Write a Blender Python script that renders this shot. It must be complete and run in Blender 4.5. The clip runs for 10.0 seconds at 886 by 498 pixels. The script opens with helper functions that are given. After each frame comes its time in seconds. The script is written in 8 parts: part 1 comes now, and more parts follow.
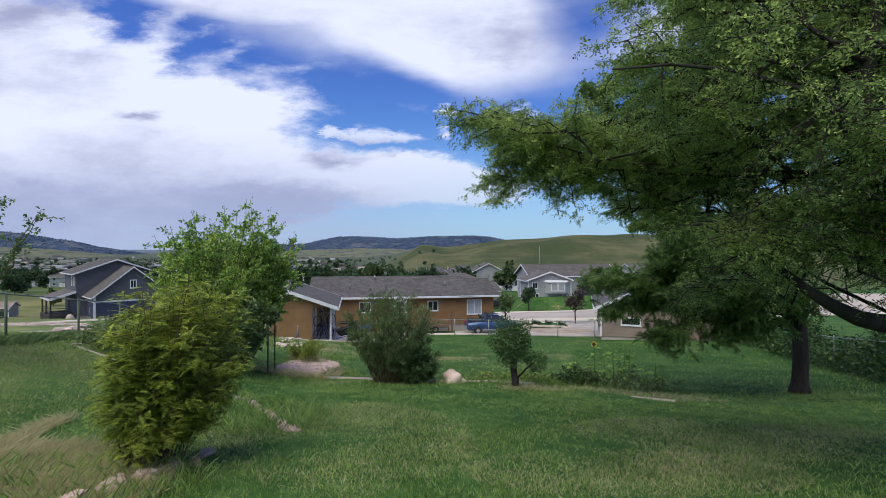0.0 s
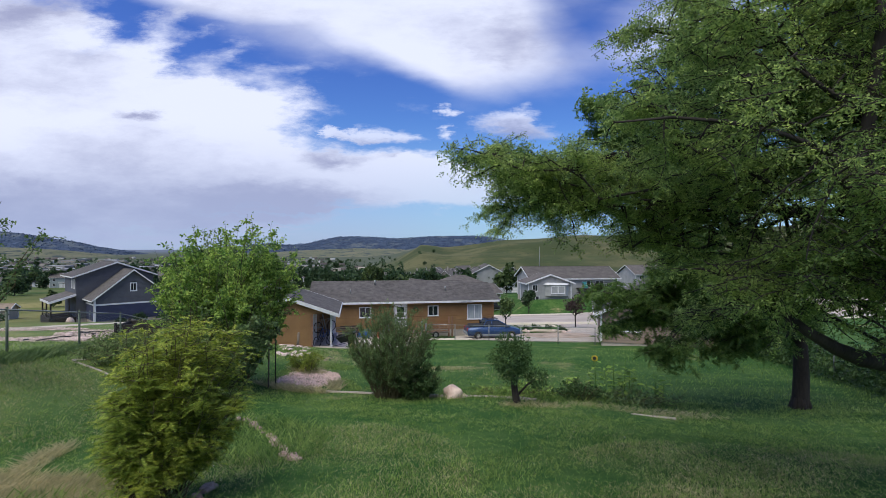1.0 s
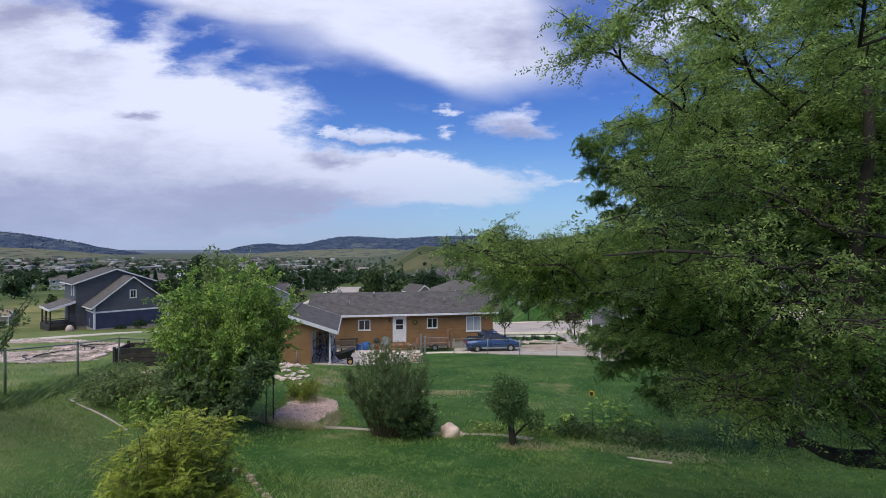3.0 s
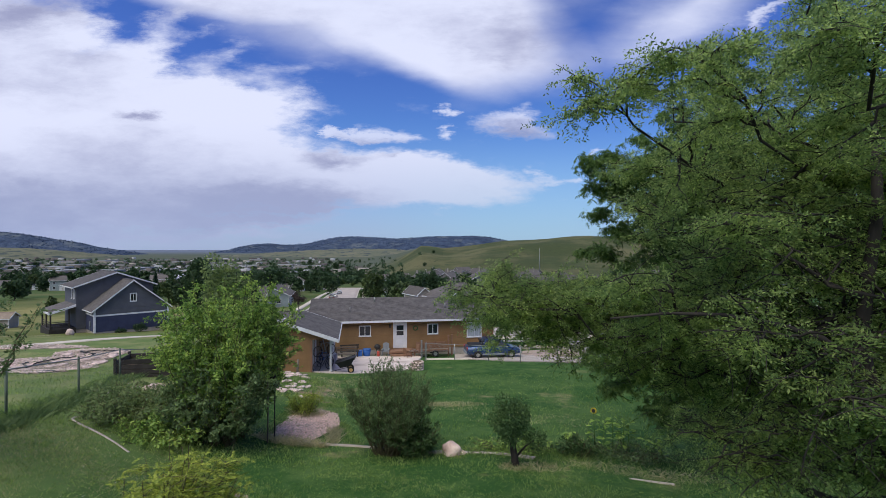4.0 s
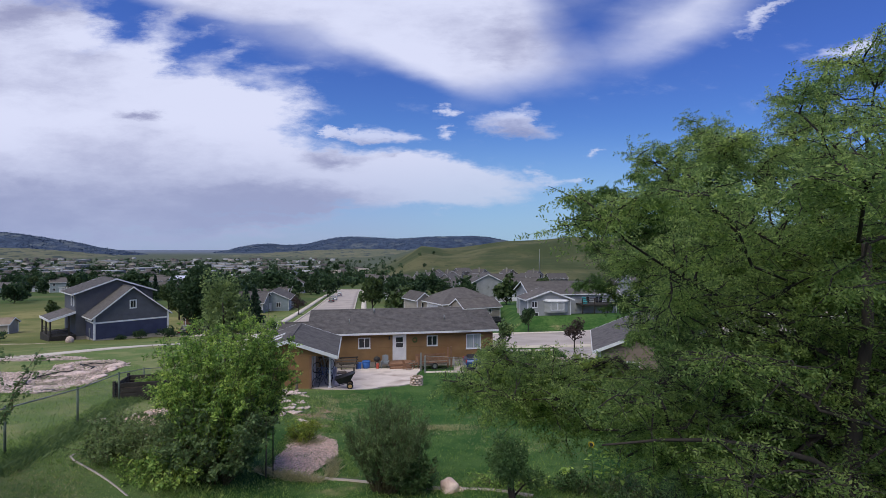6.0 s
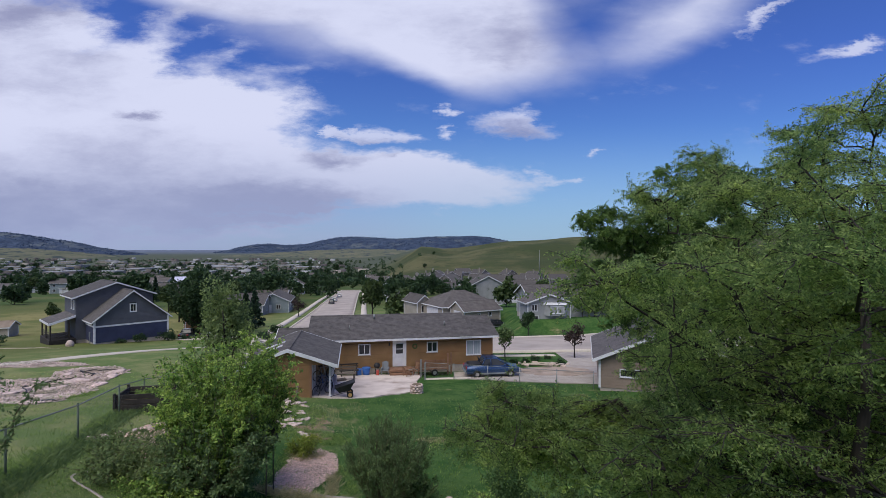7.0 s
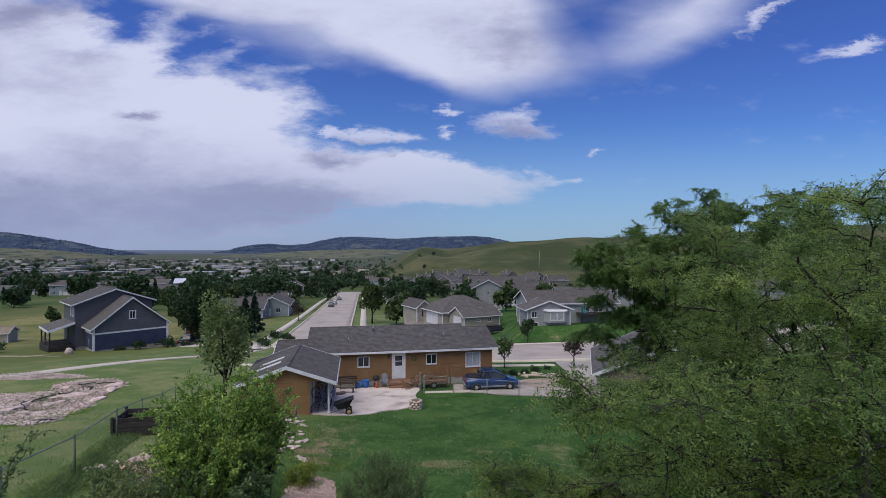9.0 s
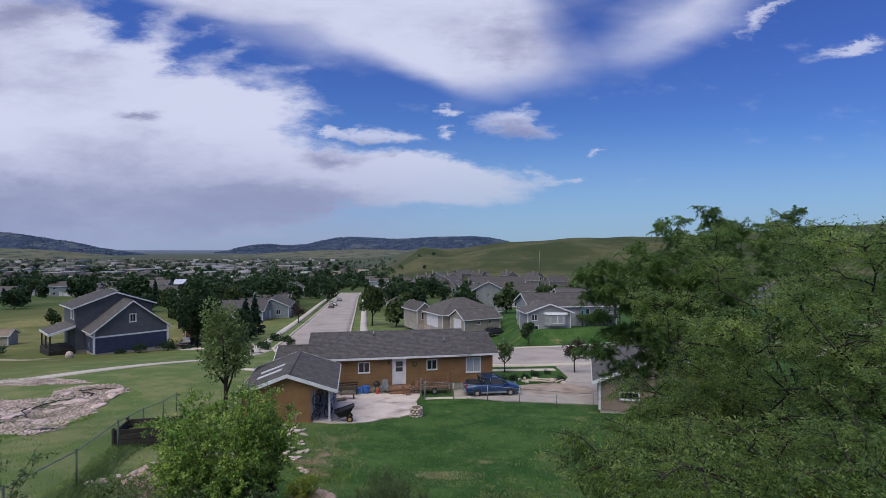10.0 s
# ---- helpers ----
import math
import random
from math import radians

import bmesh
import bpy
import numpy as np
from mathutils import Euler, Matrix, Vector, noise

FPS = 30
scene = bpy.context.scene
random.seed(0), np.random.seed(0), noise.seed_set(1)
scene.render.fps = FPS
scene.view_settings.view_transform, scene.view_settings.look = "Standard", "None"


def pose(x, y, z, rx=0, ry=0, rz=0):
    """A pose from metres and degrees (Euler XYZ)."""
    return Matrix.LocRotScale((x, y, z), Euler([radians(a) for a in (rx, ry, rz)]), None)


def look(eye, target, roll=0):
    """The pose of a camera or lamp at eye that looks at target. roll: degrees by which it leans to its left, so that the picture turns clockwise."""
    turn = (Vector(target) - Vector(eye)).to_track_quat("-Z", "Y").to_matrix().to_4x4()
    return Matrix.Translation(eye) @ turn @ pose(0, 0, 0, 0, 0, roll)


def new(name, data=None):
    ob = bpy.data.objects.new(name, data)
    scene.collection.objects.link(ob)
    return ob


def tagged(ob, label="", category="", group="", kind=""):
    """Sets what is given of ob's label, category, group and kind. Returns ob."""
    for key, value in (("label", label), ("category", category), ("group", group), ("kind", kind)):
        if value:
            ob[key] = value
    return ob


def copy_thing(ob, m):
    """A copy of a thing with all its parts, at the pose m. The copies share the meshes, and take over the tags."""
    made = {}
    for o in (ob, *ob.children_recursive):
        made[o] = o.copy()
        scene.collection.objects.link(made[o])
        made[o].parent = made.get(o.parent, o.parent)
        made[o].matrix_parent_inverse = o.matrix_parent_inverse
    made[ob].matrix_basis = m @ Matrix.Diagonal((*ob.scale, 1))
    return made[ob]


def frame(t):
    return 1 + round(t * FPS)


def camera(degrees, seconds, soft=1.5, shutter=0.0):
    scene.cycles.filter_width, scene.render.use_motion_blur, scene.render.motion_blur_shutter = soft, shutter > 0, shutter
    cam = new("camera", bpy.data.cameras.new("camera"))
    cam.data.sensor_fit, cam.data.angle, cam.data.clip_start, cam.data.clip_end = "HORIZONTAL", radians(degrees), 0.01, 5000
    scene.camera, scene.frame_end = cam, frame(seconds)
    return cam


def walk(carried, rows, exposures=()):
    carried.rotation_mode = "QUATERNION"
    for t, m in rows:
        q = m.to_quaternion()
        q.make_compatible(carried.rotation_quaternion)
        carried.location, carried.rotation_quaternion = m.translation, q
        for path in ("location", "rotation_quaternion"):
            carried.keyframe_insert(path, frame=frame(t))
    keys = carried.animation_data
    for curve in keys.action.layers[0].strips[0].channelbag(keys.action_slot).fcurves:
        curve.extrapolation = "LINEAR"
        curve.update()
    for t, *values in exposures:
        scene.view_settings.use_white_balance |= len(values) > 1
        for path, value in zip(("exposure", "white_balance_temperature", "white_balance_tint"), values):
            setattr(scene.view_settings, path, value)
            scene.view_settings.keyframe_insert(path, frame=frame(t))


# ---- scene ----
cam = camera(84.0, 10.0, soft=0.7)
PATH = [
    (0.0, 0.000, 0.018, 1.800), (0.5, -0.009, 0.002, 1.974), (1.0, -0.019, 0.011, 2.206), (1.5, 0.005, 0.003, 2.464),
    (2.0, 0.058, -0.021, 2.725), (2.5, 0.074, -0.027, 2.984), (4.0, 0.010, 0.002, 3.716), (4.5, 0.082, 0.003, 3.963),
    (5.0, 0.074, -0.007, 4.211), (5.5, 0.068, -0.015, 4.449), (7.0, 0.063, -0.036, 5.230), (7.5, 0.081, 0.007, 5.474),
    (8.0, 0.096, 0.001, 5.721), (8.5, 0.097, 0.021, 5.972), (9.0, 0.123, 0.023, 6.222), (9.5, 0.127, 0.012, 6.466),
    (10.0, 0.082, 0.007, 6.700),
]
walk(cam, [(t, pose(x, y, z, 90, 0, 0)) for t, x, y, z in PATH],
     [(0.0, 0.25, 6420, 2.5), (2.5, 0.18, 6420, 3.5), (5.5, 0.02, 6330, 6), (7.5, -0.1, 6300, 7), (10.0, -0.18, 6280, 7)])

# ---- light ----
SUN_EL, SUN_AZ = 60.0, 215.0          # degrees; azimuth clockwise from +y
world = bpy.data.worlds.new("sky")
scene.world = world
world.use_nodes = True
wn, wl = world.node_tree.nodes, world.node_tree.links
wn.clear()


def wnode(kind, **props):
    n = wn.new(kind)
    for k, v in props.items():
        if k == "op":
            n.operation = v
        elif k == "clamp":
            n.use_clamp = v
    return n


def wmath(op, a, b=None, clamp=False):
    n = wnode("ShaderNodeMath", op=op, clamp=clamp)
    for i, v in enumerate((a, b)):
        if v is None:
            continue
        if isinstance(v, (int, float)):
            n.inputs[i].default_value = v
        else:
            wl.new(v, n.inputs[i])
    return n.outputs[0]


def wnoise(vec, scale, detail=5.0, rough=0.55):
    n = wn.new("ShaderNodeTexNoise")
    n.inputs["Scale"].default_value, n.inputs["Detail"].default_value, n.inputs["Roughness"].default_value = scale, detail, rough
    wl.new(vec, n.inputs["Vector"])
    return n


def wblob(vec, x, y, rx, ry, turn=0.0):
    """A soft spot of the cloud sheet: 1 in the middle, 0 at the rim."""
    m = wn.new("ShaderNodeMapping")
    m.vector_type = "TEXTURE"
    m.inputs["Location"].default_value = (x, y, 0)
    m.inputs["Rotation"].default_value = (0, 0, radians(turn))
    m.inputs["Scale"].default_value = (rx, ry, 1)
    wl.new(vec, m.inputs["Vector"])
    g = wn.new("ShaderNodeTexGradient")
    g.gradient_type = "SPHERICAL"
    wl.new(m.outputs[0], g.inputs[0])
    return g.outputs["Fac"]


def wrange(v, a, b, lo=0.0, hi=1.0):
    n = wn.new("ShaderNodeMapRange")
    n.interpolation_type = "SMOOTHSTEP"
    wl.new(v, n.inputs["Value"])
    for k, q in (("From Min", a), ("From Max", b), ("To Min", lo), ("To Max", hi)):
        n.inputs[k].default_value = q
    return n.outputs["Result"]


def wmix(fac, a, b):
    n = wn.new("ShaderNodeMix")
    n.data_type = "RGBA"
    for sock, v in ((n.inputs[0], fac), (n.inputs[6], a), (n.inputs[7], b)):
        if isinstance(v, (tuple, float, int)):
            sock.default_value = v
        else:
            wl.new(v, sock)
    return n.outputs[2]


tc = wn.new("ShaderNodeTexCoord")
sep = wn.new("ShaderNodeSeparateXYZ")
wl.new(tc.outputs["Generated"], sep.inputs[0])
ahead = wmath("MAXIMUM", wmath("ABSOLUTE", sep.outputs[1]), 0.12)
across, up = wmath("DIVIDE", sep.outputs[0], ahead), wmath("DIVIDE", sep.outputs[2], ahead)
flat = wn.new("ShaderNodeCombineXYZ")
wl.new(across, flat.inputs[0])
wl.new(up, flat.inputs[1])
wl.new(wmath("MULTIPLY", sep.outputs[1], 0.7), flat.inputs[2])
plane = wn.new("ShaderNodeCombineXYZ")      # stretched sideways for streaky cloud
wl.new(across, plane.inputs[0])
wl.new(wmath("MULTIPLY", up, 2.6), plane.inputs[1])
# ragged edges: the sheet is pushed about by noise before the spots are laid on it
warp = wnoise(plane.outputs[0], 5.0, 8.0, 0.6)
push = wn.new("ShaderNodeVectorMath")
push.operation = "MULTIPLY_ADD"
wl.new(warp.outputs["Color"], push.inputs[0])
push.inputs[1].default_value = (0.11, 0.07, 0.0)
curl = wnoise(plane.outputs[0], 17.0, 9.0, 0.72)
nudge = wn.new("ShaderNodeVectorMath")
nudge.operation = "MULTIPLY_ADD"
wl.new(curl.outputs["Color"], nudge.inputs[0])
nudge.inputs[1].default_value = (0.11, 0.040, 0.0)
wl.new(flat.outputs[0], nudge.inputs[2])
wl.new(nudge.outputs[0], push.inputs[2])
shift = wn.new("ShaderNodeVectorMath")
shift.operation = "SUBTRACT"
wl.new(push.outputs[0], shift.inputs[0])
shift.inputs[1].default_value = (0.11, 0.055, 0.0)
flatw = wn.new("ShaderNodeVectorMath")
flatw.operation = "MULTIPLY"
flatw.inputs[1].default_value = (1, 1, 0)
wl.new(shift.outputs[0], flatw.inputs[0])
sheet = flatw.outputs[0]
flat2 = wn.new("ShaderNodeVectorMath")      # the same sheet with smoother edges
flat2.operation = "MULTIPLY_ADD"
wl.new(warp.outputs["Color"], flat2.inputs[0])
flat2.inputs[1].default_value = (0.05, 0.03, 0.0)
wl.new(flat.outputs[0], flat2.inputs[2])
flat3 = wn.new("ShaderNodeVectorMath")
flat3.operation = "MULTIPLY"
flat3.inputs[1].default_value = (1, 1, 0)
wl.new(flat2.outputs[0], flat3.inputs[0])
SHEETS = [  # feathery cloud: across, up, half width, half height, turn, weight
    (-0.98, 0.30, 0.56, 0.22, -3, 1.7), (-0.64, 0.285, 0.42, 0.105, -8, 1.15), (-0.43, 0.312, 0.24, 0.060, -8, 0.85), (-0.31, 0.300, 0.12, 0.035, -4, 0.5),
    (-1.00, 0.10, 0.80, 0.24, 0, 1.5), (-0.52, 0.165, 0.50, 0.13, -3, 1.3), (-0.52, 0.24, 0.28, 0.11, 0, 1.0), (-0.14, 0.138, 0.38, 0.072, -2, 1.6), (0.00, 0.132, 0.20, 0.058, -6, 1.15), (-0.12, 0.165, 0.24, 0.05, -8, 0.6),
    (-0.60, 0.40, 0.13, 0.055, 34, 0.7), (-0.53, 0.475, 0.09, 0.025, 10, 0.55), (-0.90, 0.47, 0.26, 0.11, 4, 1.25), (-0.76, 0.425, 0.14, 0.06, -6, 0.6),
    (-0.44, 0.395, 0.11, 0.030, 14, 0.5), (-0.36, 0.365, 0.09, 0.030, 6, 0.42), (-0.30, 0.345, 0.10, 0.035, 16, 0.42), (-0.48, 0.44, 0.10, 0.022, 20, 0.38),
    (-0.42, 0.060, 0.26, 0.010, 1, 0.8), (-0.30, 0.080, 0.14, 0.005, 0, 0.9), (-0.47, 0.076, 0.09, 0.005, -2, 0.8), (-0.37, 0.046, 0.16, 0.006, 1, 0.6), (-0.42, 0.030, 0.36, 0.014, 0, 0.4),
]
PUFFS = [  # small separate clouds
    (-0.20, 0.232, 0.085, 0.020, -3, 1.4), (-0.15, 0.240, 0.05, 0.028, 0, 1.2), (-0.09, 0.234, 0.075, 0.023, 4, 1.3), (-0.23, 0.235, 0.03, 0.022, 0, 0.9),
    (0.115, 0.252, 0.085, 0.028, -4, 1.15), (0.15, 0.272, 0.060, 0.032, 0, 1.1), (0.19, 0.242, 0.08, 0.024, 0, 1.0), (0.005, 0.239, 0.030, 0.018, 0, 1.3), (0.012, 0.275, 0.028, 0.014, 0, 1.1),
    (0.22, 0.135, 0.085, 0.016, 6, 1.1), (0.19, 0.155, 0.035, 0.020, -20, 0.9), (0.27, 0.145, 0.04, 0.013, 8, 0.8), (0.235, 0.095, 0.06, 0.008, 4, 0.6), (0.31, 0.200, 0.022, 0.008, 10, 0.9),
    (0.655, 0.475, 0.12, 0.022, 36, 1.2), (0.82, 0.40, 0.16, 0.020, 12, 0.9), (0.87, 0.42, 0.07, 0.016, 20, 0.7),
]
VEILS = [  # the wide soft-edged cloud overhead
    (-0.22, 0.56, 0.46, 0.19, -12, 1.7), (-0.02, 0.51, 0.40, 0.16, -24, 1.5), (0.06, 0.45, 0.26, 0.12, -26, 0.65), (0.03, 0.37, 0.20, 0.07, -34, 0.5),
    (-0.46, 0.53, 0.26, 0.05, -8, 1.0), (0.20, 0.53, 0.30, 0.13, 0, 0.55), (0.55, 0.52, 0.34, 0.10, 30, 0.75), (0.48, 0.44, 0.26, 0.07, 24, 0.28), (0.26, 0.40, 0.22, 0.06, 10, 0.3),
]
SHADES = [  # grey undersides
    (-0.84, 0.485, 0.26, 0.060, 4, 1.2), (-0.62, 0.272, 0.065, 0.015, -4, 0.95), (-0.72, 0.205, 0.42, 0.060, 3, 0.55), (-0.80, 0.05, 0.70, 0.16, 0, 1.1), (-0.34, 0.090, 0.40, 0.060, 0, 0.75),
    (-0.225, 0.186, 0.10, 0.026, -4, 0.95), (-0.10, 0.184, 0.05, 0.012, 0, 0.8), (-0.72, 0.385, 0.20, 0.035, -12, 0.5), (0.16, 0.42, 0.30, 0.12, -10, 0.8), (0.15, 0.238, 0.16, 0.030, 0, 0.8), (-0.15, 0.222, 0.16, 0.018, 0, 0.7), (-0.55, 0.47, 0.14, 0.03, 10, 0.5),
]


def spots_of(vec, rows):
    out = None
    for x, y, rx, ry, turn, weight in rows:
        b = wmath("MULTIPLY", wblob(vec, x, y, rx, ry, turn), weight)
        out = b if out is None else wmath("ADD", out, b)
    return out


sheets, puffs = spots_of(sheet, SHEETS), spots_of(sheet, PUFFS)
veils, shades = spots_of(flat3.outputs[0], VEILS), spots_of(sheet, SHADES)
fleck = wmath("SUBTRACT", wnoise(plane.outputs[0], 9.0, 9.0, 0.62).outputs["Fac"], 0.5)
broad = wmath("SUBTRACT", wnoise(plane.outputs[0], 2.6, 7.0, 0.5).outputs["Fac"], 0.5)
# away from the view ahead the cover goes on as broken cloud
side = wrange(sep.outputs[1], 0.35, 0.10)
broken = wmath("MULTIPLY", wmath("SUBTRACT", wnoise(tc.outputs["Generated"], 2.3, 6.0).outputs["Fac"], 0.42), 3.5)
feathery = wrange(wmath("ADD", wmath("ADD", sheets, wmath("MULTIPLY", side, broken)), wmath("ADD", wmath("MULTIPLY", fleck, 1.3), wmath("MULTIPLY", broad, 0.7))), 0.08, 1.02)
lumps = wrange(wmath("ADD", puffs, wmath("MULTIPLY", fleck, 1.5)), 0.25, 1.15)
veil = wrange(wmath("ADD", veils, wmath("ADD", wmath("MULTIPLY", broad, 0.8), wmath("MULTIPLY", fleck, 0.3))), 0.05, 1.25)
clear = wmath("MULTIPLY", wmath("MULTIPLY", wmath("SUBTRACT", 1.0, feathery), wmath("SUBTRACT", 1.0, wmath("MULTIPLY", lumps, 0.8))), wmath("SUBTRACT", 1.0, veil))
cloud = wmath("SUBTRACT", 1.0, clear, True)
sky = wn.new("ShaderNodeTexSky")
sky.sky_type, sky.sun_disc = "NISHITA", False
sky.sun_elevation, sky.sun_rotation = radians(SUN_EL), radians(SUN_AZ)
sky.altitude, sky.air_density, sky.dust_density, sky.ozone_density = 1000, 1.0, 0.6, 2.5
blue = wn.new("ShaderNodeVectorMath")
blue.operation = "MULTIPLY"
wl.new(sky.outputs[0], blue.inputs[0])
wl.new(wmix(wrange(up, 0.06, 0.46), (0.078, 0.108, 0.150, 1), (0.063, 0.085, 0.168, 1)), blue.inputs[1])
# cloud colour: white, with lavender-grey undersides and faint long bands
band = wn.new("ShaderNodeMapping")
band.inputs["Rotation"].default_value = (0, 0, radians(8))
band.inputs["Scale"].default_value = (1.0, 2.4, 1.0)
wl.new(sheet, band.inputs["Vector"])
bands = wmath("SUBTRACT", wnoise(band.outputs[0], 2.4, 7.0, 0.5).outputs["Fac"], 0.5)
grey = wrange(wmath("ADD", wmath("ADD", shades, wmath("MULTIPLY", bands, 2.5)), wmath("MULTIPLY", fleck, 0.9)), -0.05, 1.25)
white = wmix(grey, (0.90, 0.91, 1.16, 1), (0.40, 0.41, 0.65, 1))
mixed = wmix(cloud, blue.outputs[0], white)
haze = wrange(up, 0.27, -0.02)
mixed = wmix(wmath("MULTIPLY", haze, 0.82), mixed, wmix(wrange(across, -0.25, 0.15), (0.42, 0.48, 0.75, 1), (0.40, 0.56, 0.80, 1)))
ground_dark = wrange(sep.outputs[2], -0.02, -0.2)
mixed = wmix(ground_dark, mixed, (0.06, 0.07, 0.05, 1))
bg = wn.new("ShaderNodeBackground")
wl.new(mixed, bg.inputs["Color"])
bg.inputs["Strength"].default_value = 0.81
wout = wn.new("ShaderNodeOutputWorld")
wl.new(bg.outputs[0], wout.inputs[0])

sun = new("sun", bpy.data.lights.new("sun", "SUN"))
sun.data.energy, sun.data.angle, sun.data.color = 3.0, radians(60), (1.0, 0.925, 0.79)
_az, _el = radians(SUN_AZ), radians(SUN_EL)
sun.matrix_world = look((math.sin(_az) * math.cos(_el) * 300, math.cos(_az) * math.cos(_el) * 300, math.sin(_el) * 300), (0, 0, 0))
scene.view_settings.exposure = 0.0

# ---- materials ----
def material(name, dark, light, scale=3.0, rough=0.8, bump=0.2, fine=40.0, metal=0.0, stain=None, stain_scale=0.4,
             stain_at=(0.5, 0.7), per_object=0.0, per_island=0.0, stretch=(1, 1, 1), through_light=0.0, spec=0.35, coat=0.0):
    """A surface with colour at two scales, optional stains, and fine relief."""
    m = bpy.data.materials.new(name)
    m.use_nodes = True
    nt, n, l = m.node_tree, m.node_tree.nodes, m.node_tree.links
    p = n["Principled BSDF"]
    tco = n.new("ShaderNodeTexCoord")
    mp = n.new("ShaderNodeMapping")
    mp.inputs["Scale"].default_value = stretch
    l.new(tco.outputs["Object"], mp.inputs[0])

    def tex(s, det=4.0):
        t = n.new("ShaderNodeTexNoise")
        t.inputs["Scale"].default_value, t.inputs["Detail"].default_value = s, det
        l.new(mp.outputs[0], t.inputs["Vector"])
        return t.outputs["Fac"]

    def rng_map(v, a, b, lo=0.0, hi=1.0):
        r = n.new("ShaderNodeMapRange")
        l.new(v, r.inputs[0])
        for i, q in enumerate((a, b, lo, hi)):
            r.inputs[1 + i].default_value = q
        return r.outputs[0]

    def blend(f, a, b):
        x = n.new("ShaderNodeMix")
        x.data_type = "RGBA"
        for s, v in ((x.inputs[0], f), (x.inputs[6], a), (x.inputs[7], b)):
            if isinstance(v, tuple):
                s.default_value = (*v, 1)
            else:
                l.new(v, s)
        return x.outputs[2]

    coarse, grain = tex(scale), tex(fine)
    add = n.new("ShaderNodeMath")
    add.operation = "MULTIPLY_ADD"
    l.new(grain, add.inputs[0])
    add.inputs[1].default_value = 0.5
    l.new(coarse, add.inputs[2])
    col = blend(rng_map(add.outputs[0], 0.5, 1.0), dark, light)
    if stain:
        col = blend(rng_map(tex(stain_scale, 6.0), *stain_at), col, stain)
    for amount, kind, out in ((per_object, "ShaderNodeObjectInfo", "Random"), (per_island, "ShaderNodeNewGeometry", "Random Per Island")):
        if amount:
            src = n.new(kind)
            hs = n.new("ShaderNodeHueSaturation")
            l.new(rng_map(src.outputs[out], 0, 1, 1 - amount, 1 + amount), hs.inputs["Value"])
            l.new(rng_map(src.outputs[out], 0, 1, 0.5 + amount * 0.045, 0.5 - amount * 0.045), hs.inputs["Hue"])
            l.new(col, hs.inputs["Color"])
            col = hs.outputs[0]
    l.new(col, p.inputs["Base Color"])
    p.inputs["Roughness"].default_value, p.inputs["Metallic"].default_value = rough, metal
    p.inputs["Specular IOR Level"].default_value = spec
    p.inputs["Coat Weight"].default_value = coat
    if bump:
        bp = n.new("ShaderNodeBump")
        bp.inputs["Strength"].default_value, bp.inputs["Distance"].default_value = bump, 0.02
        l.new(add.outputs[0], bp.inputs["Height"])
        l.new(bp.outputs[0], p.inputs["Normal"])
    if through_light:
        tr = n.new("ShaderNodeBsdfTranslucent")
        glow = n.new("ShaderNodeVectorMath")        # leaves pass more light than they return, and yellower
        glow.operation = "MULTIPLY"
        glow.inputs[1].default_value = (1.40, 1.42, 1.20)
        l.new(col, glow.inputs[0])
        l.new(glow.outputs[0], tr.inputs[0])
        ms = n.new("ShaderNodeMixShader")
        ms.inputs[0].default_value = through_light
        l.new(p.outputs[0], ms.inputs[1])
        l.new(tr.outputs[0], ms.inputs[2])
        l.new(ms.outputs[0], n["Material Output"].inputs[0])
    return m


def leafy(name, dark, light, per=0.35, thru=0.3):
    return material(name, dark, light, 1.3, 0.6, 0.0, 14.0, per_island=per, through_light=thru, spec=0.25)


M_LOCUST = leafy("locust_leaf", (0.108, 0.184, 0.066), (0.318, 0.398, 0.138), 0.50, 0.72)
M_LOCUST_B = leafy("locust_leaf_far", (0.068, 0.130, 0.040), (0.150, 0.230, 0.064), 0.4, 0.5)
M_SUMAC = leafy("sumac_leaf", (0.125, 0.200, 0.030), (0.360, 0.400, 0.062), 0.45, 0.28)
M_SHRUB = leafy("shrub_leaf", (0.118, 0.228, 0.050), (0.320, 0.430, 0.104), 0.60, 0.40)
M_WILLOW = leafy("bush_leaf", (0.085, 0.140, 0.055), (0.160, 0.225, 0.090))
M_ASH = leafy("ash_leaf", (0.110, 0.165, 0.060), (0.210, 0.270, 0.110), 0.35, 0.4)
M_DARKLEAF = leafy("dark_leaf", (0.036, 0.078, 0.026), (0.090, 0.150, 0.046), thru=0.2)
M_FARLEAF = leafy("town_leaf", (0.018, 0.044, 0.020), (0.056, 0.096, 0.036), thru=0.16)
M_FARLEAF2 = leafy("town_leaf_light", (0.034, 0.062, 0.020), (0.075, 0.110, 0.034), thru=0.12)
M_CONIFER = leafy("needle", (0.012, 0.032, 0.018), (0.028, 0.055, 0.030), thru=0.1)
M_PURPLE = leafy("plum_leaf", (0.036, 0.024, 0.024), (0.072, 0.052, 0.044), thru=0.2)
M_BARK = material("bark", (0.014, 0.012, 0.011), (0.050, 0.041, 0.035), 5.0, 0.9, 0.8, 30.0, stretch=(1, 1, 0.25))
M_STEM = material("stem", (0.07, 0.06, 0.03), (0.13, 0.11, 0.06), 6.0, 0.85, 0.3)
M_BLADE = leafy("grass_blade", (0.118, 0.210, 0.052), (0.300, 0.390, 0.128), 0.5, 0.45)
M_DRYBLADE = leafy("dry_grass_blade", (0.33, 0.305, 0.165), (0.54, 0.475, 0.29), 0.3, 0.45)
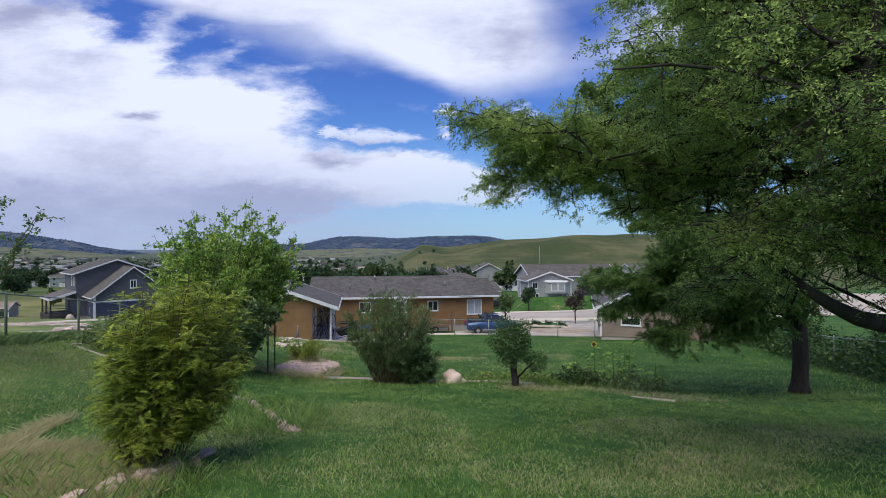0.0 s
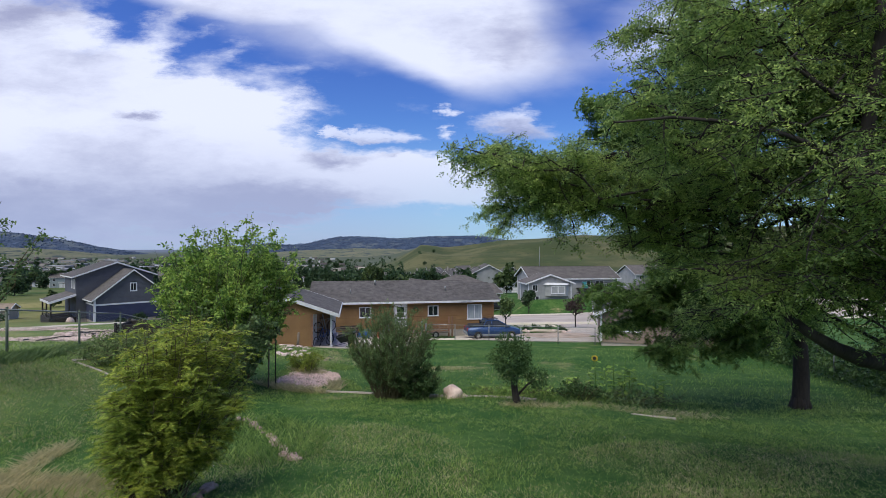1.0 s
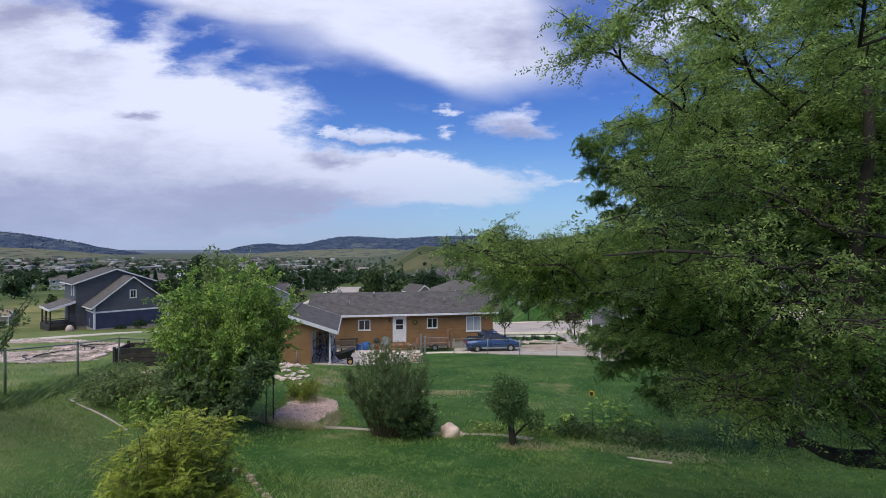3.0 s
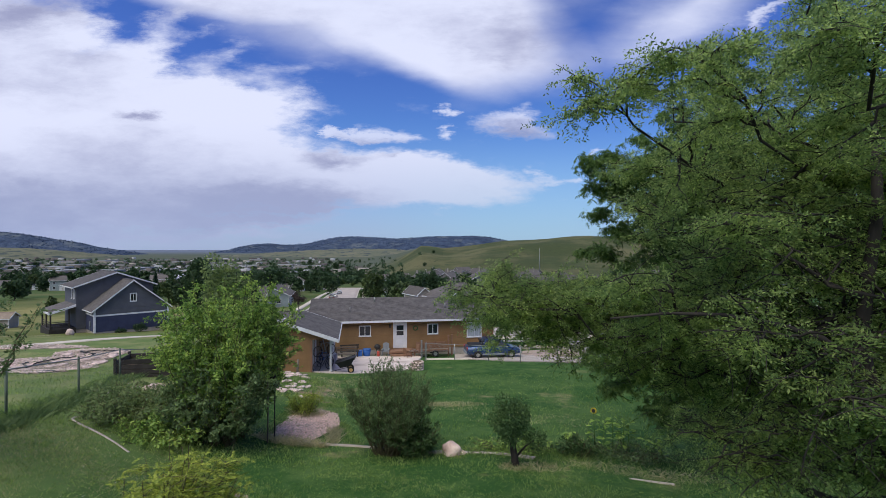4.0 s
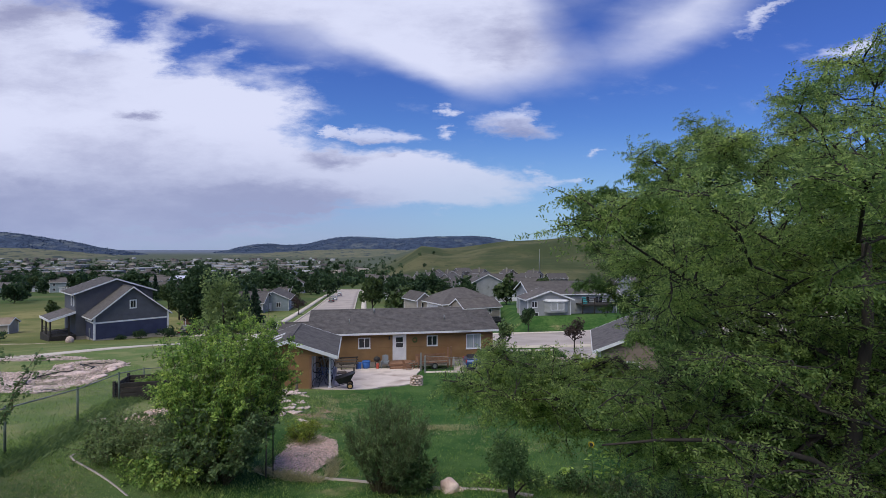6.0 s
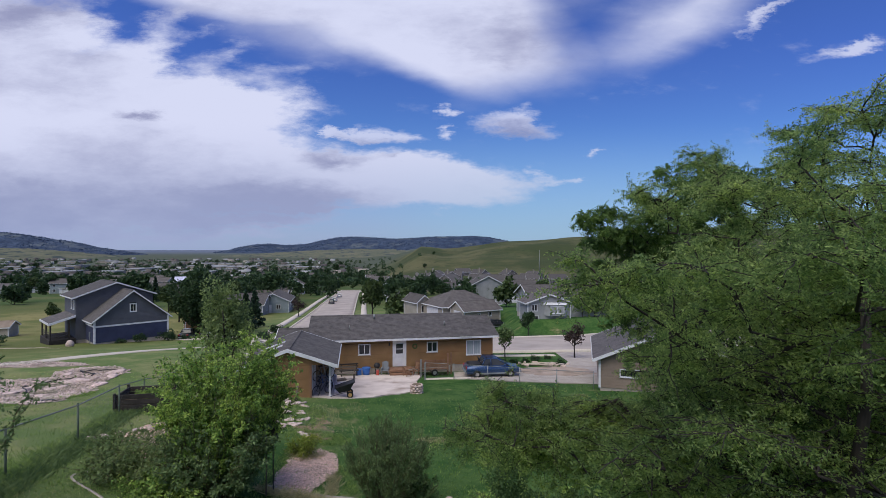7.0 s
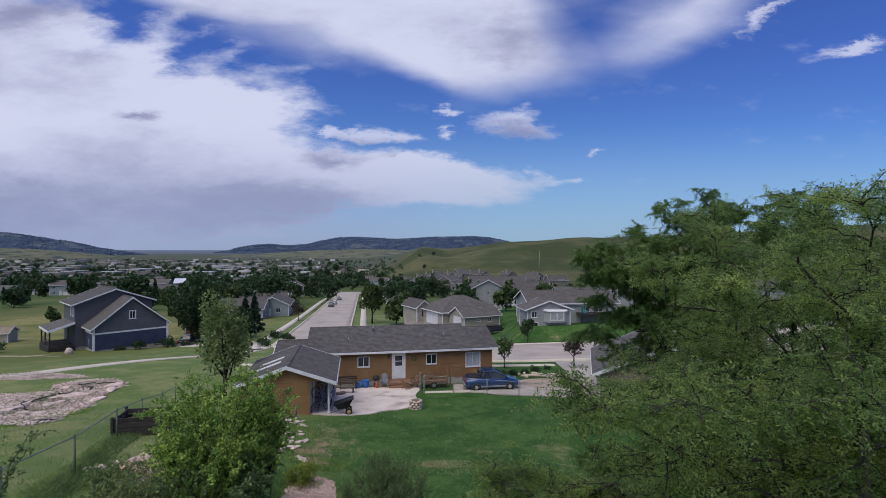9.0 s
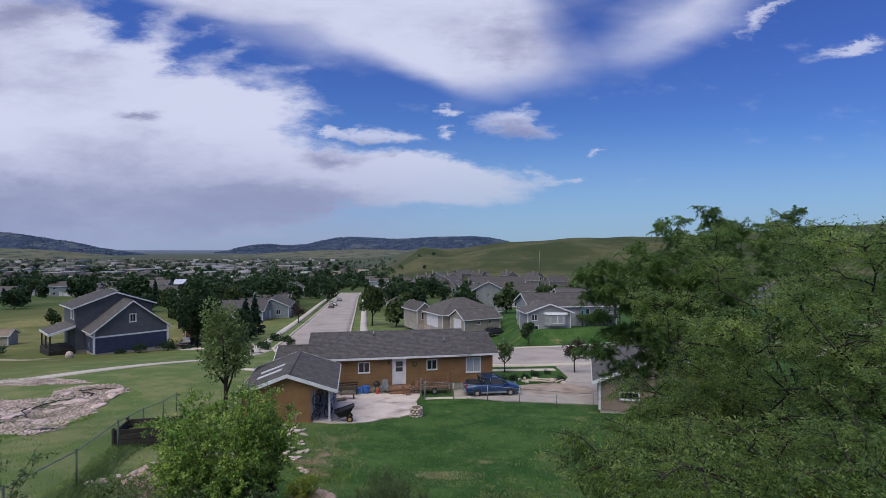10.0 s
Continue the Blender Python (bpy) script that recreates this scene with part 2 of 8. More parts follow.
M_CONCRETE = material("concrete", (0.34, 0.292, 0.252), (0.47, 0.415, 0.366), 1.2, 0.85, 0.15, 60, stain=(0.27, 0.23, 0.20), stain_at=(0.55, 0.8))
M_PATIO = material("patio_concrete", (0.57, 0.480, 0.42), (0.72, 0.625, 0.56), 0.9, 0.85, 0.15, 50, stain=(0.33, 0.25, 0.20), stain_at=(0.52, 0.75), stain_scale=0.8)
M_ROAD = material("street_paving", (0.36, 0.308, 0.272), (0.48, 0.412, 0.366), 0.35, 0.85, 0.1, 25, stain=(0.27, 0.24, 0.215), stain_scale=0.15, stain_at=(0.5, 0.75))
M_CURB = material("kerb_concrete", (0.50, 0.44, 0.37), (0.64, 0.575, 0.495), 1.0, 0.85, 0.1)
M_GRAVEL = material("pink_gravel", (0.52, 0.355, 0.285), (0.80, 0.600, 0.505), 5.0, 0.9, 0.9, 26.0, stain=(0.30, 0.25, 0.20), stain_scale=0.9)
M_STONE = material("pink_stone", (0.32, 0.245, 0.205), (0.58, 0.475, 0.415), 4.0, 0.85, 0.4, 22, per_object=0.2, per_island=0.3)
M_SANDSTONE = material("red_sandstone", (0.23, 0.150, 0.125), (0.56, 0.43, 0.37), 7.0, 0.9, 0.7, 30, stain=(0.22, 0.20, 0.13), stain_scale=3.0, stain_at=(0.55, 0.7), per_object=0.2)
M_RUBBLE = material("broken_pink_stone", (0.41, 0.310, 0.268), (0.70, 0.570, 0.510), 0.8, 0.9, 0.4, 12, per_island=0.3, stain=(0.25, 0.22, 0.16), stain_scale=0.25, stain_at=(0.52, 0.68))
M_PEBBLE = material("pink_pebble", (0.54, 0.375, 0.305), (0.84, 0.645, 0.55), 4.0, 0.85, 0.3, 22, per_island=0.3)
M_BOULDER = material("pale_boulder", (0.46, 0.31, 0.255), (0.72, 0.58, 0.51), 3.0, 0.8, 0.5, 16)
M_DRYSOIL = material("dry_worn_soil", (0.32, 0.26, 0.18), (0.50, 0.42, 0.32), 1.2, 0.95, 0.4, 14, stain=(0.14, 0.15, 0.06), stain_scale=0.5, stain_at=(0.45, 0.6))
M_RUBBLEBED = material("stony_soil", (0.34, 0.265, 0.215), (0.62, 0.50, 0.43), 1.6, 0.95, 0.6, 9.0, stain=(0.095, 0.125, 0.045), stain_scale=0.45, stain_at=(0.48, 0.60))
M_TANGRAVEL = material("tan_gravel", (0.30, 0.225, 0.170), (0.47, 0.375, 0.310), 0.8, 0.95, 0.5, 12, stain=(0.22, 0.17, 0.13), stain_scale=0.6, stain_at=(0.5, 0.65))
M_REDSOIL = material("reddish_soil", (0.20, 0.125, 0.080), (0.36, 0.245, 0.165), 2.0, 0.95, 0.5, 14, stain=(0.075, 0.115, 0.036), stain_scale=1.3, stain_at=(0.46, 0.56))
M_DIRT = material("bare_soil", (0.12, 0.085, 0.055), (0.22, 0.165, 0.11), 2.0, 0.95, 0.6, 24, stain=(0.10, 0.12, 0.04), stain_scale=0.8)
M_OCHRE = material("ochre_siding", (0.200, 0.113, 0.048), (0.268, 0.155, 0.068), 1.2, 0.7, 0.1, 30, stain=(0.25, 0.12, 0.05), stain_at=(0.55, 0.85), per_object=0.06)
M_SHINGLE = material("grey_shingle", (0.060, 0.055, 0.054), (0.138, 0.125, 0.121), 2.4, 0.9, 0.5, 11, per_object=0.16, per_island=0.16)
M_SHINGLE2 = material("brown_shingle", (0.074, 0.066, 0.062), (0.132, 0.118, 0.110), 1.2, 0.9, 0.4, 22, per_island=0.12, per_object=0.12)
M_WHITE = material("white_paint", (0.58, 0.58, 0.60), (0.74, 0.74, 0.75), 2.0, 0.55, 0.05, 30, stain=(0.55, 0.54, 0.52), stain_at=(0.6, 0.9))
M_NAVY = material("navy_siding", (0.030, 0.036, 0.075), (0.048, 0.055, 0.105), 1.0, 0.65, 0.1, 20)
M_CHARCOAL = material("charcoal_siding", (0.075, 0.078, 0.092), (0.105, 0.108, 0.125), 1.0, 0.65, 0.1, 20)
M_BEIGE = material("beige_siding", (0.27, 0.245, 0.205), (0.36, 0.325, 0.275), 0.8, 0.7, 0.1, 20, per_object=0.1)
M_GREY = material("grey_siding", (0.26, 0.265, 0.265), (0.35, 0.355, 0.355), 0.8, 0.7, 0.1, 20, per_object=0.1)
M_BROWN = material("brown_siding", (0.20, 0.15, 0.115), (0.27, 0.21, 0.165), 0.9, 0.7, 0.1, 20, per_object=0.06)
M_TAUPE = material("taupe_siding", (0.135, 0.122, 0.118), (0.195, 0.178, 0.170), 0.9, 0.7, 0.1, 20, per_object=0.1)
M_SAGE = material("sage_siding", (0.20, 0.24, 0.25), (0.28, 0.32, 0.33), 0.9, 0.7, 0.1, 20)
M_LAV = material("pale_blue_siding", (0.30, 0.30, 0.46), (0.40, 0.40, 0.56), 0.9, 0.7, 0.1, 20)
M_BROWNROOF = material("tan_roofing", (0.20, 0.155, 0.115), (0.30, 0.24, 0.185), 1.0, 0.85, 0.2, 20)
M_METALROOF = material("pale_metal_roof", (0.60, 0.60, 0.72), (0.72, 0.72, 0.82), 0.7, 0.4, 0.05, 20, metal=0.2)
M_WOOD = material("weathered_wood", (0.10, 0.080, 0.060), (0.20, 0.165, 0.13), 3.0, 0.85, 0.4, 30, stretch=(6, 6, 0.6), per_object=0.15)
M_DARKWOOD = material("dark_wood", (0.022, 0.019, 0.017), (0.052, 0.045, 0.039), 3.0, 0.85, 0.4, 30, per_object=0.15)
M_PALELOG = material("bleached_wood", (0.34, 0.28, 0.22), (0.55, 0.47, 0.38), 3.0, 0.85, 0.4, 30, stretch=(0.6, 6, 6), per_object=0.15)
M_REDWOOD = material("reddish_wood", (0.16, 0.085, 0.05), (0.26, 0.145, 0.09), 3.0, 0.8, 0.4, 30, per_object=0.15)
M_STEEL = material("galvanised_steel", (0.20, 0.21, 0.20), (0.34, 0.35, 0.34), 4.0, 0.5, 0.1, 50, metal=0.6)
M_GREENPOST = material("green_steel", (0.075, 0.100, 0.072), (0.135, 0.165, 0.122), 4.0, 0.65, 0.1, 50, metal=0.1)
M_BLACK = material("black_plastic", (0.012, 0.012, 0.013), (0.030, 0.030, 0.032), 3.0, 0.5, 0.1, 30)
M_RUBBER = material("rubber", (0.010, 0.010, 0.010), (0.022, 0.022, 0.022), 5.0, 0.85, 0.2, 60)
M_TANWHEEL = material("tan_wheel_hub", (0.42, 0.26, 0.10), (0.56, 0.36, 0.16), 5.0, 0.6, 0.1, 40)
M_CARBLUE = material("blue_car_paint", (0.015, 0.045, 0.130), (0.024, 0.062, 0.165), 1.0, 0.28, 0.0, 20, metal=0.35, coat=0.6)
M_CARDARK = material("dark_car_paint", (0.012, 0.013, 0.018), (0.022, 0.023, 0.030), 1.0, 0.3, 0.0, 20, metal=0.3, coat=0.6)
M_CARWHITE = material("pale_car_paint", (0.55, 0.56, 0.57), (0.68, 0.69, 0.70), 1.0, 0.3, 0.0, 20, coat=0.5)
M_CHROME = material("chrome", (0.45, 0.46, 0.47), (0.60, 0.61, 0.62), 3.0, 0.25, 0.0, 40, metal=0.9)
M_LAMPRED = material("tail_light", (0.25, 0.02, 0.02), (0.35, 0.03, 0.03), 3.0, 0.3, 0.0, 40)
M_BLUEPLASTIC = material("blue_plastic", (0.03, 0.11, 0.36), (0.05, 0.16, 0.46), 2.0, 0.5, 0.05, 40)
M_RED = material("red_plastic", (0.32, 0.05, 0.035), (0.44, 0.08, 0.05), 2.0, 0.5, 0.05, 40)
M_YELLOW = material("yellow_petal", (0.62, 0.44, 0.03), (0.78, 0.58, 0.05), 6.0, 0.6, 0.0, 40)
M_PINKFLOWER = material("pale_flower", (0.60, 0.58, 0.52), (0.75, 0.74, 0.68), 6.0, 0.6, 0.0, 40)
M_GREYPLASTIC = material("grey_plastic", (0.16, 0.18, 0.20), (0.24, 0.26, 0.28), 2.0, 0.6, 0.05, 40)
M_TEAL = material("teal_cloth", (0.05, 0.26, 0.28), (0.08, 0.34, 0.36), 2.0, 0.8, 0.05, 40)
M_CURTAIN = material("curtain", (0.27, 0.31, 0.33), (0.42, 0.46, 0.48), 3.0, 0.35, 0.2, 20, stretch=(4, 4, 0.4))


def glass_material():
    m = bpy.data.materials.new("window_glass")
    m.use_nodes = True
    n, l = m.node_tree.nodes, m.node_tree.links
    p = n["Principled BSDF"]
    t = n.new("ShaderNodeTexNoise")
    t.inputs["Scale"].default_value = 1.7
    r = n.new("ShaderNodeMapRange")
    l.new(t.outputs["Fac"], r.inputs[0])
    r.inputs[3].default_value, r.inputs[4].default_value = 0.03, 0.09
    l.new(r.outputs[0], p.inputs["Roughness"])
    p.inputs["Base Color"].default_value = (0.018, 0.022, 0.028, 1)
    p.inputs["Specular IOR Level"].default_value = 0.6
    return m


M_GLASS = glass_material()


def terrain_material():
    """Lawn near by, dry meadow, far slopes, haze-blue at the far end: told apart by where they lie."""
    m = bpy.data.materials.new("turf")
    m.use_nodes = True
    n, l = m.node_tree.nodes, m.node_tree.links
    p = n["Principled BSDF"]
    tco = n.new("ShaderNodeTexCoord")
    xyz = n.new("ShaderNodeSeparateXYZ")
    l.new(tco.outputs["Object"], xyz.inputs[0])

    def tex(s, det=5.0, rough=0.55):
        t = n.new("ShaderNodeTexNoise")
        t.inputs["Scale"].default_value, t.inputs["Detail"].default_value, t.inputs["Roughness"].default_value = s, det, rough
        l.new(tco.outputs["Object"], t.inputs["Vector"])
        return t.outputs["Fac"]

    def span(v, a, b, lo=0.0, hi=1.0):
        r = n.new("ShaderNodeMapRange")
        r.interpolation_type = "SMOOTHSTEP"
        l.new(v, r.inputs[0])
        for i, q in enumerate((a, b, lo, hi)):
            r.inputs[1 + i].default_value = q
        return r.outputs[0]

    def calc(op, a, b):
        x = n.new("ShaderNodeMath")
        x.operation = op
        for i, v in enumerate((a, b)):
            if isinstance(v, float):
                x.inputs[i].default_value = v
            else:
                l.new(v, x.inputs[i])
        return x.outputs[0]

    def blend(f, a, b):
        x = n.new("ShaderNodeMix")
        x.data_type = "RGBA"
        for s, v in ((x.inputs[0], f), (x.inputs[6], a), (x.inputs[7], b)):
            if isinstance(v, tuple):
                s.default_value = (*v, 1)
            else:
                l.new(v, s)
        return x.outputs[2]

    lawn = blend(span(calc("ADD", calc("ADD", tex(0.45, 7.0, 0.65), calc("MULTIPLY", tex(2.6, 6.0, 0.65), 0.55)), calc("MULTIPLY", tex(9.0), 0.4)), 0.84, 1.12), (0.030, 0.080, 0.018), (0.072, 0.130, 0.034))
    lawn = blend(span(calc("ADD", tex(0.28, 7.0, 0.65), calc("MULTIPLY", tex(2.5), 0.25)), 0.70, 0.90), lawn, (0.250, 0.225, 0.110))
    meadow = blend(span(tex(0.06, 7.0), 0.42, 0.66), (0.118, 0.138, 0.045), (0.240, 0.218, 0.090))
    meadow = blend(span(tex(0.5, 6.0), 0.5, 0.75), meadow, (0.128, 0.140, 0.046))
    slope = blend(span(tex(0.010, 8.0, 0.62), 0.40, 0.62), (0.052, 0.066, 0.027), (0.118, 0.114, 0.055))
    slope = blend(span(tex(0.035, 9.0, 0.7), 0.50, 0.66), slope, (0.062, 0.080, 0.032))
    slope = blend(span(tex(0.11, 5.0, 0.6), 0.60, 0.68), slope, (0.040, 0.055, 0.026))
    far = span(xyz.outputs[1], 330.0, 480.0)
    out = blend(span(calc("ADD", calc("MULTIPLY", xyz.outputs[0], -1.0), calc("MULTIPLY", tex(0.08), 14.0)), 32.0, 46.0), lawn, meadow)
    rough = blend(span(tex(0.35, 7.0, 0.65), 0.42, 0.66), (0.115, 0.168, 0.054), (0.210, 0.222, 0.095))
    out = blend(calc("MULTIPLY", span(calc("ADD", calc("MULTIPLY", xyz.outputs[0], -1.0), calc("MULTIPLY", tex(0.3), 3.0)), 6.5, 10.5), span(xyz.outputs[0], -48.0, -34.0)), out, rough)
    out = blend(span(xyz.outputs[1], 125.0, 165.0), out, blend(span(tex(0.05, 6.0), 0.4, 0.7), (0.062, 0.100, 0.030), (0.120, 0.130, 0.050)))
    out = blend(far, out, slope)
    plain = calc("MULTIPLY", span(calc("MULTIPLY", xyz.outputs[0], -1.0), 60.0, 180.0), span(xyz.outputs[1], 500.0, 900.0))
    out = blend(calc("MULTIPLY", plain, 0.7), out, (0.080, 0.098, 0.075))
    # painted haze: the most distant ground fades to a pale blue
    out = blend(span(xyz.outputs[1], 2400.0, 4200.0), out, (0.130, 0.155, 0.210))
    l.new(out, p.inputs["Base Color"])
    p.inputs["Roughness"].default_value = 0.95
    p.inputs["Specular IOR Level"].default_value = 0.1
    bp = n.new("ShaderNodeBump")
    bp.inputs["Strength"].default_value, bp.inputs["Distance"].default_value = 0.6, 0.05
    l.new(calc("ADD", tex(14.0, 6.0), calc("MULTIPLY", tex(1.2), 1.5)), bp.inputs["Height"])
    l.new(bp.outputs[0], p.inputs["Normal"])
    return m


M_TURF = terrain_material()
# the blue of distance haze is mixed into these two woodland base colours
M_RIDGE_HAZE = material("ridge_trees_haze_tint", (0.034, 0.060, 0.112), (0.058, 0.088, 0.142), 0.02, 0.95, 0.0, 0.1, per_island=0.12, spec=0.05)
M_FOREST_HAZE = material("far_forest_haze_tint", (0.006, 0.017, 0.046), (0.062, 0.088, 0.142), 0.022, 0.95, 0.0, 0.11, stain=(0.095, 0.115, 0.135), stain_scale=0.010, stain_at=(0.55, 0.66))
M_FOOTHILL = material("far_grassland", (0.085, 0.098, 0.062), (0.165, 0.160, 0.100), 0.010, 0.95, 0.0, 0.06, stain=(0.040, 0.058, 0.055), stain_scale=0.022, stain_at=(0.55, 0.62))

# ---- the lie of the land ----
def smooth(v, a, b):
    s = np.clip((np.asarray(v, float) - a) / (b - a), 0, 1)
    return s * s * (3 - 2 * s)


PROFILE_Y = [-60, 0, 5, 7, 10, 13, 18, 23, 27.5, 30, 33, 39.5, 45, 55, 68, 85, 260, 600, 1200, 2500, 4900]
PROFILE_Z = [5.0, 0.0, -0.5, -0.8, -1.25, -1.75, -2.45, -3.1, -3.55, -3.92, -4.25, -4.95, -5.35, -6.1, -7.0, -8.8, -18.3, -33, -40, -33, -3]
CREST_A = [-0.16, -0.10, -0.045, 0.0, 0.127, 0.294, 0.40, 0.76, 0.90, 1.3, 2.5]
CREST_Z = [0.0, 14.0, 46.0, 42.0, 57.0, 66.0, 66.0, 87.0, 95.0, 100.0, 100.0]


def land(x, y):
    """Height of the ground."""
    x, y = np.asarray(x, float), np.asarray(y, float)
    z = np.interp(y, PROFILE_Y, PROFILE_Z)
    z = (z + np.interp(y - 0.04 * np.abs(y) - 0.6, PROFILE_Y, PROFILE_Z) + np.interp(y + 0.04 * np.abs(y) + 0.6, PROFILE_Y, PROFILE_Z)) / 3
    z = z + 1.12 * smooth(-x, 3.0, 11.0) * smooth(y, 2.0, 9.0) * (1 - smooth(y, 19.0, 34.0))
    z = z + 0.016 * (np.clip(x, -70, 30) - 12) * smooth(y, 45, 70) * (1 - smooth(y, 110, 200))
    z = z + 2.3 * smooth(x, 9, 14) * smooth(y, 69, 75) * (1 - smooth(y, 110, 180))
    z = z - 0.28 * smooth(x, 1.5, 7.0) * smooth(y, 5, 10) * (1 - smooth(y, 18, 30))
    z = z + 0.5 * smooth(-x, 12, 25) * smooth(y, 30, 40) * (1 - smooth(y, 50, 66))
    a = x / np.maximum(y, 1.0)
    z = z + np.interp(a, CREST_A, CREST_Z) * smooth(y, 420, 1000) * (1 - 0.25 * smooth(y, 1100, 2200))
    hill = smooth(a, -0.12, 0.02) * smooth(y, 520, 760)
    z = z + hill * (4.0 * np.sin(x / 61 + 1.7 * np.sin(y / 97)) * np.sin(y / 83 + np.sin(x / 120)) + 2.0 * np.sin(x / 27 + y / 60) * np.sin(y / 45 - x / 80)) * (1 - 0.8 * smooth(y, 930, 1000))
    return z


def land1(x, y):
    return float(land(x, y))


def link_mesh(name, data, mat, parent=None, label=""):
    if mat is not None:
        data.materials.append(mat)
    ob = new(name, data)
    if parent is not None:
        ob.parent = parent
    if label:
        ob["label"] = label
    return ob


def mesh_arrays(name, verts, faces, shade=False):
    """A mesh out of an array of corners and an array of equal-sided faces."""
    verts, faces = np.asarray(verts, np.float32), np.asarray(faces, np.int32)
    me = bpy.data.meshes.new(name)
    k = faces.shape[1]
    me.vertices.add(len(verts))
    me.vertices.foreach_set("co", verts.ravel())
    me.loops.add(faces.size)
    me.loops.foreach_set("vertex_index", faces.ravel())
    me.polygons.add(len(faces))
    me.polygons.foreach_set("loop_start", np.arange(0, faces.size, k, dtype=np.int32))
    me.update(calc_edges=True)
    if shade:
        me.polygons.foreach_set("use_smooth", np.ones(len(faces), bool))
    return me


def grid_mesh(name, xs, ys, zs):
    nx, ny = len(xs), len(ys)
    X, Y = np.meshgrid(xs, ys)
    v = np.stack([X.ravel(), Y.ravel(), zs.ravel()], 1)
    i = (np.arange(ny - 1)[:, None] * nx + np.arange(nx - 1)[None, :]).ravel()
    return mesh_arrays(name, v, np.stack([i, i + 1, i + nx + 1, i + nx], 1), True)


sx = np.linspace(-1, 1, 281)
gx = 8.5 * np.sinh(7.0 * sx) / np.sinh(7.0) * np.sinh(7.0)
sy = np.linspace(-0.42, 1, 300)
gy = 12.0 + 9.0 * np.sinh(6.95 * sy)
GX, GY = np.meshgrid(gx, gy)
gz = land(GX, GY) + 0.025 * np.sin(GX * 1.7 + 3 * np.sin(GY * 0.6)) * np.sin(GY * 1.3) * (1 - smooth(GY, 30, 60))
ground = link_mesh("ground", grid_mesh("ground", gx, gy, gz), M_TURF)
tagged(ground, "green sloping lawn running out to dry meadow and hills", "ground", kind="structure")


def draped(name, outline, lift, mat, parent=None, thick=0.0, step=0.6):
    """A sheet with that outline, laid on the ground."""
    bm = bmesh.new()
    bm.faces.new([bm.verts.new((x, y, 0)) for x, y in outline])
    xs, ys = [p[0] for p in outline], [p[1] for p in outline]
    for lo, hi, axis in ((min(xs), max(xs), 0), (min(ys), max(ys), 1)):
        k = lo + step
        while k < hi:
            co, no = [0, 0, 0], [0, 0, 0]
            co[axis], no[axis] = k, 1
            bmesh.ops.bisect_plane(bm, geom=bm.verts[:] + bm.edges[:] + bm.faces[:], plane_co=co, plane_no=no)
            k += step
    for v in bm.verts:
        v.co.z = land1(v.co.x, v.co.y) + lift
    if thick:
        r = bmesh.ops.extrude_face_region(bm, geom=bm.faces[:])
        for v in r["geom"]:
            if isinstance(v, bmesh.types.BMVert):
                v.co.z -= thick
    bmesh.ops.recalc_face_normals(bm, faces=bm.faces[:])
    me = bpy.data.meshes.new(name)
    bm.to_mesh(me)
    bm.free()
    return link_mesh(name, me, mat, parent)


def curve_points(pts, step=1.0):
    """A smooth line through the points."""
    pts = [Vector(p) for p in pts]
    out = []
    for i in range(len(pts) - 1):
        p0, p1, p2, p3 = pts[max(i - 1, 0)], pts[i], pts[i + 1], pts[min(i + 2, len(pts) - 1)]
        n = max(2, int((p2 - p1).length / step))
        for k in range(n):
            t = k / n
            out.append(0.5 * ((2 * p1) + (p2 - p0) * t + (2 * p0 - 5 * p1 + 4 * p2 - p3) * t * t + (3 * p1 - p0 - 3 * p2 + p3) * t ** 3))
    out.append(pts[-1])
    return out


def ribbon(name, pts, width, lift, mat, thick=0.05, step=1.0, side=0.0, parent=None, lanes=4):
    """A strip of even width along a line on the ground, offset sideways by side."""
    line = curve_points(pts, step)
    verts, faces, n = [], [], lanes + 1
    for i, p in enumerate(line):
        d = (line[min(i + 1, len(line) - 1)] - line[max(i - 1, 0)]).normalized()
        nrm = Vector((-d.y, d.x))
        edge = []
        for k in range(n):
            q = p + nrm * (side + width * (k / lanes - 0.5))
            edge.append((q.x, q.y, land1(q.x, q.y) + lift))
        verts += edge + [(edge[0][0], edge[0][1], edge[0][2] - thick), (edge[-1][0], edge[-1][1], edge[-1][2] - thick)]
    w = n + 2
    for i in range(len(line) - 1):
        a, b = i * w, (i + 1) * w
        for k in range(lanes):
            faces.append((a + k, b + k, b + k + 1, a + k + 1))
        faces.append((a + n, b + n, b, a))
        faces.append((a + n - 1, b + n - 1, b + n + 1, a + n + 1))
    me = mesh_arrays(name, verts, faces)
    return link_mesh(name, me, mat, parent)


# far mountains
def mountain(name, crest, dist, depth, label, base=-45.0, mat=None):
    """A wooded ridge whose skyline runs through (sideways, height) over the far plain."""
    cx, cz = [c[0] for c in crest], [c[1] for c in crest]
    xs = np.linspace(cx[0], cx[-1], 420)
    ks = np.linspace(-1, 1, 24)
    rows = []
    for k in ks:
        prof = (1 - abs(k)) ** 0.8
        z = []
        for x in xs:
            c = np.interp(x, cx, cz) - base
            rough = 1 + 0.10 * noise.fractal(Vector((x / 260, k * 3.0, dist / 1000)), 0.7, 2.2, 5)
            z.append(base + c * prof * (rough if abs(k) > 0.05 else 1 + 0.012 * noise.fractal(Vector((x / 60, 0, 3)), 0.8, 2.1, 4)) + 4.5 * noise.noise(Vector((x / 9, k * 40, 7))))
        rows.append(z)
    me = grid_mesh(name, xs, dist + ks * depth, np.array(rows))
    ob = link_mesh(name, me, mat or M_FOREST_HAZE)
    tagged(ob, label, "mountain", kind="structure")
    return ob


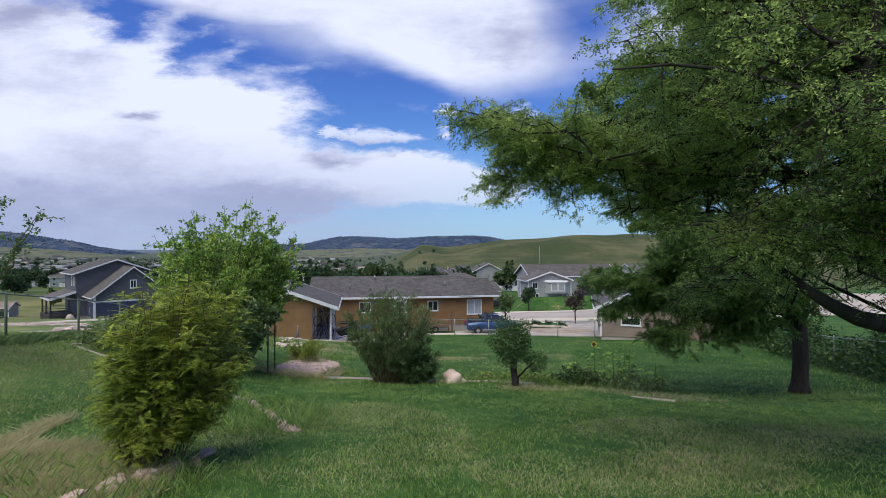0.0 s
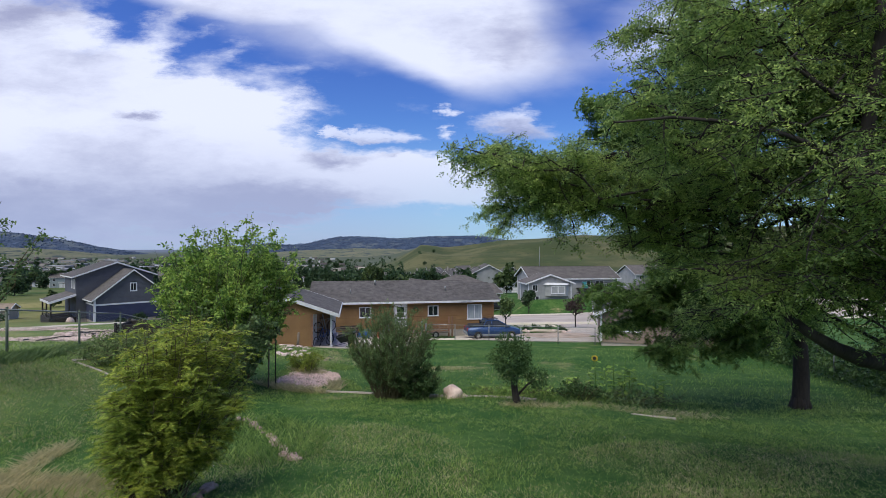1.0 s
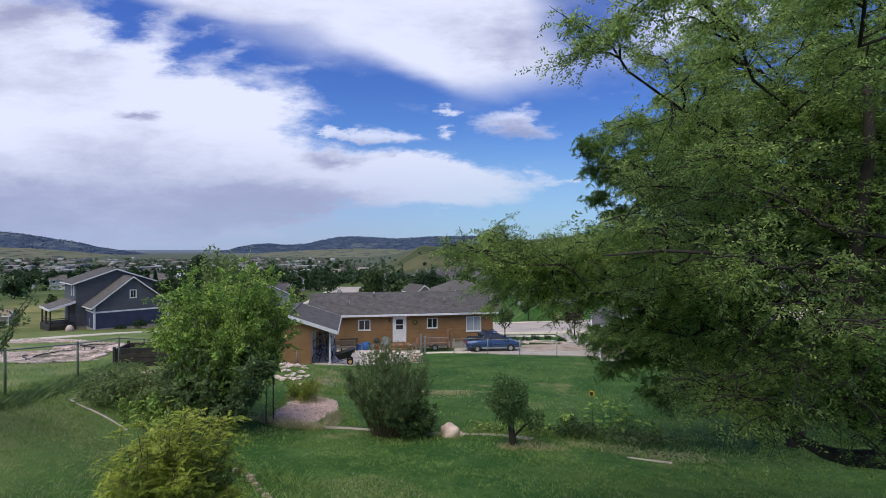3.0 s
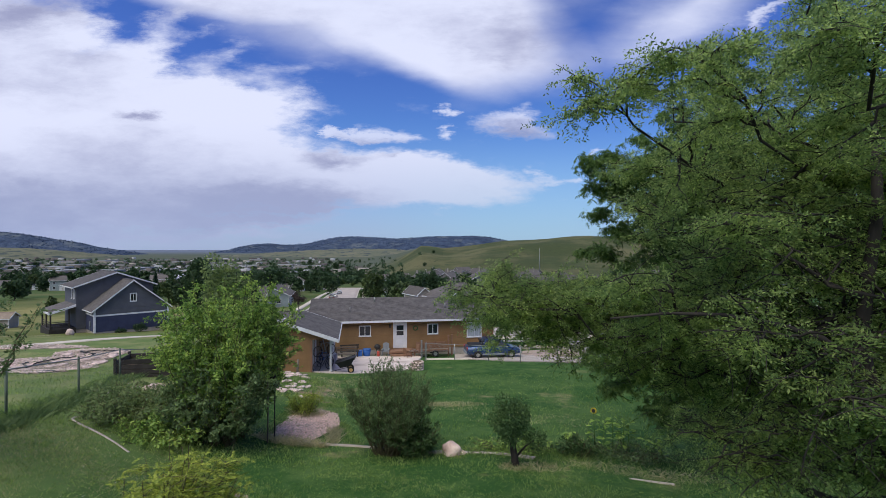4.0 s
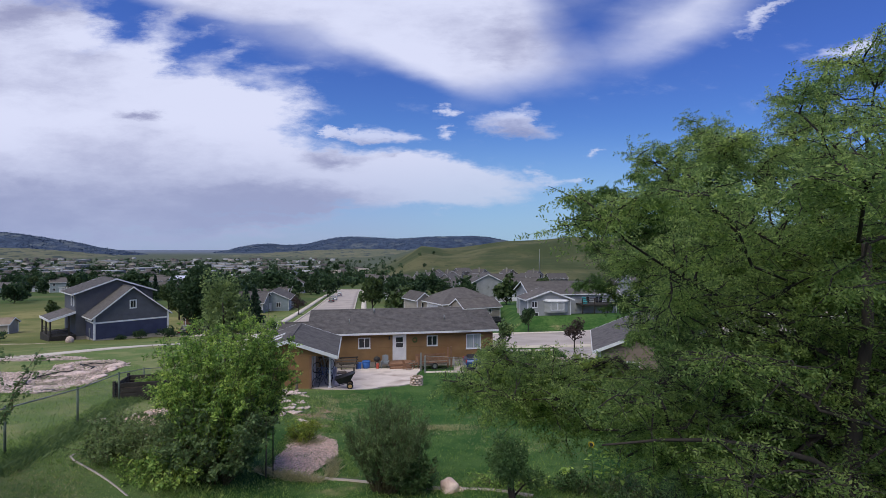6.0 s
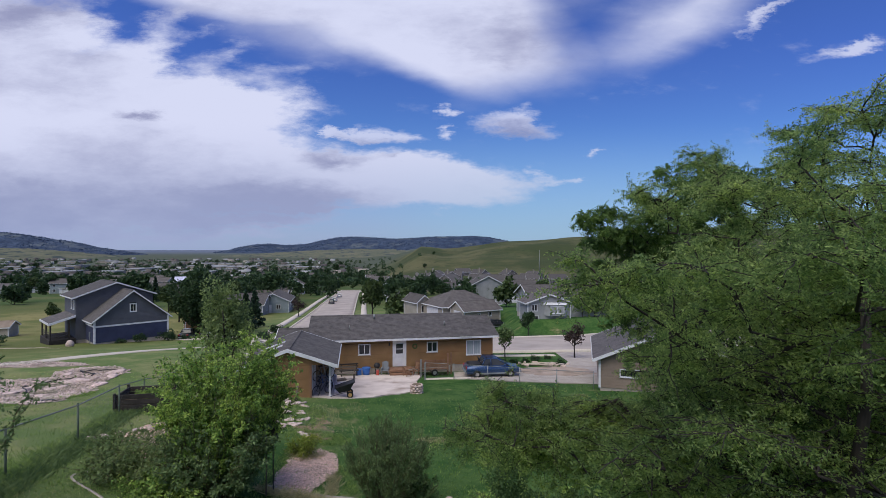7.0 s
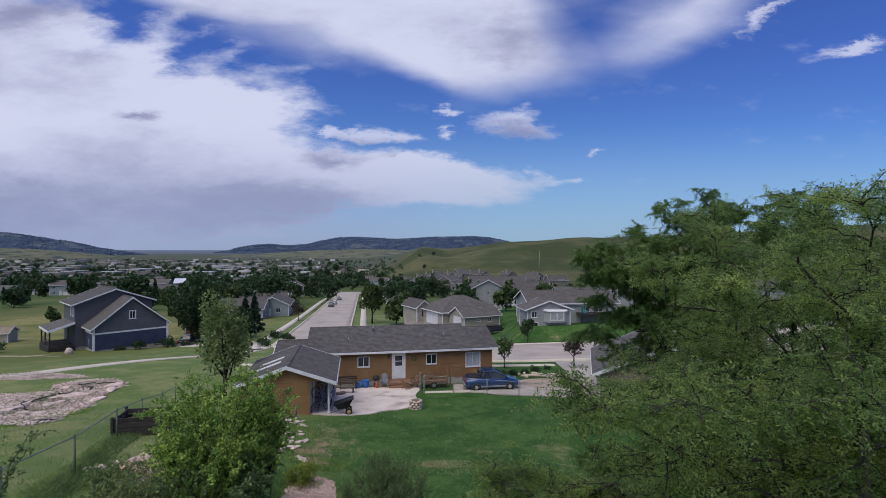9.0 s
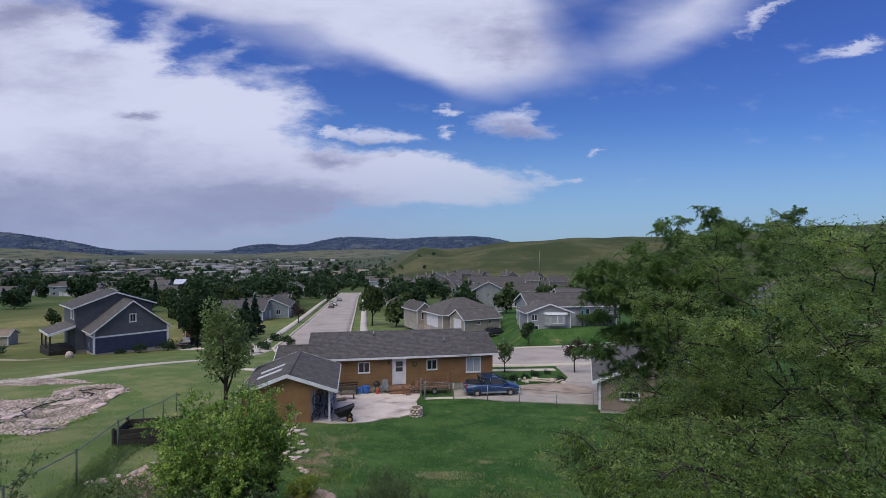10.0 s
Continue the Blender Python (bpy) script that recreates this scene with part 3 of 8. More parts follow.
D1 = 3600.0
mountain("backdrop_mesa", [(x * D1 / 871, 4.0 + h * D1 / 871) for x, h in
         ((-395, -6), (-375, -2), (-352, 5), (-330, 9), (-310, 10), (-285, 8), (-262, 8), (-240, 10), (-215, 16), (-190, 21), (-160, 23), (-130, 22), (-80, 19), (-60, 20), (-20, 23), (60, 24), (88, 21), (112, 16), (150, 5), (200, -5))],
         D1, 420, "long forested mesa on the horizon, tinted haze-blue")
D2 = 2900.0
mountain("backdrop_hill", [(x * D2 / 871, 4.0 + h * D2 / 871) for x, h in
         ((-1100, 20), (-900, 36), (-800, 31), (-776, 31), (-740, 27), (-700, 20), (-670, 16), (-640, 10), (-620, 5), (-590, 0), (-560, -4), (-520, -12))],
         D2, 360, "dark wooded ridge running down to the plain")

for D3, crest3 in ((2300.0, ((-1080, 8), (-900, 6), (-790, 3), (-740, 1), (-690, -2), (-650, -7), (-610, -14), (-570, -26))), (2700.0, ((-420, -14), (-360, -10), (-300, -6), (-230, -2), (-150, 1), (-90, 0), (-30, -5), (40, -14)))):
    mountain("backdrop_foothill", [(x * D3 / 871, 4.0 + h * D3 / 871) for x, h in crest3], D3, 500, "pale grassy foothill dotted with dark trees", mat=M_FOOTHILL)

# ---- building helpers ----
def part(name, bm, mat, parent=None, label=""):
    if "wall" in name or name in ("window", "bay_window"):
        bmesh.ops.remove_doubles(bm, verts=bm.verts[:], dist=0.002)
    me = bpy.data.meshes.new(name)
    bm.to_mesh(me)
    bm.free()
    return link_mesh(name, me, mat, parent, label)


def thing(name, m, label, category, group="", kind=""):
    ob = new(name)
    ob.empty_display_size = 0.3
    ob.matrix_basis = m
    return tagged(ob, label, category, group, kind)


def hexa(bm, pts):
    """A solid with eight corners: four below, four above, both counter-clockwise."""
    v = [bm.verts.new(p) for p in pts]
    for f in ((3, 2, 1, 0), (4, 5, 6, 7), (0, 1, 5, 4), (1, 2, 6, 5), (2, 3, 7, 6), (3, 0, 4, 7)):
        bm.faces.new([v[i] for i in f])
    return v


def block(bm, x0, x1, y0, y1, z0, z1, m=None):
    pts = [Vector(p) for p in ((x0, y0, z0), (x1, y0, z0), (x1, y1, z0), (x0, y1, z0), (x0, y0, z1), (x1, y0, z1), (x1, y1, z1), (x0, y1, z1))]
    return hexa(bm, [m @ p for p in pts] if m else pts)


def slab(bm, x0, x1, y0, y1, z0, z1, edge=0.01, m=None):
    """A block with eased edges."""
    b2 = bmesh.new()
    block(b2, x0, x1, y0, y1, z0, z1)
    bmesh.ops.bevel(b2, geom=b2.edges[:], offset=edge, segments=1, affect="EDGES")
    if m:
        b2.transform(m)
    me = bpy.data.meshes.new("tmp")
    b2.to_mesh(me)
    b2.free()
    bm.from_mesh(me)
    bpy.data.meshes.remove(me)


def tube(bm, pts, r0, r1=None, sides=6, cap=True):
    """A round bar along a line of points, tapering from r0 to r1."""
    r1 = r0 if r1 is None else r1
    pts = [Vector(p) for p in pts]
    rings, ref = [], Vector((0.31, 0.87, 0.39))
    for i, p in enumerate(pts):
        d = (pts[min(i + 1, len(pts) - 1)] - pts[max(i - 1, 0)]).normalized()
        a = d.cross(ref)
        if a.length < 0.05:
            a = d.cross(Vector((1, 0, 0)))
        a.normalize()
        b = d.cross(a)
        r = r0 + (r1 - r0) * i / max(len(pts) - 1, 1)
        rings.append([bm.verts.new(p + r * (math.cos(t) * a + math.sin(t) * b)) for t in (2 * math.pi * k / sides for k in range(sides))])
    for q, w in zip(rings, rings[1:]):
        for k in range(sides):
            f = bm.faces.new((q[k], q[(k + 1) % sides], w[(k + 1) % sides], w[k]))
            f.smooth = True
    if cap:
        bm.faces.new(rings[0][::-1])
        bm.faces.new(rings[-1])


def ring(bm, c, axis, r, thick, n=18, sides=5):
    """A hoop."""
    axis = Vector(axis).normalized()
    a = axis.cross(Vector((0.2, 0.3, 0.93))).normalized()
    b = axis.cross(a)
    c = Vector(c)
    rows = []
    for i in range(n):
        t = 2 * math.pi * i / n
        d = math.cos(t) * a + math.sin(t) * b
        rows.append([bm.verts.new(c + d * (r + thick * math.cos(s)) + axis * thick * math.sin(s)) for s in (2 * math.pi * k / sides for k in range(sides))])
    for i in range(n):
        for k in range(sides):
            f = bm.faces.new((rows[i][k], rows[(i + 1) % n][k], rows[(i + 1) % n][(k + 1) % sides], rows[i][(k + 1) % sides]))
            f.smooth = True


def disc(bm, c, axis, r, thick, n=16):
    axis = Vector(axis).normalized()
    tube(bm, [Vector(c) - axis * thick / 2, Vector(c) + axis * thick / 2], r, r, n)


def stone(bm, c, sx_, sy_, sz_, seed, m=None, detail=2):
    """A lumpy worn stone."""
    r = bmesh.ops.create_icosphere(bm, subdivisions=detail, radius=1.0)
    off = Vector((seed * 3.7, seed * 1.3, seed * 7.1))
    for v in r["verts"]:
        k = 1 + 0.28 * noise.fractal(v.co * 1.3 + off, 0.8, 2.0, 3)
        q = Vector((v.co.x * sx_ * k, v.co.y * sy_ * k, v.co.z * sz_ * k))
        v.co = Vector(c) + (m @ q if m else q)
    for f in bm.faces:
        f.smooth = True


def clapboards(bm, x0, x1, z0, z1, openings=(), board=0.16, gable=None, m=None, thick=0.14):
    """A wall of lapped boards in the plane y = 0, facing -y. openings: (x0, x1, z0, z1). gable: (rise from z1, ridge x)."""
    cuts = set(round(z0 + board * k, 4) for k in range(int((z1 - z0) / board) + 1)) | {z0, z1}
    for o in openings:
        cuts |= {min(max(o[2], z0), z1), min(max(o[3], z0), z1)}
    cuts = sorted(cuts)
    for a, b in zip(cuts, cuts[1:]):
        if b - a < 0.004:
            continue
        spans = [(x0, x1)]
        for ox0, ox1, oz0, oz1 in openings:
            if oz0 < b - 0.002 and oz1 > a + 0.002:
                nxt = []
                for s0, s1 in spans:
                    if ox0 > s0:
                        nxt.append((s0, min(ox0, s1)))
                    if ox1 < s1:
                        nxt.append((max(ox1, s0), s1))
                spans = [s for s in nxt if s[1] - s[0] > 0.005]
        for s0, s1 in spans:
            pts = [(s0, -0.024, a), (s1, -0.024, a), (s1, thick, a), (s0, thick, a), (s0, -0.006, b), (s1, -0.006, b), (s1, thick, b), (s0, thick, b)]
            hexa(bm, [m @ Vector(p) for p in pts] if m else pts)
    if gable:
        rise, rx = gable
        n = max(2, int(rise / board))
        for k in range(n):
            a, b = rise * k / n, rise * (k + 1) / n
            l0, l1 = x0 + (rx - x0) * a / rise, x0 + (rx - x0) * b / rise
            r0, r1 = x1 + (rx - x1) * a / rise, x1 + (rx - x1) * b / rise
            if k == n - 1:
                l1, r1 = rx - 0.02, rx + 0.02
            holes = [o for o in openings if o[2] < z1 + b and o[3] > z1 + a]
            runs = [(l0, r0, l1, r1)]
            if holes:
                o = holes[0]
                runs = [(l0, o[0], l1, o[0]), (o[1], r0, o[1], r1)]
            for p0, p1, q0, q1 in runs:
                pts = [(p0, -0.028, z1 + a), (p1, -0.028, z1 + a), (p1, thick, z1 + a), (p0, thick, z1 + a),
                       (q0, -0.006, z1 + b), (q1, -0.006, z1 + b), (q1, thick, z1 + b), (q0, thick, z1 + b)]
                hexa(bm, [m @ Vector(p) for p in pts] if m else pts)


def window(parent, m, x0, x1, z0, z1, bars=1, frame_w=0.07, trim=M_WHITE, curtain=False, name="window"):
    """A window in a wall plane y = 0 facing -y: trim and frame, its panes set back."""
    bm = bmesh.new()
    f = frame_w
    for q in ((x0, x1, z0, z0 + f), (x0, x1, z1 - f, z1), (x0, x0 + f, z0 + f, z1 - f), (x1 - f, x1, z0 + f, z1 - f)):
        block(bm, q[0], q[1], -0.055, 0.10, q[2], q[3], m)
    edges = [x0 + f + (x1 - x0 - 2 * f) * k / (bars + 1) for k in range(bars + 2)]
    for e in edges[1:-1]:
        block(bm, e - 0.025, e + 0.025, -0.03, 0.09, z0 + f, z1 - f, m)
    win = part(name, bm, trim, parent)
    bm = bmesh.new()
    block(bm, x0 - 0.03, x1 + 0.03, -0.085, -0.057, z0 - 0.03, z0 + 0.02, m)
    part("sill", bm, trim, win)
    for a, b in zip(edges, edges[1:]):
        bm = bmesh.new()
        block(bm, a + 0.02, b - 0.02, 0.03, 0.045, z0 + f, z1 - f, m)
        part("pane", bm, M_CURTAIN if curtain else M_GLASS, win)
    return win


def panel_door(parent, m, x0, x1, z0, z1, mat=M_WHITE, glazed=True, handle=True):
    """A door leaf in its frame, with raised panels and a glazed upper part."""
    bm = bmesh.new()
    for q in ((x0 - 0.09, x0, z0, z1 + 0.09), (x1, x1 + 0.09, z0, z1 + 0.09), (x0, x1, z1, z1 + 0.09)):
        block(bm, q[0], q[1], -0.05, 0.1, q[2], q[3], m)
    fr = part("door_frame", bm, M_WHITE, parent)
    bm = bmesh.new()
    block(bm, x0, x1, 0.0, 0.05, z0, z1, m)
    w, h = x1 - x0, z1 - z0
    for a, b, c, d in ((0.14, 0.46, 0.08, 0.44), (0.54, 0.86, 0.08, 0.44)) if glazed else ((0.14, 0.46, 0.06, 0.3), (0.54, 0.86, 0.06, 0.3), (0.14, 0.46, 0.38, 0.92), (0.54, 0.86, 0.38, 0.92)):
        block(bm, x0 + a * w, x0 + b * w, -0.012, 0.0, z0 + c * h, z0 + d * h, m)
    leaf = part("door", bm, mat, parent)
    if glazed:
        for c, d in ((0.52, 0.69), (0.72, 0.92)):
            bm = bmesh.new()
            block(bm, x0 + 0.2 * w, x0 + 0.8 * w, -0.014, -0.003, z0 + c * h, z0 + d * h, m)
            part("pane", bm, M_GLASS, leaf)
    if handle:
        bm = bmesh.new()
        tube(bm, [m @ Vector((x1 - 0.1, -0.05, z0 + 0.98)), m @ Vector((x1 - 0.02 - 0.1, -0.05, z0 + 0.98))], 0.025, 0.025, 6)
        part("handle", bm, M_STEEL, leaf)


def gable_roof(parent, x0, x1, y0, y1, z, rise, over, mat=M_SHINGLE, along="x", trim=M_WHITE, thick=0.14, ridge=0.5, name="roof", course=0.22, rake=None):
    """Two slopes over the plan, the ridge along x or y; ridge: where it lies between the two eaves."""
    def put(bm, pts):
        hexa(bm, [Vector((p[1], p[0], p[2])) if along == "y" else Vector(p) for p in pts])
    a0, a1, b0, b1 = (x0, x1, y0, y1) if along == "x" else (y0, y1, x0, x1)
    a0, a1 = a0 - over, a1 + over
    rb = b0 + (b1 - b0) * ridge
    s0, s1 = rise / (rb - b0), rise / (b1 - rb)
    e0, e1 = b0 - over, b1 + over
    ze0, ze1, zr = z - over * s0, z - over * s1, z + rise
    bm = bmesh.new()
    for ee, zz in ((e0, ze0), (e1, ze1)):
        n = max(3, int(abs(rb - ee) / course))
        for k in range(n):        # courses of shingles, each lapping the one below
            p, q = k / n, (k + 1) / n
            yp, yq, zp, zq = ee + (rb - ee) * p, ee + (rb - ee) * q, zz + (zr - zz) * p, zz + (zr - zz) * q
            lip = 0.014 if course < 1 else 0.0
            put(bm, [(a0, yp, zp), (a1, yp, zp), (a1, yq, zq), (a0, yq, zq), (a0, yp, zp + thick + lip), (a1, yp, zp + thick + lip), (a1, yq, zq + thick), (a0, yq, zq + thick)])
    bmesh.ops.remove_doubles(bm, verts=bm.verts[:], dist=0.001)
    put(bm, [(a0, rb - 0.16, zr + thick - 0.16 * s0), (a1, rb - 0.16, zr + thick - 0.16 * s0), (a1, rb + 0.16, zr + thick - 0.16 * s1), (a0, rb + 0.16, zr + thick - 0.16 * s1),
             (a0, rb - 0.14, zr + thick + 0.012), (a1, rb - 0.14, zr + thick + 0.012), (a1, rb + 0.14, zr + thick + 0.012), (a0, rb + 0.14, zr + thick + 0.012)])
    bmesh.ops.recalc_face_normals(bm, faces=bm.faces[:])
    roof = part(name, bm, mat, parent)
    bm = bmesh.new()
    w = 0.05
    boards = []
    for ee, zz, sg in ((e0, ze0, -1), (e1, ze1, 1)):
        boards.append("fascia")
        q0, q1 = sorted((ee + sg * 0.004, ee + sg * 0.05))
        put(bm, [(a0, q0, zz - 0.05), (a1, q0, zz - 0.05), (a1, q1, zz - 0.05), (a0, q1, zz - 0.05), (a0, q0, zz + thick - 0.02), (a1, q0, zz + thick - 0.02), (a1, q1, zz + thick - 0.03), (a0, q1, zz + thick - 0.03)])
    for aa, sg in ((a0, -1), (a1, 1)):
        q0, q1 = sorted((aa + sg * 0.004, aa + sg * w))
        for ee, zz in ((e0, ze0), (e1, ze1)):
            boards.append("bargeboard")
            put(bm, [(q0, ee, zz - 0.06), (q1, ee, zz - 0.06), (q1, rb, zr - 0.06), (q0, rb, zr - 0.06), (q0, ee, zz + thick + 0.012), (q1, ee, zz + thick + 0.012), (q1, rb, zr + thick + 0.012), (q0, rb, zr + thick + 0.012)])
    bmesh.ops.recalc_face_normals(bm, faces=bm.faces[:])
    if course > 1:
        part("fascia", bm, trim, roof)
        return roof
    bm.verts.ensure_lookup_table()
    for k, nm in enumerate(boards):        # each board by itself
        one = bmesh.new()
        hexa(one, [v.co.copy() for v in bm.verts[8 * k:8 * k + 8]])
        bmesh.ops.recalc_face_normals(one, faces=one.faces[:])
        part(nm, one, rake if rake and nm == "bargeboard" else trim, roof)
    bm.free()
    return roof


def hip_roof(parent, x0, x1, y0, y1, z, rise, over, mat, trim=M_WHITE, inset=None):
    x0, x1, y0, y1 = x0 - over, x1 + over, y0 - over, y1 + over
    k = inset if inset else (y1 - y0) / 2
    bm = bmesh.new()
    v = [bm.verts.new(p) for p in ((x0, y0, z), (x1, y0, z), (x1, y1, z), (x0, y1, z), (x0 + k, (y0 + y1) / 2, z + rise), (x1 - k, (y0 + y1) / 2, z + rise))]
    for f in ((0, 1, 5, 4), (1, 2, 5), (2, 3, 4, 5), (3, 0, 4), (3, 2, 1, 0)):
        bm.faces.new([v[i] for i in f])
    roof = part("roof", bm, mat, parent)
    bm = bmesh.new()
    for q in ((x0 - 0.05, x1 + 0.05, y0 - 0.05, y0 - 0.004), (x0 - 0.05, x1 + 0.05, y1 + 0.004, y1 + 0.05), (x0 - 0.05, x0 - 0.004, y0, y1), (x1 + 0.004, x1 + 0.05, y0, y1)):
        block(bm, *q, z - 0.16, z + 0.03)
    part("fascia", bm, trim, roof)
    return roof


FACE = {  # the four walls of a plan: the pose that turns the plane y = 0 to each
    "front": lambda L, D: pose(0, 0, 0), "back": lambda L, D: pose(L, D, 0, 0, 0, 180),
    "left": lambda L, D: pose(0, D, 0, 0, 0, -90), "right": lambda L, D: pose(L, 0, 0, 0, 0, 90)}


def house(name, label, m, L, D, H, rise, wall, roof, along="x", over=0.45, windows=(), doors=(), garages=(), group="", board=0.2, hip=False, base=0.6, trim=M_WHITE, category="house"):
    """A house: four walls of lapped boards with real openings, foundation, roof, windows and doors.
    windows and garages: (face, x0, x1, z0, z1)."""
    h = thing(name, m, label, category, group)
    for face, turn in FACE.items():
        run = L if face in ("front", "back") else D
        holes = [w[1:5] for w in list(windows) + list(garages) + list(doors) if w[0] == face]
        bm = bmesh.new()
        g = None
        if not hip and ((along == "x" and face in ("left", "right")) or (along == "y" and face in ("front", "back"))):
            g = (rise, run / 2)
        inset = 0.0 if face in ("front", "back") else 0.145
        clapboards(bm, inset, run - inset, 0, H, holes, board, g, turn(L, D))
        part("wall", bm, wall, h)
    bm = bmesh.new()
    block(bm, 0.03, L - 0.03, 0.03, D - 0.03, -base, 0.0)
    part("foundation", bm, M_CONCRETE, h)
    for x, y in ((0, 0), (L, 0), (0, D), (L, D)):
        bm = bmesh.new()
        block(bm, x - 0.07, x + 0.07, y - 0.07, y + 0.07, -0.02, H)
        part("corner_trim", bm, trim, h)
    if hip:
        hip_roof(h, 0, L, 0, D, H, rise, over, roof)
    else:
        gable_roof(h, 0, L, 0, D, H, rise, over, roof, along, course=0.22 if board < 0.3 else 9.0)
    for w in windows:
        window(h, FACE[w[0]](L, D), *w[1:5], bars=w[5] if len(w) > 5 else 1)
    for d in doors:
        panel_door(h, FACE[d[0]](L, D), *d[1:5], glazed=False, handle=False)
    for gdoor in garages:
        f, x0, x1, z0, z1 = gdoor
        mm = FACE[f](L, D)
        bm = bmesh.new()
        n = 4
        for k in range(n):
            a, b = z0 + (z1 - z0) * k / n, z0 + (z1 - z0) * (k + 1) / n
            block(bm, x0, x1, 0.03, 0.08, a + 0.012, b - 0.012, mm)
            for j in range(4):
                p = x0 + (x1 - x0) * (j + 0.12) / 4
                q = x0 + (x1 - x0) * (j + 0.88) / 4
                block(bm, p, q, 0.015, 0.03, a + 0.1, b - 0.1, mm)
        part("garage_door", bm, M_WHITE, h)
        bm = bmesh.new()
        block(bm, x0, x1, 0.085, 0.1, z0, z1, mm)
        part("garage_door_back", bm, M_GREYPLASTIC, h)
    return h

# ---- streets and paths ----
LINE = [(-56, 300), (-50, 259), (-36, 172), (-22, 86), (-17.5, 70), (-8, 61.5), (12, 62.5), (40, 67.5), (90, 80)]
road = ribbon("road", LINE, 11.0, 0.10, M_ROAD, 0.3, 2.0, lanes=8)
tagged(road, "wide pale pinkish concrete street", "road", kind="structure")
tagged(ribbon("road", [(-9, 60.6), (2, 60.8), (12, 61.2), (40, 66), (90, 79)], 15.0, 0.106, M_ROAD, 0.3, 2.0, lanes=8), "broad pinkish concrete street behind the house", "road", kind="structure")
tagged(ribbon("road", [(-92, 279), (-70, 281), (-52, 284), (-30, 288), (-8, 294)], 12.0, 0.106, M_ROAD, 0.3, 2.0, lanes=6), "far cross street of pale concrete", "road", kind="structure")
for line, off in ((LINE, 5.65), (LINE[:5], -5.65), ([(-6, 60.7), (2, 60.8), (12, 61.2), (40, 66), (90, 79)], -7.7)):
    tagged(ribbon("kerb", line, 0.35, 0.24, M_CURB, 0.4, 2.0, side=off, lanes=1), "pale concrete kerb along the street", "kerb", kind="structure")
for off in (-8.3, 8.3):
    tagged(ribbon("pavement", LINE[:5], 1.5, 0.16, M_CURB, 0.3, 2.0, side=off, lanes=2), "pale concrete pavement beside the street", "pavement", kind="structure")
footpath = ribbon("footpath", [(-62, 20), (-50, 31), (-37.5, 41.5), (-33.8, 47.0), (-28.2, 57.5), (-25.3, 65.0), (-25.8, 75)], 1.7, 0.06, M_CURB, 0.15, 1.2, lanes=2)
tagged(footpath, "narrow pale concrete footpath across the grass", "footpath", kind="structure")
cross_walk = ribbon("pavement", [(-20, 49.4), (-6, 49.6), (5, 50.4), (11.6, 50.9)], 0.9, 0.09, M_CURB, 0.2, 1.2, lanes=2)
tagged(cross_walk, "pale concrete pavement behind the house", "pavement", kind="structure")
driveway = draped("driveway", [(0.9, 38.2), (4.6, 36.6), (11.5, 35.2), (13.5, 38), (15.6, 46), (16.4, 53.4), (12.2, 53.2), (11.9, 46.5), (10.2, 42.6), (8.2, 42.0), (5.2, 41.9), (4.6, 41.6), (1.0, 40.9)], 0.05, M_CONCRETE, thick=0.12, step=1.0)
tagged(driveway, "pinkish concrete driveway beside the house", "driveway", kind="structure")
patio = draped("patio", [(-7.9, 29.4), (-6.6, 29.3), (-5.2, 29.6), (-4.3, 30.1), (-3.6, 31.0), (-2.7, 31.4), (-2.0, 32.2), (-1.6, 33.8), (-1.9, 36.5), (-1.5, 40.3), (-8.6, 39.2), (-7.6, 34)], 0.06, M_PATIO, thick=0.14, step=0.5)
tagged(patio, "pale pinkish concrete patio with a curved edge", "patio", kind="structure")

# ---- the ochre house ----
H_ROT = 10.0
oh = thing("bungalow", pose(-4.0, 40.5, -4.45, 0, 0, H_ROT), "long ochre clapboard bungalow with a grey shingle roof", "house")
F = pose(0, 0, 0)
WINS = [(-2.87, -1.9, 1.05, 1.93, 1), (2.75, 3.66, 1.08, 1.95, 1), (6.1, 7.4, 0.72, 1.98, 1)]
bm = bmesh.new()
clapboards(bm, -6.7, 8.36, -0.05, 2.42, [w[:4] for w in WINS] + [(0.0, 0.95, -0.05, 2.03)], 0.16, None, F)
part("wall", bm, M_OCHRE, oh)
for mm, run in ((pose(8.36, 0, 0, 0, 0, 90), 7.4), (pose(-6.7, 7.4, 0, 0, 0, -90), 7.4)):
    bm = bmesh.new()
    clapboards(bm, 0.145, run - 0.145, -0.05, 2.42, [], 0.16, (1.05, run / 2), mm)
    part("wall", bm, M_OCHRE, oh)
bm = bmesh.new()
clapboards(bm, 0, 15.06, -0.05, 2.42, [], 0.16, None, pose(8.36, 7.4, 0, 0, 0, 180))
part("wall", bm, M_OCHRE, oh)
bm = bmesh.new()
block(bm, -6.66, 8.32, 0.04, 7.36, -1.4, -0.055)
part("foundation", bm, M_CONCRETE, oh)
for x in (-6.7, 8.36):
    bm = bmesh.new()
    block(bm, x - 0.06, x + 0.06, -0.05, 0.06, -0.05, 2.40)
    part("corner_trim", bm, M_OCHRE, oh)
gable_roof(oh, -6.4, 6.0, 0, 7.8, 2.42, 1.24, 0.5, M_SHINGLE, trim=M_WHITE, rake=M_SHINGLE)
gable_roof(oh, 6.0, 8.3, 0, 7.0, 2.42, 1.02, 0.5, M_SHINGLE, name="end_roof", trim=M_WHITE, rake=M_SHINGLE)
for x0, x1, z0, z1, b in WINS:
    window(oh, F, x0, x1, z0, z1, bars=b, curtain=x0 > 6)
panel_door(oh, F, 0.0, 0.95, 0.0, 2.03)
bm = bmesh.new()
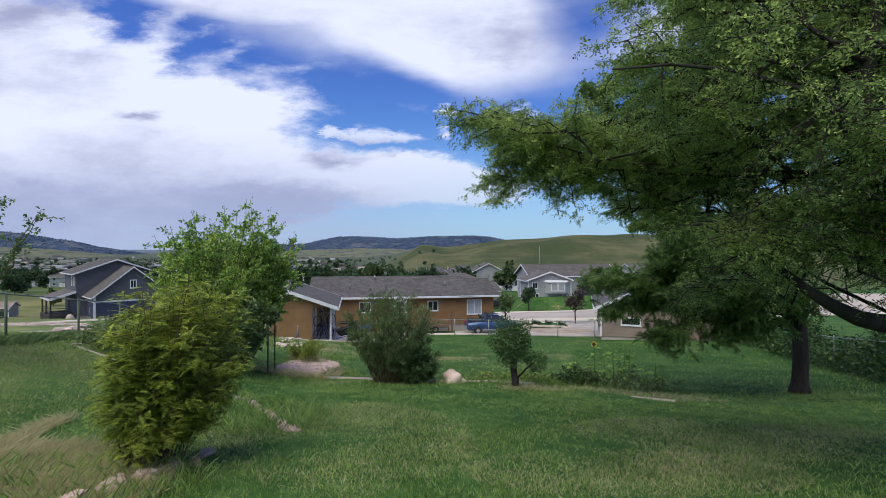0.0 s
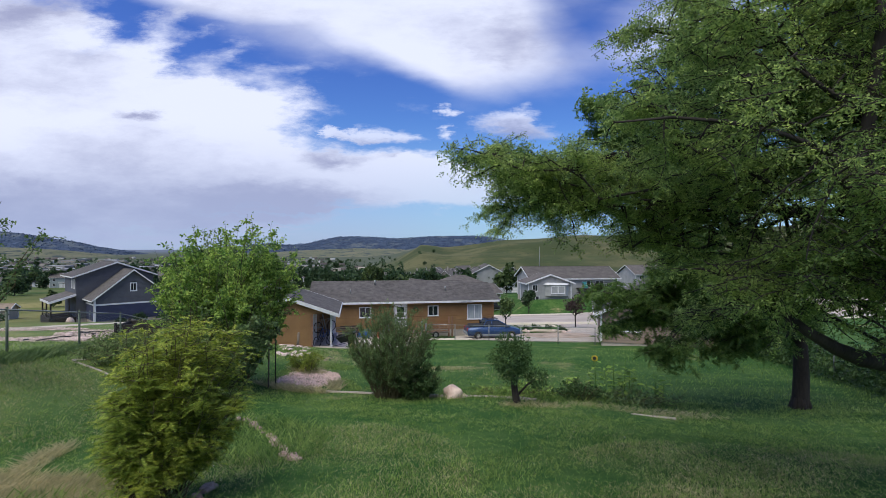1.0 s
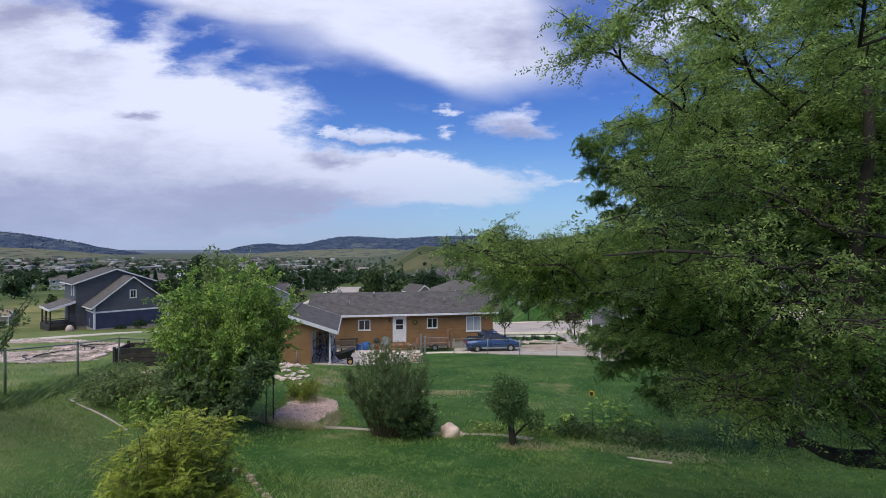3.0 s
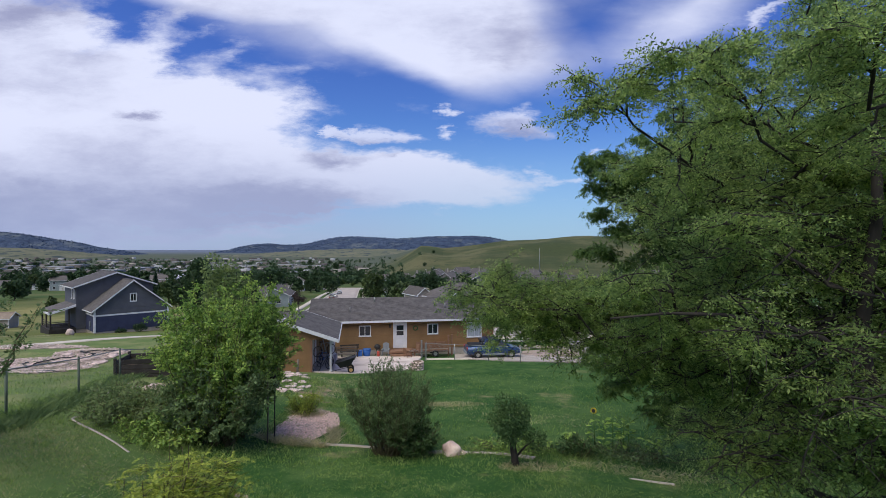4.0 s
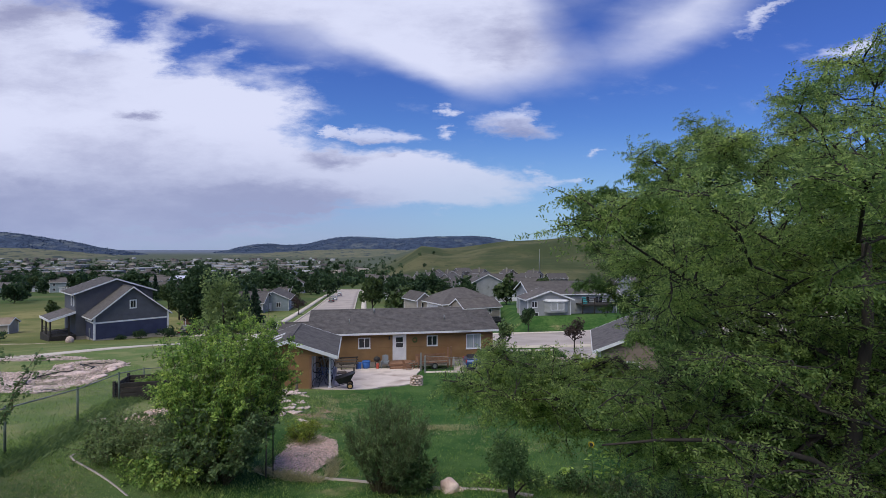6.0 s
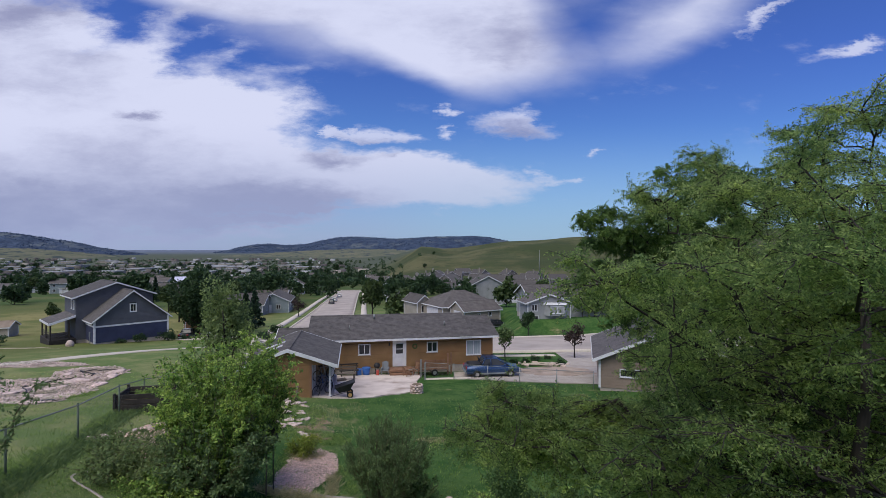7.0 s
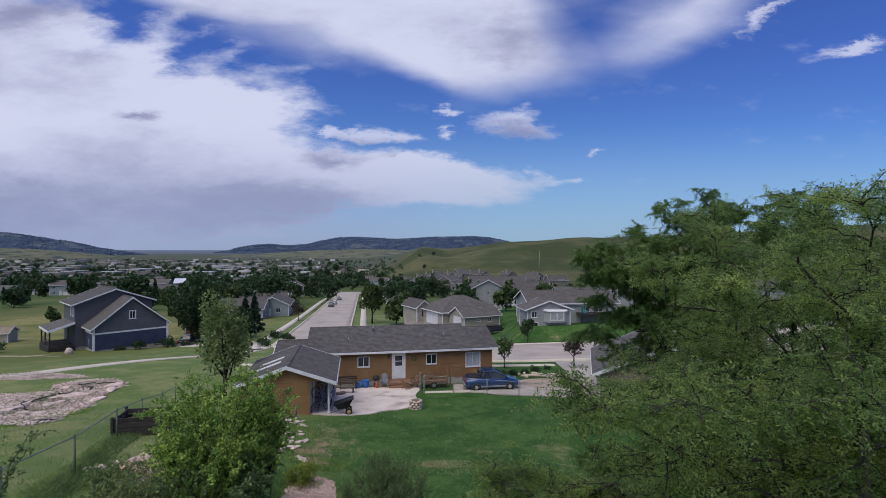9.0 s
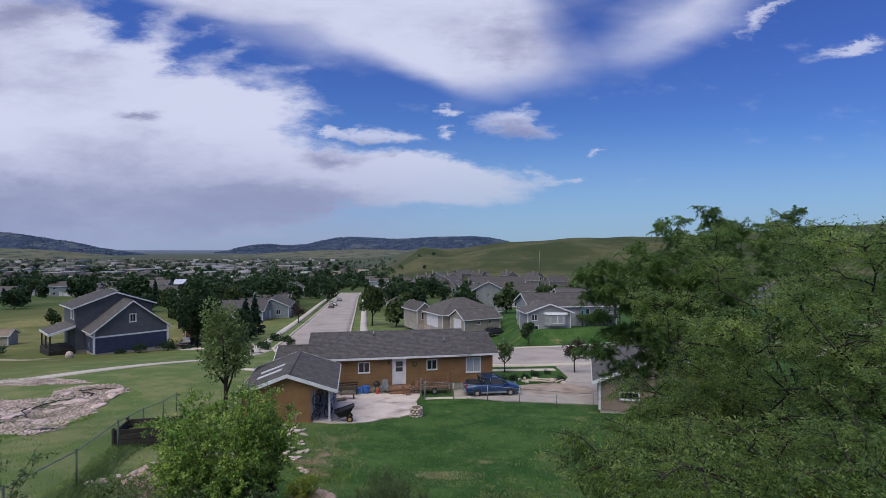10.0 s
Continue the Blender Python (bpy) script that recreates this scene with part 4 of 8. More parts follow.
slab(bm, -0.5, 1.45, -1.15, -0.05, -0.22, -0.02, 0.02)
slab(bm, -0.4, 1.35, -1.5, -1.16, -0.6, -0.24, 0.02)
part("step", bm, M_REDWOOD, oh)
bm = bmesh.new()
slab(bm, -0.42, -0.3, -0.12, -0.03, 1.72, 1.98, 0.01)
part("wall_lamp", bm, M_BLACK, oh)
bm = bmesh.new()
ring(bm, (1.75, -0.06, 1.62), (0, 1, 0), 0.17, 0.05)
part("wreath", bm, M_DARKLEAF, oh)
for x, y, r in ((4.5, 1.5, 0.055), (-3.6, 1.2, 0.04), (-1.5, 3.0, 0.07)):
    bm = bmesh.new()
    zz = 2.42 + (1.22 / 3.7) * y + 0.1
    tube(bm, [(x, y, zz), (x, y, zz + 0.42)], r, r, 8)
    part("vent_pipe", bm, M_STEEL, oh)
# the low wing at its end
wing = house("house_wing", "low ochre wing with grey shingles beside the bungalow", oh.matrix_basis @ pose(-9.4, 1.2, -0.4), 2.55, 5.2, 2.2, 0.85, M_OCHRE, M_SHINGLE, "x", 0.25, base=1.2)

# ---- the shed with its open bay ----
sh = thing("shed", pose(-9.1, 29.05, -3.78, 0, 0, H_ROT), "ochre clapboard shed with an open bay and shingle roof", "shed")
bm = bmesh.new()
clapboards(bm, -2.55, 1.3, 0, 2.1, [], 0.16, None, pose(0, 0, 0))
# boards under the slopes of the gable
for k in range(5):
    a, b = 2.1 + 0.17 * k, 2.1 + 0.17 * (k + 1)
    half = lambda z: max(0.05, 2.55 * (1 - (z - 2.1) / 0.92))
    hexa(bm, [(-half(a), -0.028, a), (min(half(a), 2.5), -0.028, a), (min(half(a), 2.5), 0.14, a), (-half(a), 0.14, a),
              (-half(b), -0.006, b), (min(half(b), 2.5), -0.006, b), (min(half(b), 2.5), 0.14, b), (-half(b), 0.14, b)])
part("wall", bm, M_OCHRE, sh)
bm = bmesh.new()
clapboards(bm, 0.145, 6.0, 0, 2.2, [(0.5, 1.4, 0, 2.0), (2.2, 3.1, 0, 2.0)], 0.16, None, pose(1.3, 0, 0, 0, 0, 90))
part("wall", bm, M_OCHRE, sh)
bm = bmesh.new()
clapboards(bm, 0.0, 6.0, 0, 2.1, [], 0.16, None, pose(-2.55, 6.0, 0, 0, 0, -90))
part("wall", bm, M_OCHRE, sh)
bm = bmesh.new()
clapboards(bm, 0.0, 5.0, 0, 2.1, [], 0.16, (0.85, 2.5), pose(2.45, 6.15, 0, 0, 0, 180))
part("wall", bm, M_OCHRE, sh)
panel_door(sh, pose(1.3, 0, 0, 0, 0, 90), 0.55, 1.35, 0.02, 1.95, glazed=False)
panel_door(sh, pose(1.3, 0, 0, 0, 0, 90), 2.25, 3.05, 0.02, 1.95, glazed=False)
bm = bmesh.new()
block(bm, 1.24, 1.36, -0.05, 0.03, 0, 2.1)
part("corner_trim", bm, M_REDWOOD, sh)
bm = bmesh.new()
slab(bm, -2.6, 2.6, -0.1, 6.1, -0.9, -0.02, 0.02)
part("floor_slab", bm, M_CONCRETE, sh)
gable_roof(sh, -2.5, 2.5, 0, 6.0, 2.13, 0.90, 0.38, M_SHINGLE, along="y")
for v in (0.55, 3.1, 5.6):
    bm = bmesh.new()
    slab(bm, 2.33, 2.45, v - 0.06, v + 0.06, 0.0, 2.12, 0.01)
    slab(bm, 2.29, 2.49, v - 0.1, v + 0.1, 0.0, 0.1, 0.01)
    part("post", bm, M_WHITE, sh)
for v in (1.6, 2.95):
    bm = bmesh.new()
    s = 0.90 / 2.5
    pts = []
    for zz in (0.148, 0.205):
        pts += [(-2.0, v - 0.16, 2.13 + 0.5 * s + zz), (-0.55, v - 0.16, 2.13 + 1.95 * s + zz), (-0.55, v + 0.16, 2.13 + 1.95 * s + zz), (-2.0, v + 0.16, 2.13 + 0.5 * s + zz)]
    hexa(bm, pts)
    part("skylight", bm, M_WHITE, sh)

# ---- the blue and charcoal house ----
g = thing("house", pose(-48.12, 67.96, -7.84, 0, 0, 47.0), "charcoal and navy two-storey house with white trim", "house")
A, R1, EV = 9.3, 3.85, 3.15


def two_tone(parent, m, run, top, split, holes=(), gab=None):
    bm = bmesh.new()
    clapboards(bm, 0.0, run, 0.0, split, holes, 0.18, None, m)
    part("lower_wall", bm, M_NAVY, parent)
    bm = bmesh.new()
    clapboards(bm, 0.0, run, split + 0.22, top, holes, 0.18, gab, m)
    part("upper_wall", bm, M_CHARCOAL, parent)
    bm = bmesh.new()
    block(bm, 0.0, run, -0.05, 0.1, split, split + 0.22, m)
    part("band", bm, M_WHITE, parent)


mR, mL = pose(0, 0, 0), pose(0, 7.0, 0, 0, 0, -90)
two_tone(g, mR, A, EV, 2.15, [(4.25, 5.15, 3.95, 5.2)], (R1, A / 2))
two_tone(g, mL, 7.0, EV, 2.15)
window(g, mR, 4.25, 5.15, 3.95, 5.2, bars=1, frame_w=0.13)
bm = bmesh.new()
slab(bm, 4.6, 4.95, -0.16, -0.03, 0.7, 1.35, 0.02, mL)
tube(bm, [mL @ Vector((4.78, -0.1, 0.7)), mL @ Vector((4.78, -0.1, -0.3))], 0.03, 0.03, 6)
part("meter_box", bm, M_GREYPLASTIC, g)
for x, y in ((0, 0), (A, 0)):
    bm = bmesh.new()
    block(bm, x - 0.12, x + 0.12, y - 0.1, y + 0.1, -0.05, EV - 0.05)
    part("corner_trim", bm, M_WHITE, g)
gable_roof(g, 0, A, 0, 7.6, EV, R1, 0.45, M_SHINGLE, along="y")
bm = bmesh.new()
clapboards(bm, -1.2, 8.7, 0.0, 6.15, [], 0.18, (1.85, 3.75), pose(0, 5.0, 0))
part("upper_wall", bm, M_CHARCOAL, g)
bm = bmesh.new()
clapboards(bm, 0.0, 7.5, 0.0, 6.15, [(4.6, 5.3, 4.3, 5.7), (6.1, 6.8, 4.3, 5.7)], 0.18, None, pose(-1.2, 12.5, 0, 0, 0, -90))
part("upper_wall", bm, M_CHARCOAL, g)
bm = bmesh.new()
clapboards(bm, 0.0, 7.5, 0.0, 6.15, [], 0.18, None, pose(8.7, 5.0, 0, 0, 0, 90))
clapboards(bm, 0.0, 9.9, 0.0, 6.15, [], 0.18, (1.85, 4.95), pose(8.7, 12.5, 0, 0, 0, 180))
part("upper_wall", bm, M_CHARCOAL, g)
for x0, x1 in ((4.6, 5.3), (6.1, 6.8)):
    window(g, pose(-1.2, 12.5, 0, 0, 0, -90), x0, x1, 4.3, 5.7, bars=0, frame_w=0.1)
gable_roof(g, -1.2, 8.7, 5.0, 12.5, 6.15, 1.85, 0.5, M_SHINGLE, along="y", name="upper_roof")
bm = bmesh.new()
block(bm, 0.03, A - 0.03, 0.03, 12.4, -1.0, 0.02)
block(bm, -1.17, 0.0, 5.05, 12.4, -1.0, 0.02)
part("foundation", bm, M_CONCRETE, g)
# porch
bm = bmesh.new()
hexa(bm, [(-4.3, 4.6, 2.55), (-1.25, 4.6, 3.5), (-1.25, 11.5, 3.5), (-4.3, 11.5, 2.55), (-4.3, 4.6, 2.7), (-1.25, 4.6, 3.65), (-1.25, 11.5, 3.65), (-4.3, 11.5, 2.7)])
pr = part("porch_roof", bm, M_SHINGLE, g)
bm = bmesh.new()
block(bm, -4.36, -4.304, 4.5, 11.6, 2.42, 2.72)
hexa(bm, [(-4.3, 4.5, 2.4), (-1.25, 4.5, 3.35), (-1.25, 4.596, 3.35), (-4.3, 4.596, 2.4), (-4.3, 4.5, 2.72), (-1.25, 4.5, 3.67), (-1.25, 4.596, 3.67), (-4.3, 4.596, 2.72)])
part("fascia", bm, M_WHITE, pr)
for x, y in ((-4.1, 4.8), (-4.1, 8.0), (-4.1, 11.2), (-2.0, 4.8)):
    bm = bmesh.new()
    slab(bm, x - 0.09, x + 0.09, y - 0.09, y + 0.09, 0.3, 2.6 + (x + 4.1) * 0.31, 0.01)
    part("porch_post", bm, M_DARKWOOD, g)
bm = bmesh.new()
slab(bm, -4.3, -1.25, 4.6, 11.5, -0.9, 0.35, 0.03)
part("deck", bm, M_DARKWOOD, g)
bm = bmesh.new()
for z in (0.65, 0.95, 1.25):
    block(bm, -4.15, -4.07, 4.8, 11.2, z, z + 0.08)
    block(bm, -4.1, -2.0, 4.76, 4.84, z, z + 0.08)
part("deck_rail", bm, M_DARKWOOD, g)

# ---- neighbours down the slope ----
def at(x, y, rz, sink=0.0):
    return pose(x, y, land1(x, y) - sink, 0, 0, rz)


bh = house("garage", "brown clapboard garage with a grey roof beside the lawn", pose(10.55, 32.9, -4.0, 0, 0, -16), 8.5, 8.0, 2.0, 1.9, M_BROWN, M_SHINGLE, "y", 0.45,
           windows=[("front", 1.25, 2.5, 0.75, 1.3, 0)], base=0.9, category="garage")
h2 = house("house", "beige house with a brown hip roof and white garage door", pose(0.0, 92.0, -8.35, 0, 0, 28), 12.6, 10.0, 2.7, 2.6, M_BEIGE, M_SHINGLE2, "x", 0.5, hip=True,
           garages=[("left", 3.2, 8.1, 0.05, 2.3)], windows=[("front", 9.0, 10.3, 0.9, 2.1)], base=1.4)
house("house_entry", "beige gabled house entry with a brown roof", pose(-5.1, 98.6, -8.3, 0, 0, 28), 3.0, 6.5, 2.9, 1.2, M_BEIGE, M_SHINGLE2, "y", 0.4,
      windows=[("front", 0.9, 2.1, 0.7, 2.2)], base=1.3)
house("garage", "beige detached garage with a white door", pose(3.9, 87.6, -8.15, 0, 0, 28), 7.6, 5.2, 2.3, 1.4, M_BEIGE, M_SHINGLE2, "x", 0.35,
      garages=[("left", 1.2, 4.1, 0.05, 2.1)], windows=[("front", 2.6, 3.4, 1.2, 1.7), ("front", 5.0, 5.8, 1.1, 1.9)], base=1.2, category="garage")
h3 = house("house", "pale grey split-level house with white trim", pose(14.2, 79.5, -5.8, 0, 0, 6), 14.5, 8.5, 3.3, 1.6, M_GREY, M_SHINGLE2, "x", 0.5,
           windows=[("front", 8.6, 10.0, 1.7, 2.8), ("front", 10.8, 12.2, 1.7, 2.8)], base=1.5)
h3b = house("house_bay", "pale grey gabled house front with bay window", pose(13.0, 75.0, -5.95, 0, 0, 6), 6.7, 4.55, 3.0, 1.2, M_GREY, M_SHINGLE2, "y", 0.5,
            windows=[("front", 0.6, 1.5, 1.7, 2.7), ("front", 0.5, 1.7, 0.1, 1.0)], base=1.5)
bm = bmesh.new()
hexa(bm, [(3.2, -0.75, 1.0), (5.6, -0.75, 1.0), (6.3, -0.03, 1.0), (2.6, -0.03, 1.0), (3.2, -0.75, 2.7), (5.6, -0.75, 2.7), (6.3, -0.03, 2.7), (2.6, -0.03, 2.7)])
bay = part("bay", bm, M_GREY, h3b)
bm = bmesh.new()
hexa(bm, [(3.0, -0.95, 2.7), (5.8, -0.95, 2.7), (6.6, -0.03, 2.7), (2.3, -0.03, 2.7), (3.1, -0.85, 2.8), (5.7, -0.85, 2.8), (6.2, -0.03, 3.0), (2.7, -0.03, 3.0)])
part("bay_roof", bm, M_WHITE, bay)
for x0, x1 in ((3.35, 4.4), (4.45, 5.45)):
    window(h3b, pose(0, -0.75, 0), x0, x1, 1.35, 2.5, bars=0, name="bay_window")
# its raised deck
dk = thing("deck", h3.matrix_basis @ pose(7.6, -2.6, 0), "dark timber deck with rails on posts", "deck")
bm = bmesh.new()
slab(bm, 0, 6.4, 0, 2.55, 1.5, 1.72, 0.02)
part("deck_floor", bm, M_DARKWOOD, dk)
for x in (0.1, 2.1, 4.2, 6.3):
    bm = bmesh.new()
    slab(bm, x - 0.07, x + 0.07, 0.02, 0.16, -0.6, 2.7, 0.01)
    part("post", bm, M_DARKWOOD, dk)
bm = bmesh.new()
for z in (2.0, 2.3, 2.62):
    block(bm, 0.0, 6.4, 0.06, 0.11, z, z + 0.07)
part("rail", bm, M_DARKWOOD, dk)
h4 = house("house", "sage green house with a grey gable roof", pose(-50.5, 133, land1(-50, 136) + 0.2, 0, 0, 12), 8.5, 14.0, 3.2, 2.0, M_SAGE, M_SHINGLE2, "y", 0.5,
           garages=[("front", 1.0, 4.0, 0.05, 2.2)], windows=[("front", 5.2, 6.4, 1.0, 2.3), ("right", 3, 4.4, 1.0, 2.2), ("right", 8, 9.4, 1.0, 2.2)], base=1.6)
house("house", "tan bungalow with a brown roof and arched porch", pose(-158, 262, -18.6, 0, 0, 8), 17.0, 9.0, 3.2, 2.2, M_BEIGE, M_SHINGLE2, "x", 0.6,
      windows=[("front", 2, 4, 0.9, 2.4), ("front", 9, 11, 0.9, 2.4), ("front", 13, 14.5, 0.9, 2.4)], base=2)
house("house", "lavender-blue two-storey house with a pale metal roof", pose(-146, 268, -18.8, 0, 0, 20), 9.5, 9.0, 6.6, 2.0, M_LAV, M_METALROOF, "x", 0.6,
      windows=[("front", 1.5, 3, 4, 5.4), ("front", 5.5, 7, 4, 5.4), ("front", 1.5, 3, 0.9, 2.3)], base=2)
house("shed", "rust-brown timber outbuilding beside dark trees", pose(-46.0, 88, -9.5, 0, 0, 30), 6.5, 6.0, 3.3, 1.4, M_REDWOOD, M_SHINGLE2, "y", 0.4, base=1.5, category="shed")

# ---- the town beyond ----
rs = random.Random(11)
models = []
for k, (L, D, H, rise, wm, rm) in enumerate(((13, 9, 3.0, 2.0, M_BEIGE, M_SHINGLE2), (12, 9, 3.0, 2.2, M_GREY, M_SHINGLE), (14, 9, 5.4, 2.2, M_SAGE, M_SHINGLE2),
                                             (11, 8, 3.0, 1.9, M_BROWN, M_SHINGLE), (13, 9, 5.2, 2.3, M_GREY, M_SHINGLE2), (12, 9, 3.0, 2.1, M_BEIGE, M_SHINGLE))):
    tone = ("beige", "pale grey", "sage green", "brown", "pale grey two-storey", "beige")[k]
    rw = ("brown", "dark grey", "brown", "dark grey", "brown", "dark grey")[k]
    wins = [("front", 1.2, 2.6, 0.9, 2.2, 1), ("front", L - 2.8, L - 1.3, 0.9, 2.2, 1), ("right", 3, 4.5, 0.9, 2.2, 1)]
    if H > 4:
        wins += [("front", 1.2, 2.6, 3.6, 4.8, 1), ("front", L - 2.8, L - 1.3, 3.6, 4.8, 1), ("right", 3, 4.5, 3.6, 4.8, 1)]
    models.append((tone, rw, L, D, H, rise, wm, rm, wins, 4.2 if k % 2 == 0 else 3.6))


def town_house(x, y, rz, k, first={}):
    tone, rw, L, D, H, rise, wm, rm, wins, gx1 = models[k]
    m = at(x, y, rz, 0.1)
    if k not in first:
        first[k] = house("town_house", f"{tone} town house with a {rw} roof among trees", m, L, D, H, rise, wm, rm, "x", 0.5, windows=wins,
                         garages=[("front", gx1, gx1 + 3.2, 0.05, 2.2)], group="houses of the town", board=0.5, base=3.0)
        return first[k]
    return copy_thing(first[k], m)


def road_x(y):
    return np.interp(y, [86, 172, 259, 300], [-22, -36, -50, -56])


spots = []
for y in (122, 146, 170, 196, 222, 248):          # along the street
    if y > 190:
        spots.append((road_x(y) - 24 + rs.uniform(-2, 2), y, 98 + rs.uniform(-4, 4), rs.randrange(6)))
    if y > 125:
        spots.append((road_x(y) + 14 + rs.uniform(-1, 2), y + 12, -80 + rs.uniform(-4, 4), rs.randrange(6)))
for y, k in ((126, 1), (141, 3), (156, 0), (171, 1)):      # the row that faces the street
    spots.append((road_x(y) - 30, y, 8 + rs.uniform(-3, 3), k))
for y in (135, 160, 190, 225):
    for x in (14, 34, 58):
        spots.append((x + rs.uniform(-5, 5), y + rs.uniform(-8, 8), rs.choice((0, 90, 5, 12)), rs.randrange(6)))
for y in (290, 318, 350, 390, 440, 500):           # the wide flat town
    x = -0.92 * y
    while x < 0.02 * y:
        if not (-165 < x < -125 and 240 < y < 285):
            spots.append((x + rs.uniform(-8, 8), y + rs.uniform(-12, 12), rs.choice((0, 8, 90, 100, 15)), rs.randrange(6)))
        x += rs.uniform(34, 66)
for i in range(12):
    spots.append((-140 - rs.uniform(0, 120), 225 + rs.uniform(0, 50), rs.choice((5, 95, 20)), rs.randrange(6)))
for i in range(8):
    spots.append((60 + rs.uniform(0, 120), 150 + rs.uniform(0, 120), rs.choice((5, 95, 20)), rs.randrange(6)))
for x, y, rz, k in spots:
    if (-175 < x < -118 and 240 < y < 290) or (-85 < x < -38 and 272 < y < 340):
        continue
    town_house(x, y, rz, k)
# blocks of flats under the hill
def apartment(m, label, L, D, H, rise, wall, along, chimneys):
    wins = [("front", 1.4 + 3.6 * a, 2.8 + 3.6 * a, 1 + 2.9 * b, 2.4 + 2.9 * b, 1) for a in range(int(L / 3.7)) for b in range(2)]
    h = house("apartment_block", label, m, L, D, H, rise, wall, M_SHINGLE, along, 0.6, windows=wins, group="apartment blocks", board=0.6, base=4)
    for u, v in chimneys:
        bm = bmesh.new()
        slab(bm, u - 0.6, u + 0.6, v - 0.5, v + 0.5, H - 0.5, H + rise + 1.8, 0.05)
        slab(bm, u - 0.7, u + 0.7, v - 0.6, v + 0.6, H + rise + 1.8, H + rise + 2.1, 0.04)
        part("chimney", bm, M_BEIGE, h)
    return h


long_flats = apartment(at(17, 322, -8, 0.4), "long pale grey apartment building with a grey roof", 36, 15, 5.0, 4.6, M_GREY, "x", ())
flats_a = apartment(at(-18, 470, 6, 0.3), "taupe gabled apartment block with chimneys under the hill", 13, 14, 5.0, 4.0, M_TAUPE, "y", ((2.2, 4),))
flats_b = apartment(at(2, 505, -10, 0.3), "taupe two-storey apartment block under the hill", 17, 12, 4.8, 4.2, M_TAUPE, "x", ())
for k, (px, d, rz) in enumerate(((752, 455, 20), (771, 520, -14), (786, 440, 64), (800, 500, 8), (822, 545, 30), (862, 520, 52), (884, 470, 80), (908, 510, 28), (932, 450, -18), (958, 490, 40), (985, 430, 10), (748, 395, 16), (812, 400, 62))):
    copy_thing(flats_a if k % 2 else flats_b, at((px - 784) / 871 * d - 6, d, rz, 0.4))
# pale sheds and shops on the plain
shop = None
for i in range(36):
    d = rs.uniform(720, 1700)
    a = rs.uniform(-0.95, -0.30)
    m = at(a * d, d, rs.choice((0, 5, 90, 12)), 0.5) @ Matrix.Diagonal((rs.uniform(0.7, 1.8), rs.uniform(0.8, 1.3), rs.uniform(0.7, 1.2), 1))
    if shop is None:
        shop = thing("warehouse", at(-0.3 * 1000, 1000, 5), "long pale flat-roofed commercial building on the plain", "warehouse", "commercial buildings")
        bm = bmesh.new()
        block(bm, 0, 38, 0, 22, -3, 6)
        part("wall", bm, M_BEIGE, shop)
        bm = bmesh.new()
        block(bm, -0.4, 38.4, -0.4, 22.4, 6.0, 6.9)
        part("roof", bm, M_GREY, shop)
        for k in range(5):
            bm = bmesh.new()
            block(bm, 3 + 7 * k, 7 + 7 * k, -0.12, -0.01, 0.4, 3.4)
            part("loading_door", bm, M_GREYPLASTIC, shop)
    cp = copy_thing(shop, Matrix.Identity(4))
    cp.matrix_basis = m
# a tall mast and street furniture
mast = thing("mast", at(98, 500, 0), "slender pale steel mast among the flats", "mast")
bm = bmesh.new()
tube(bm, [(0, 0, -2), (0, 0, 30)], 0.45, 0.2, 6)
part("pole", bm, M_STEEL, mast)


# ---- far roofs and woods, too many and too small to tell apart ----
def far_roofs(name, label, n, mat, seed):
    r = np.random.default_rng(seed)
    y = 480 + 1500 * r.uniform(0, 1, n)
    x = r.uniform(-0.97, -0.22, n) * y + r.normal(0, 30, n)
    z = land(x, y)
    L, D, H = r.uniform(9, 20, n), r.uniform(7, 11, n), r.uniform(2.6, 5.5, n)
    R = H + r.uniform(1.2, 2.6, n)
    a = r.choice([0.1, 1.6, 0.3, 1.7], n)
    t = np.array([(-.5, -.5, -1.5, 0), (.5, -.5, -1.5, 0), (.5, .5, -1.5, 0), (-.5, .5, -1.5, 0), (-.5, -.5, 0, 1), (.5, -.5, 0, 1), (.5, .5, 0, 1), (-.5, .5, 0, 1), (-.5, 0, 0, 2), (.5, 0, 0, 2)], float)
    hz = np.stack([np.zeros(n), H, R], 1)[:, t[:, 3].astype(int)] + t[None, :, 2]
    lx, ly = t[None, :, 0] * L[:, None], t[None, :, 1] * D[:, None]
    c, s = np.cos(a)[:, None], np.sin(a)[:, None]
    v = np.stack([x[:, None] + c * lx - s * ly, y[:, None] + s * lx + c * ly, z[:, None] + hz], 2)
    f = np.array([(0, 1, 5, 4), (1, 2, 6, 5), (2, 3, 7, 6), (3, 0, 4, 7), (4, 5, 9, 8), (6, 7, 8, 9), (5, 6, 9, 9), (7, 4, 8, 8)])
    q, tri = f[:6], np.array([(5, 6, 9), (7, 4, 8)])
    allf = np.concatenate([q[:, [0, 1, 2]], q[:, [0, 2, 3]], tri])
    ff = allf[None] + (np.arange(n) * 10)[:, None, None]
    ob = link_mesh(name, mesh_arrays(name, v.reshape(-1, 3), ff.reshape(-1, 3)), mat)
    return tagged(ob, label, "houses", kind="stuff")


far_roofs("far_houses", "far pale houses of the valley town", 75, M_GREY, 31)
far_roofs("far_houses", "far brown-roofed houses of the valley town", 240, M_SHINGLE2, 32)
far_roofs("far_houses", "far beige houses of the valley town", 35, M_BEIGE, 33)

# ---- plants: helpers ----
nr = np.random.default_rng(5)


def unit(v):
    return v / np.maximum(np.linalg.norm(v, axis=-1, keepdims=True), 1e-9)


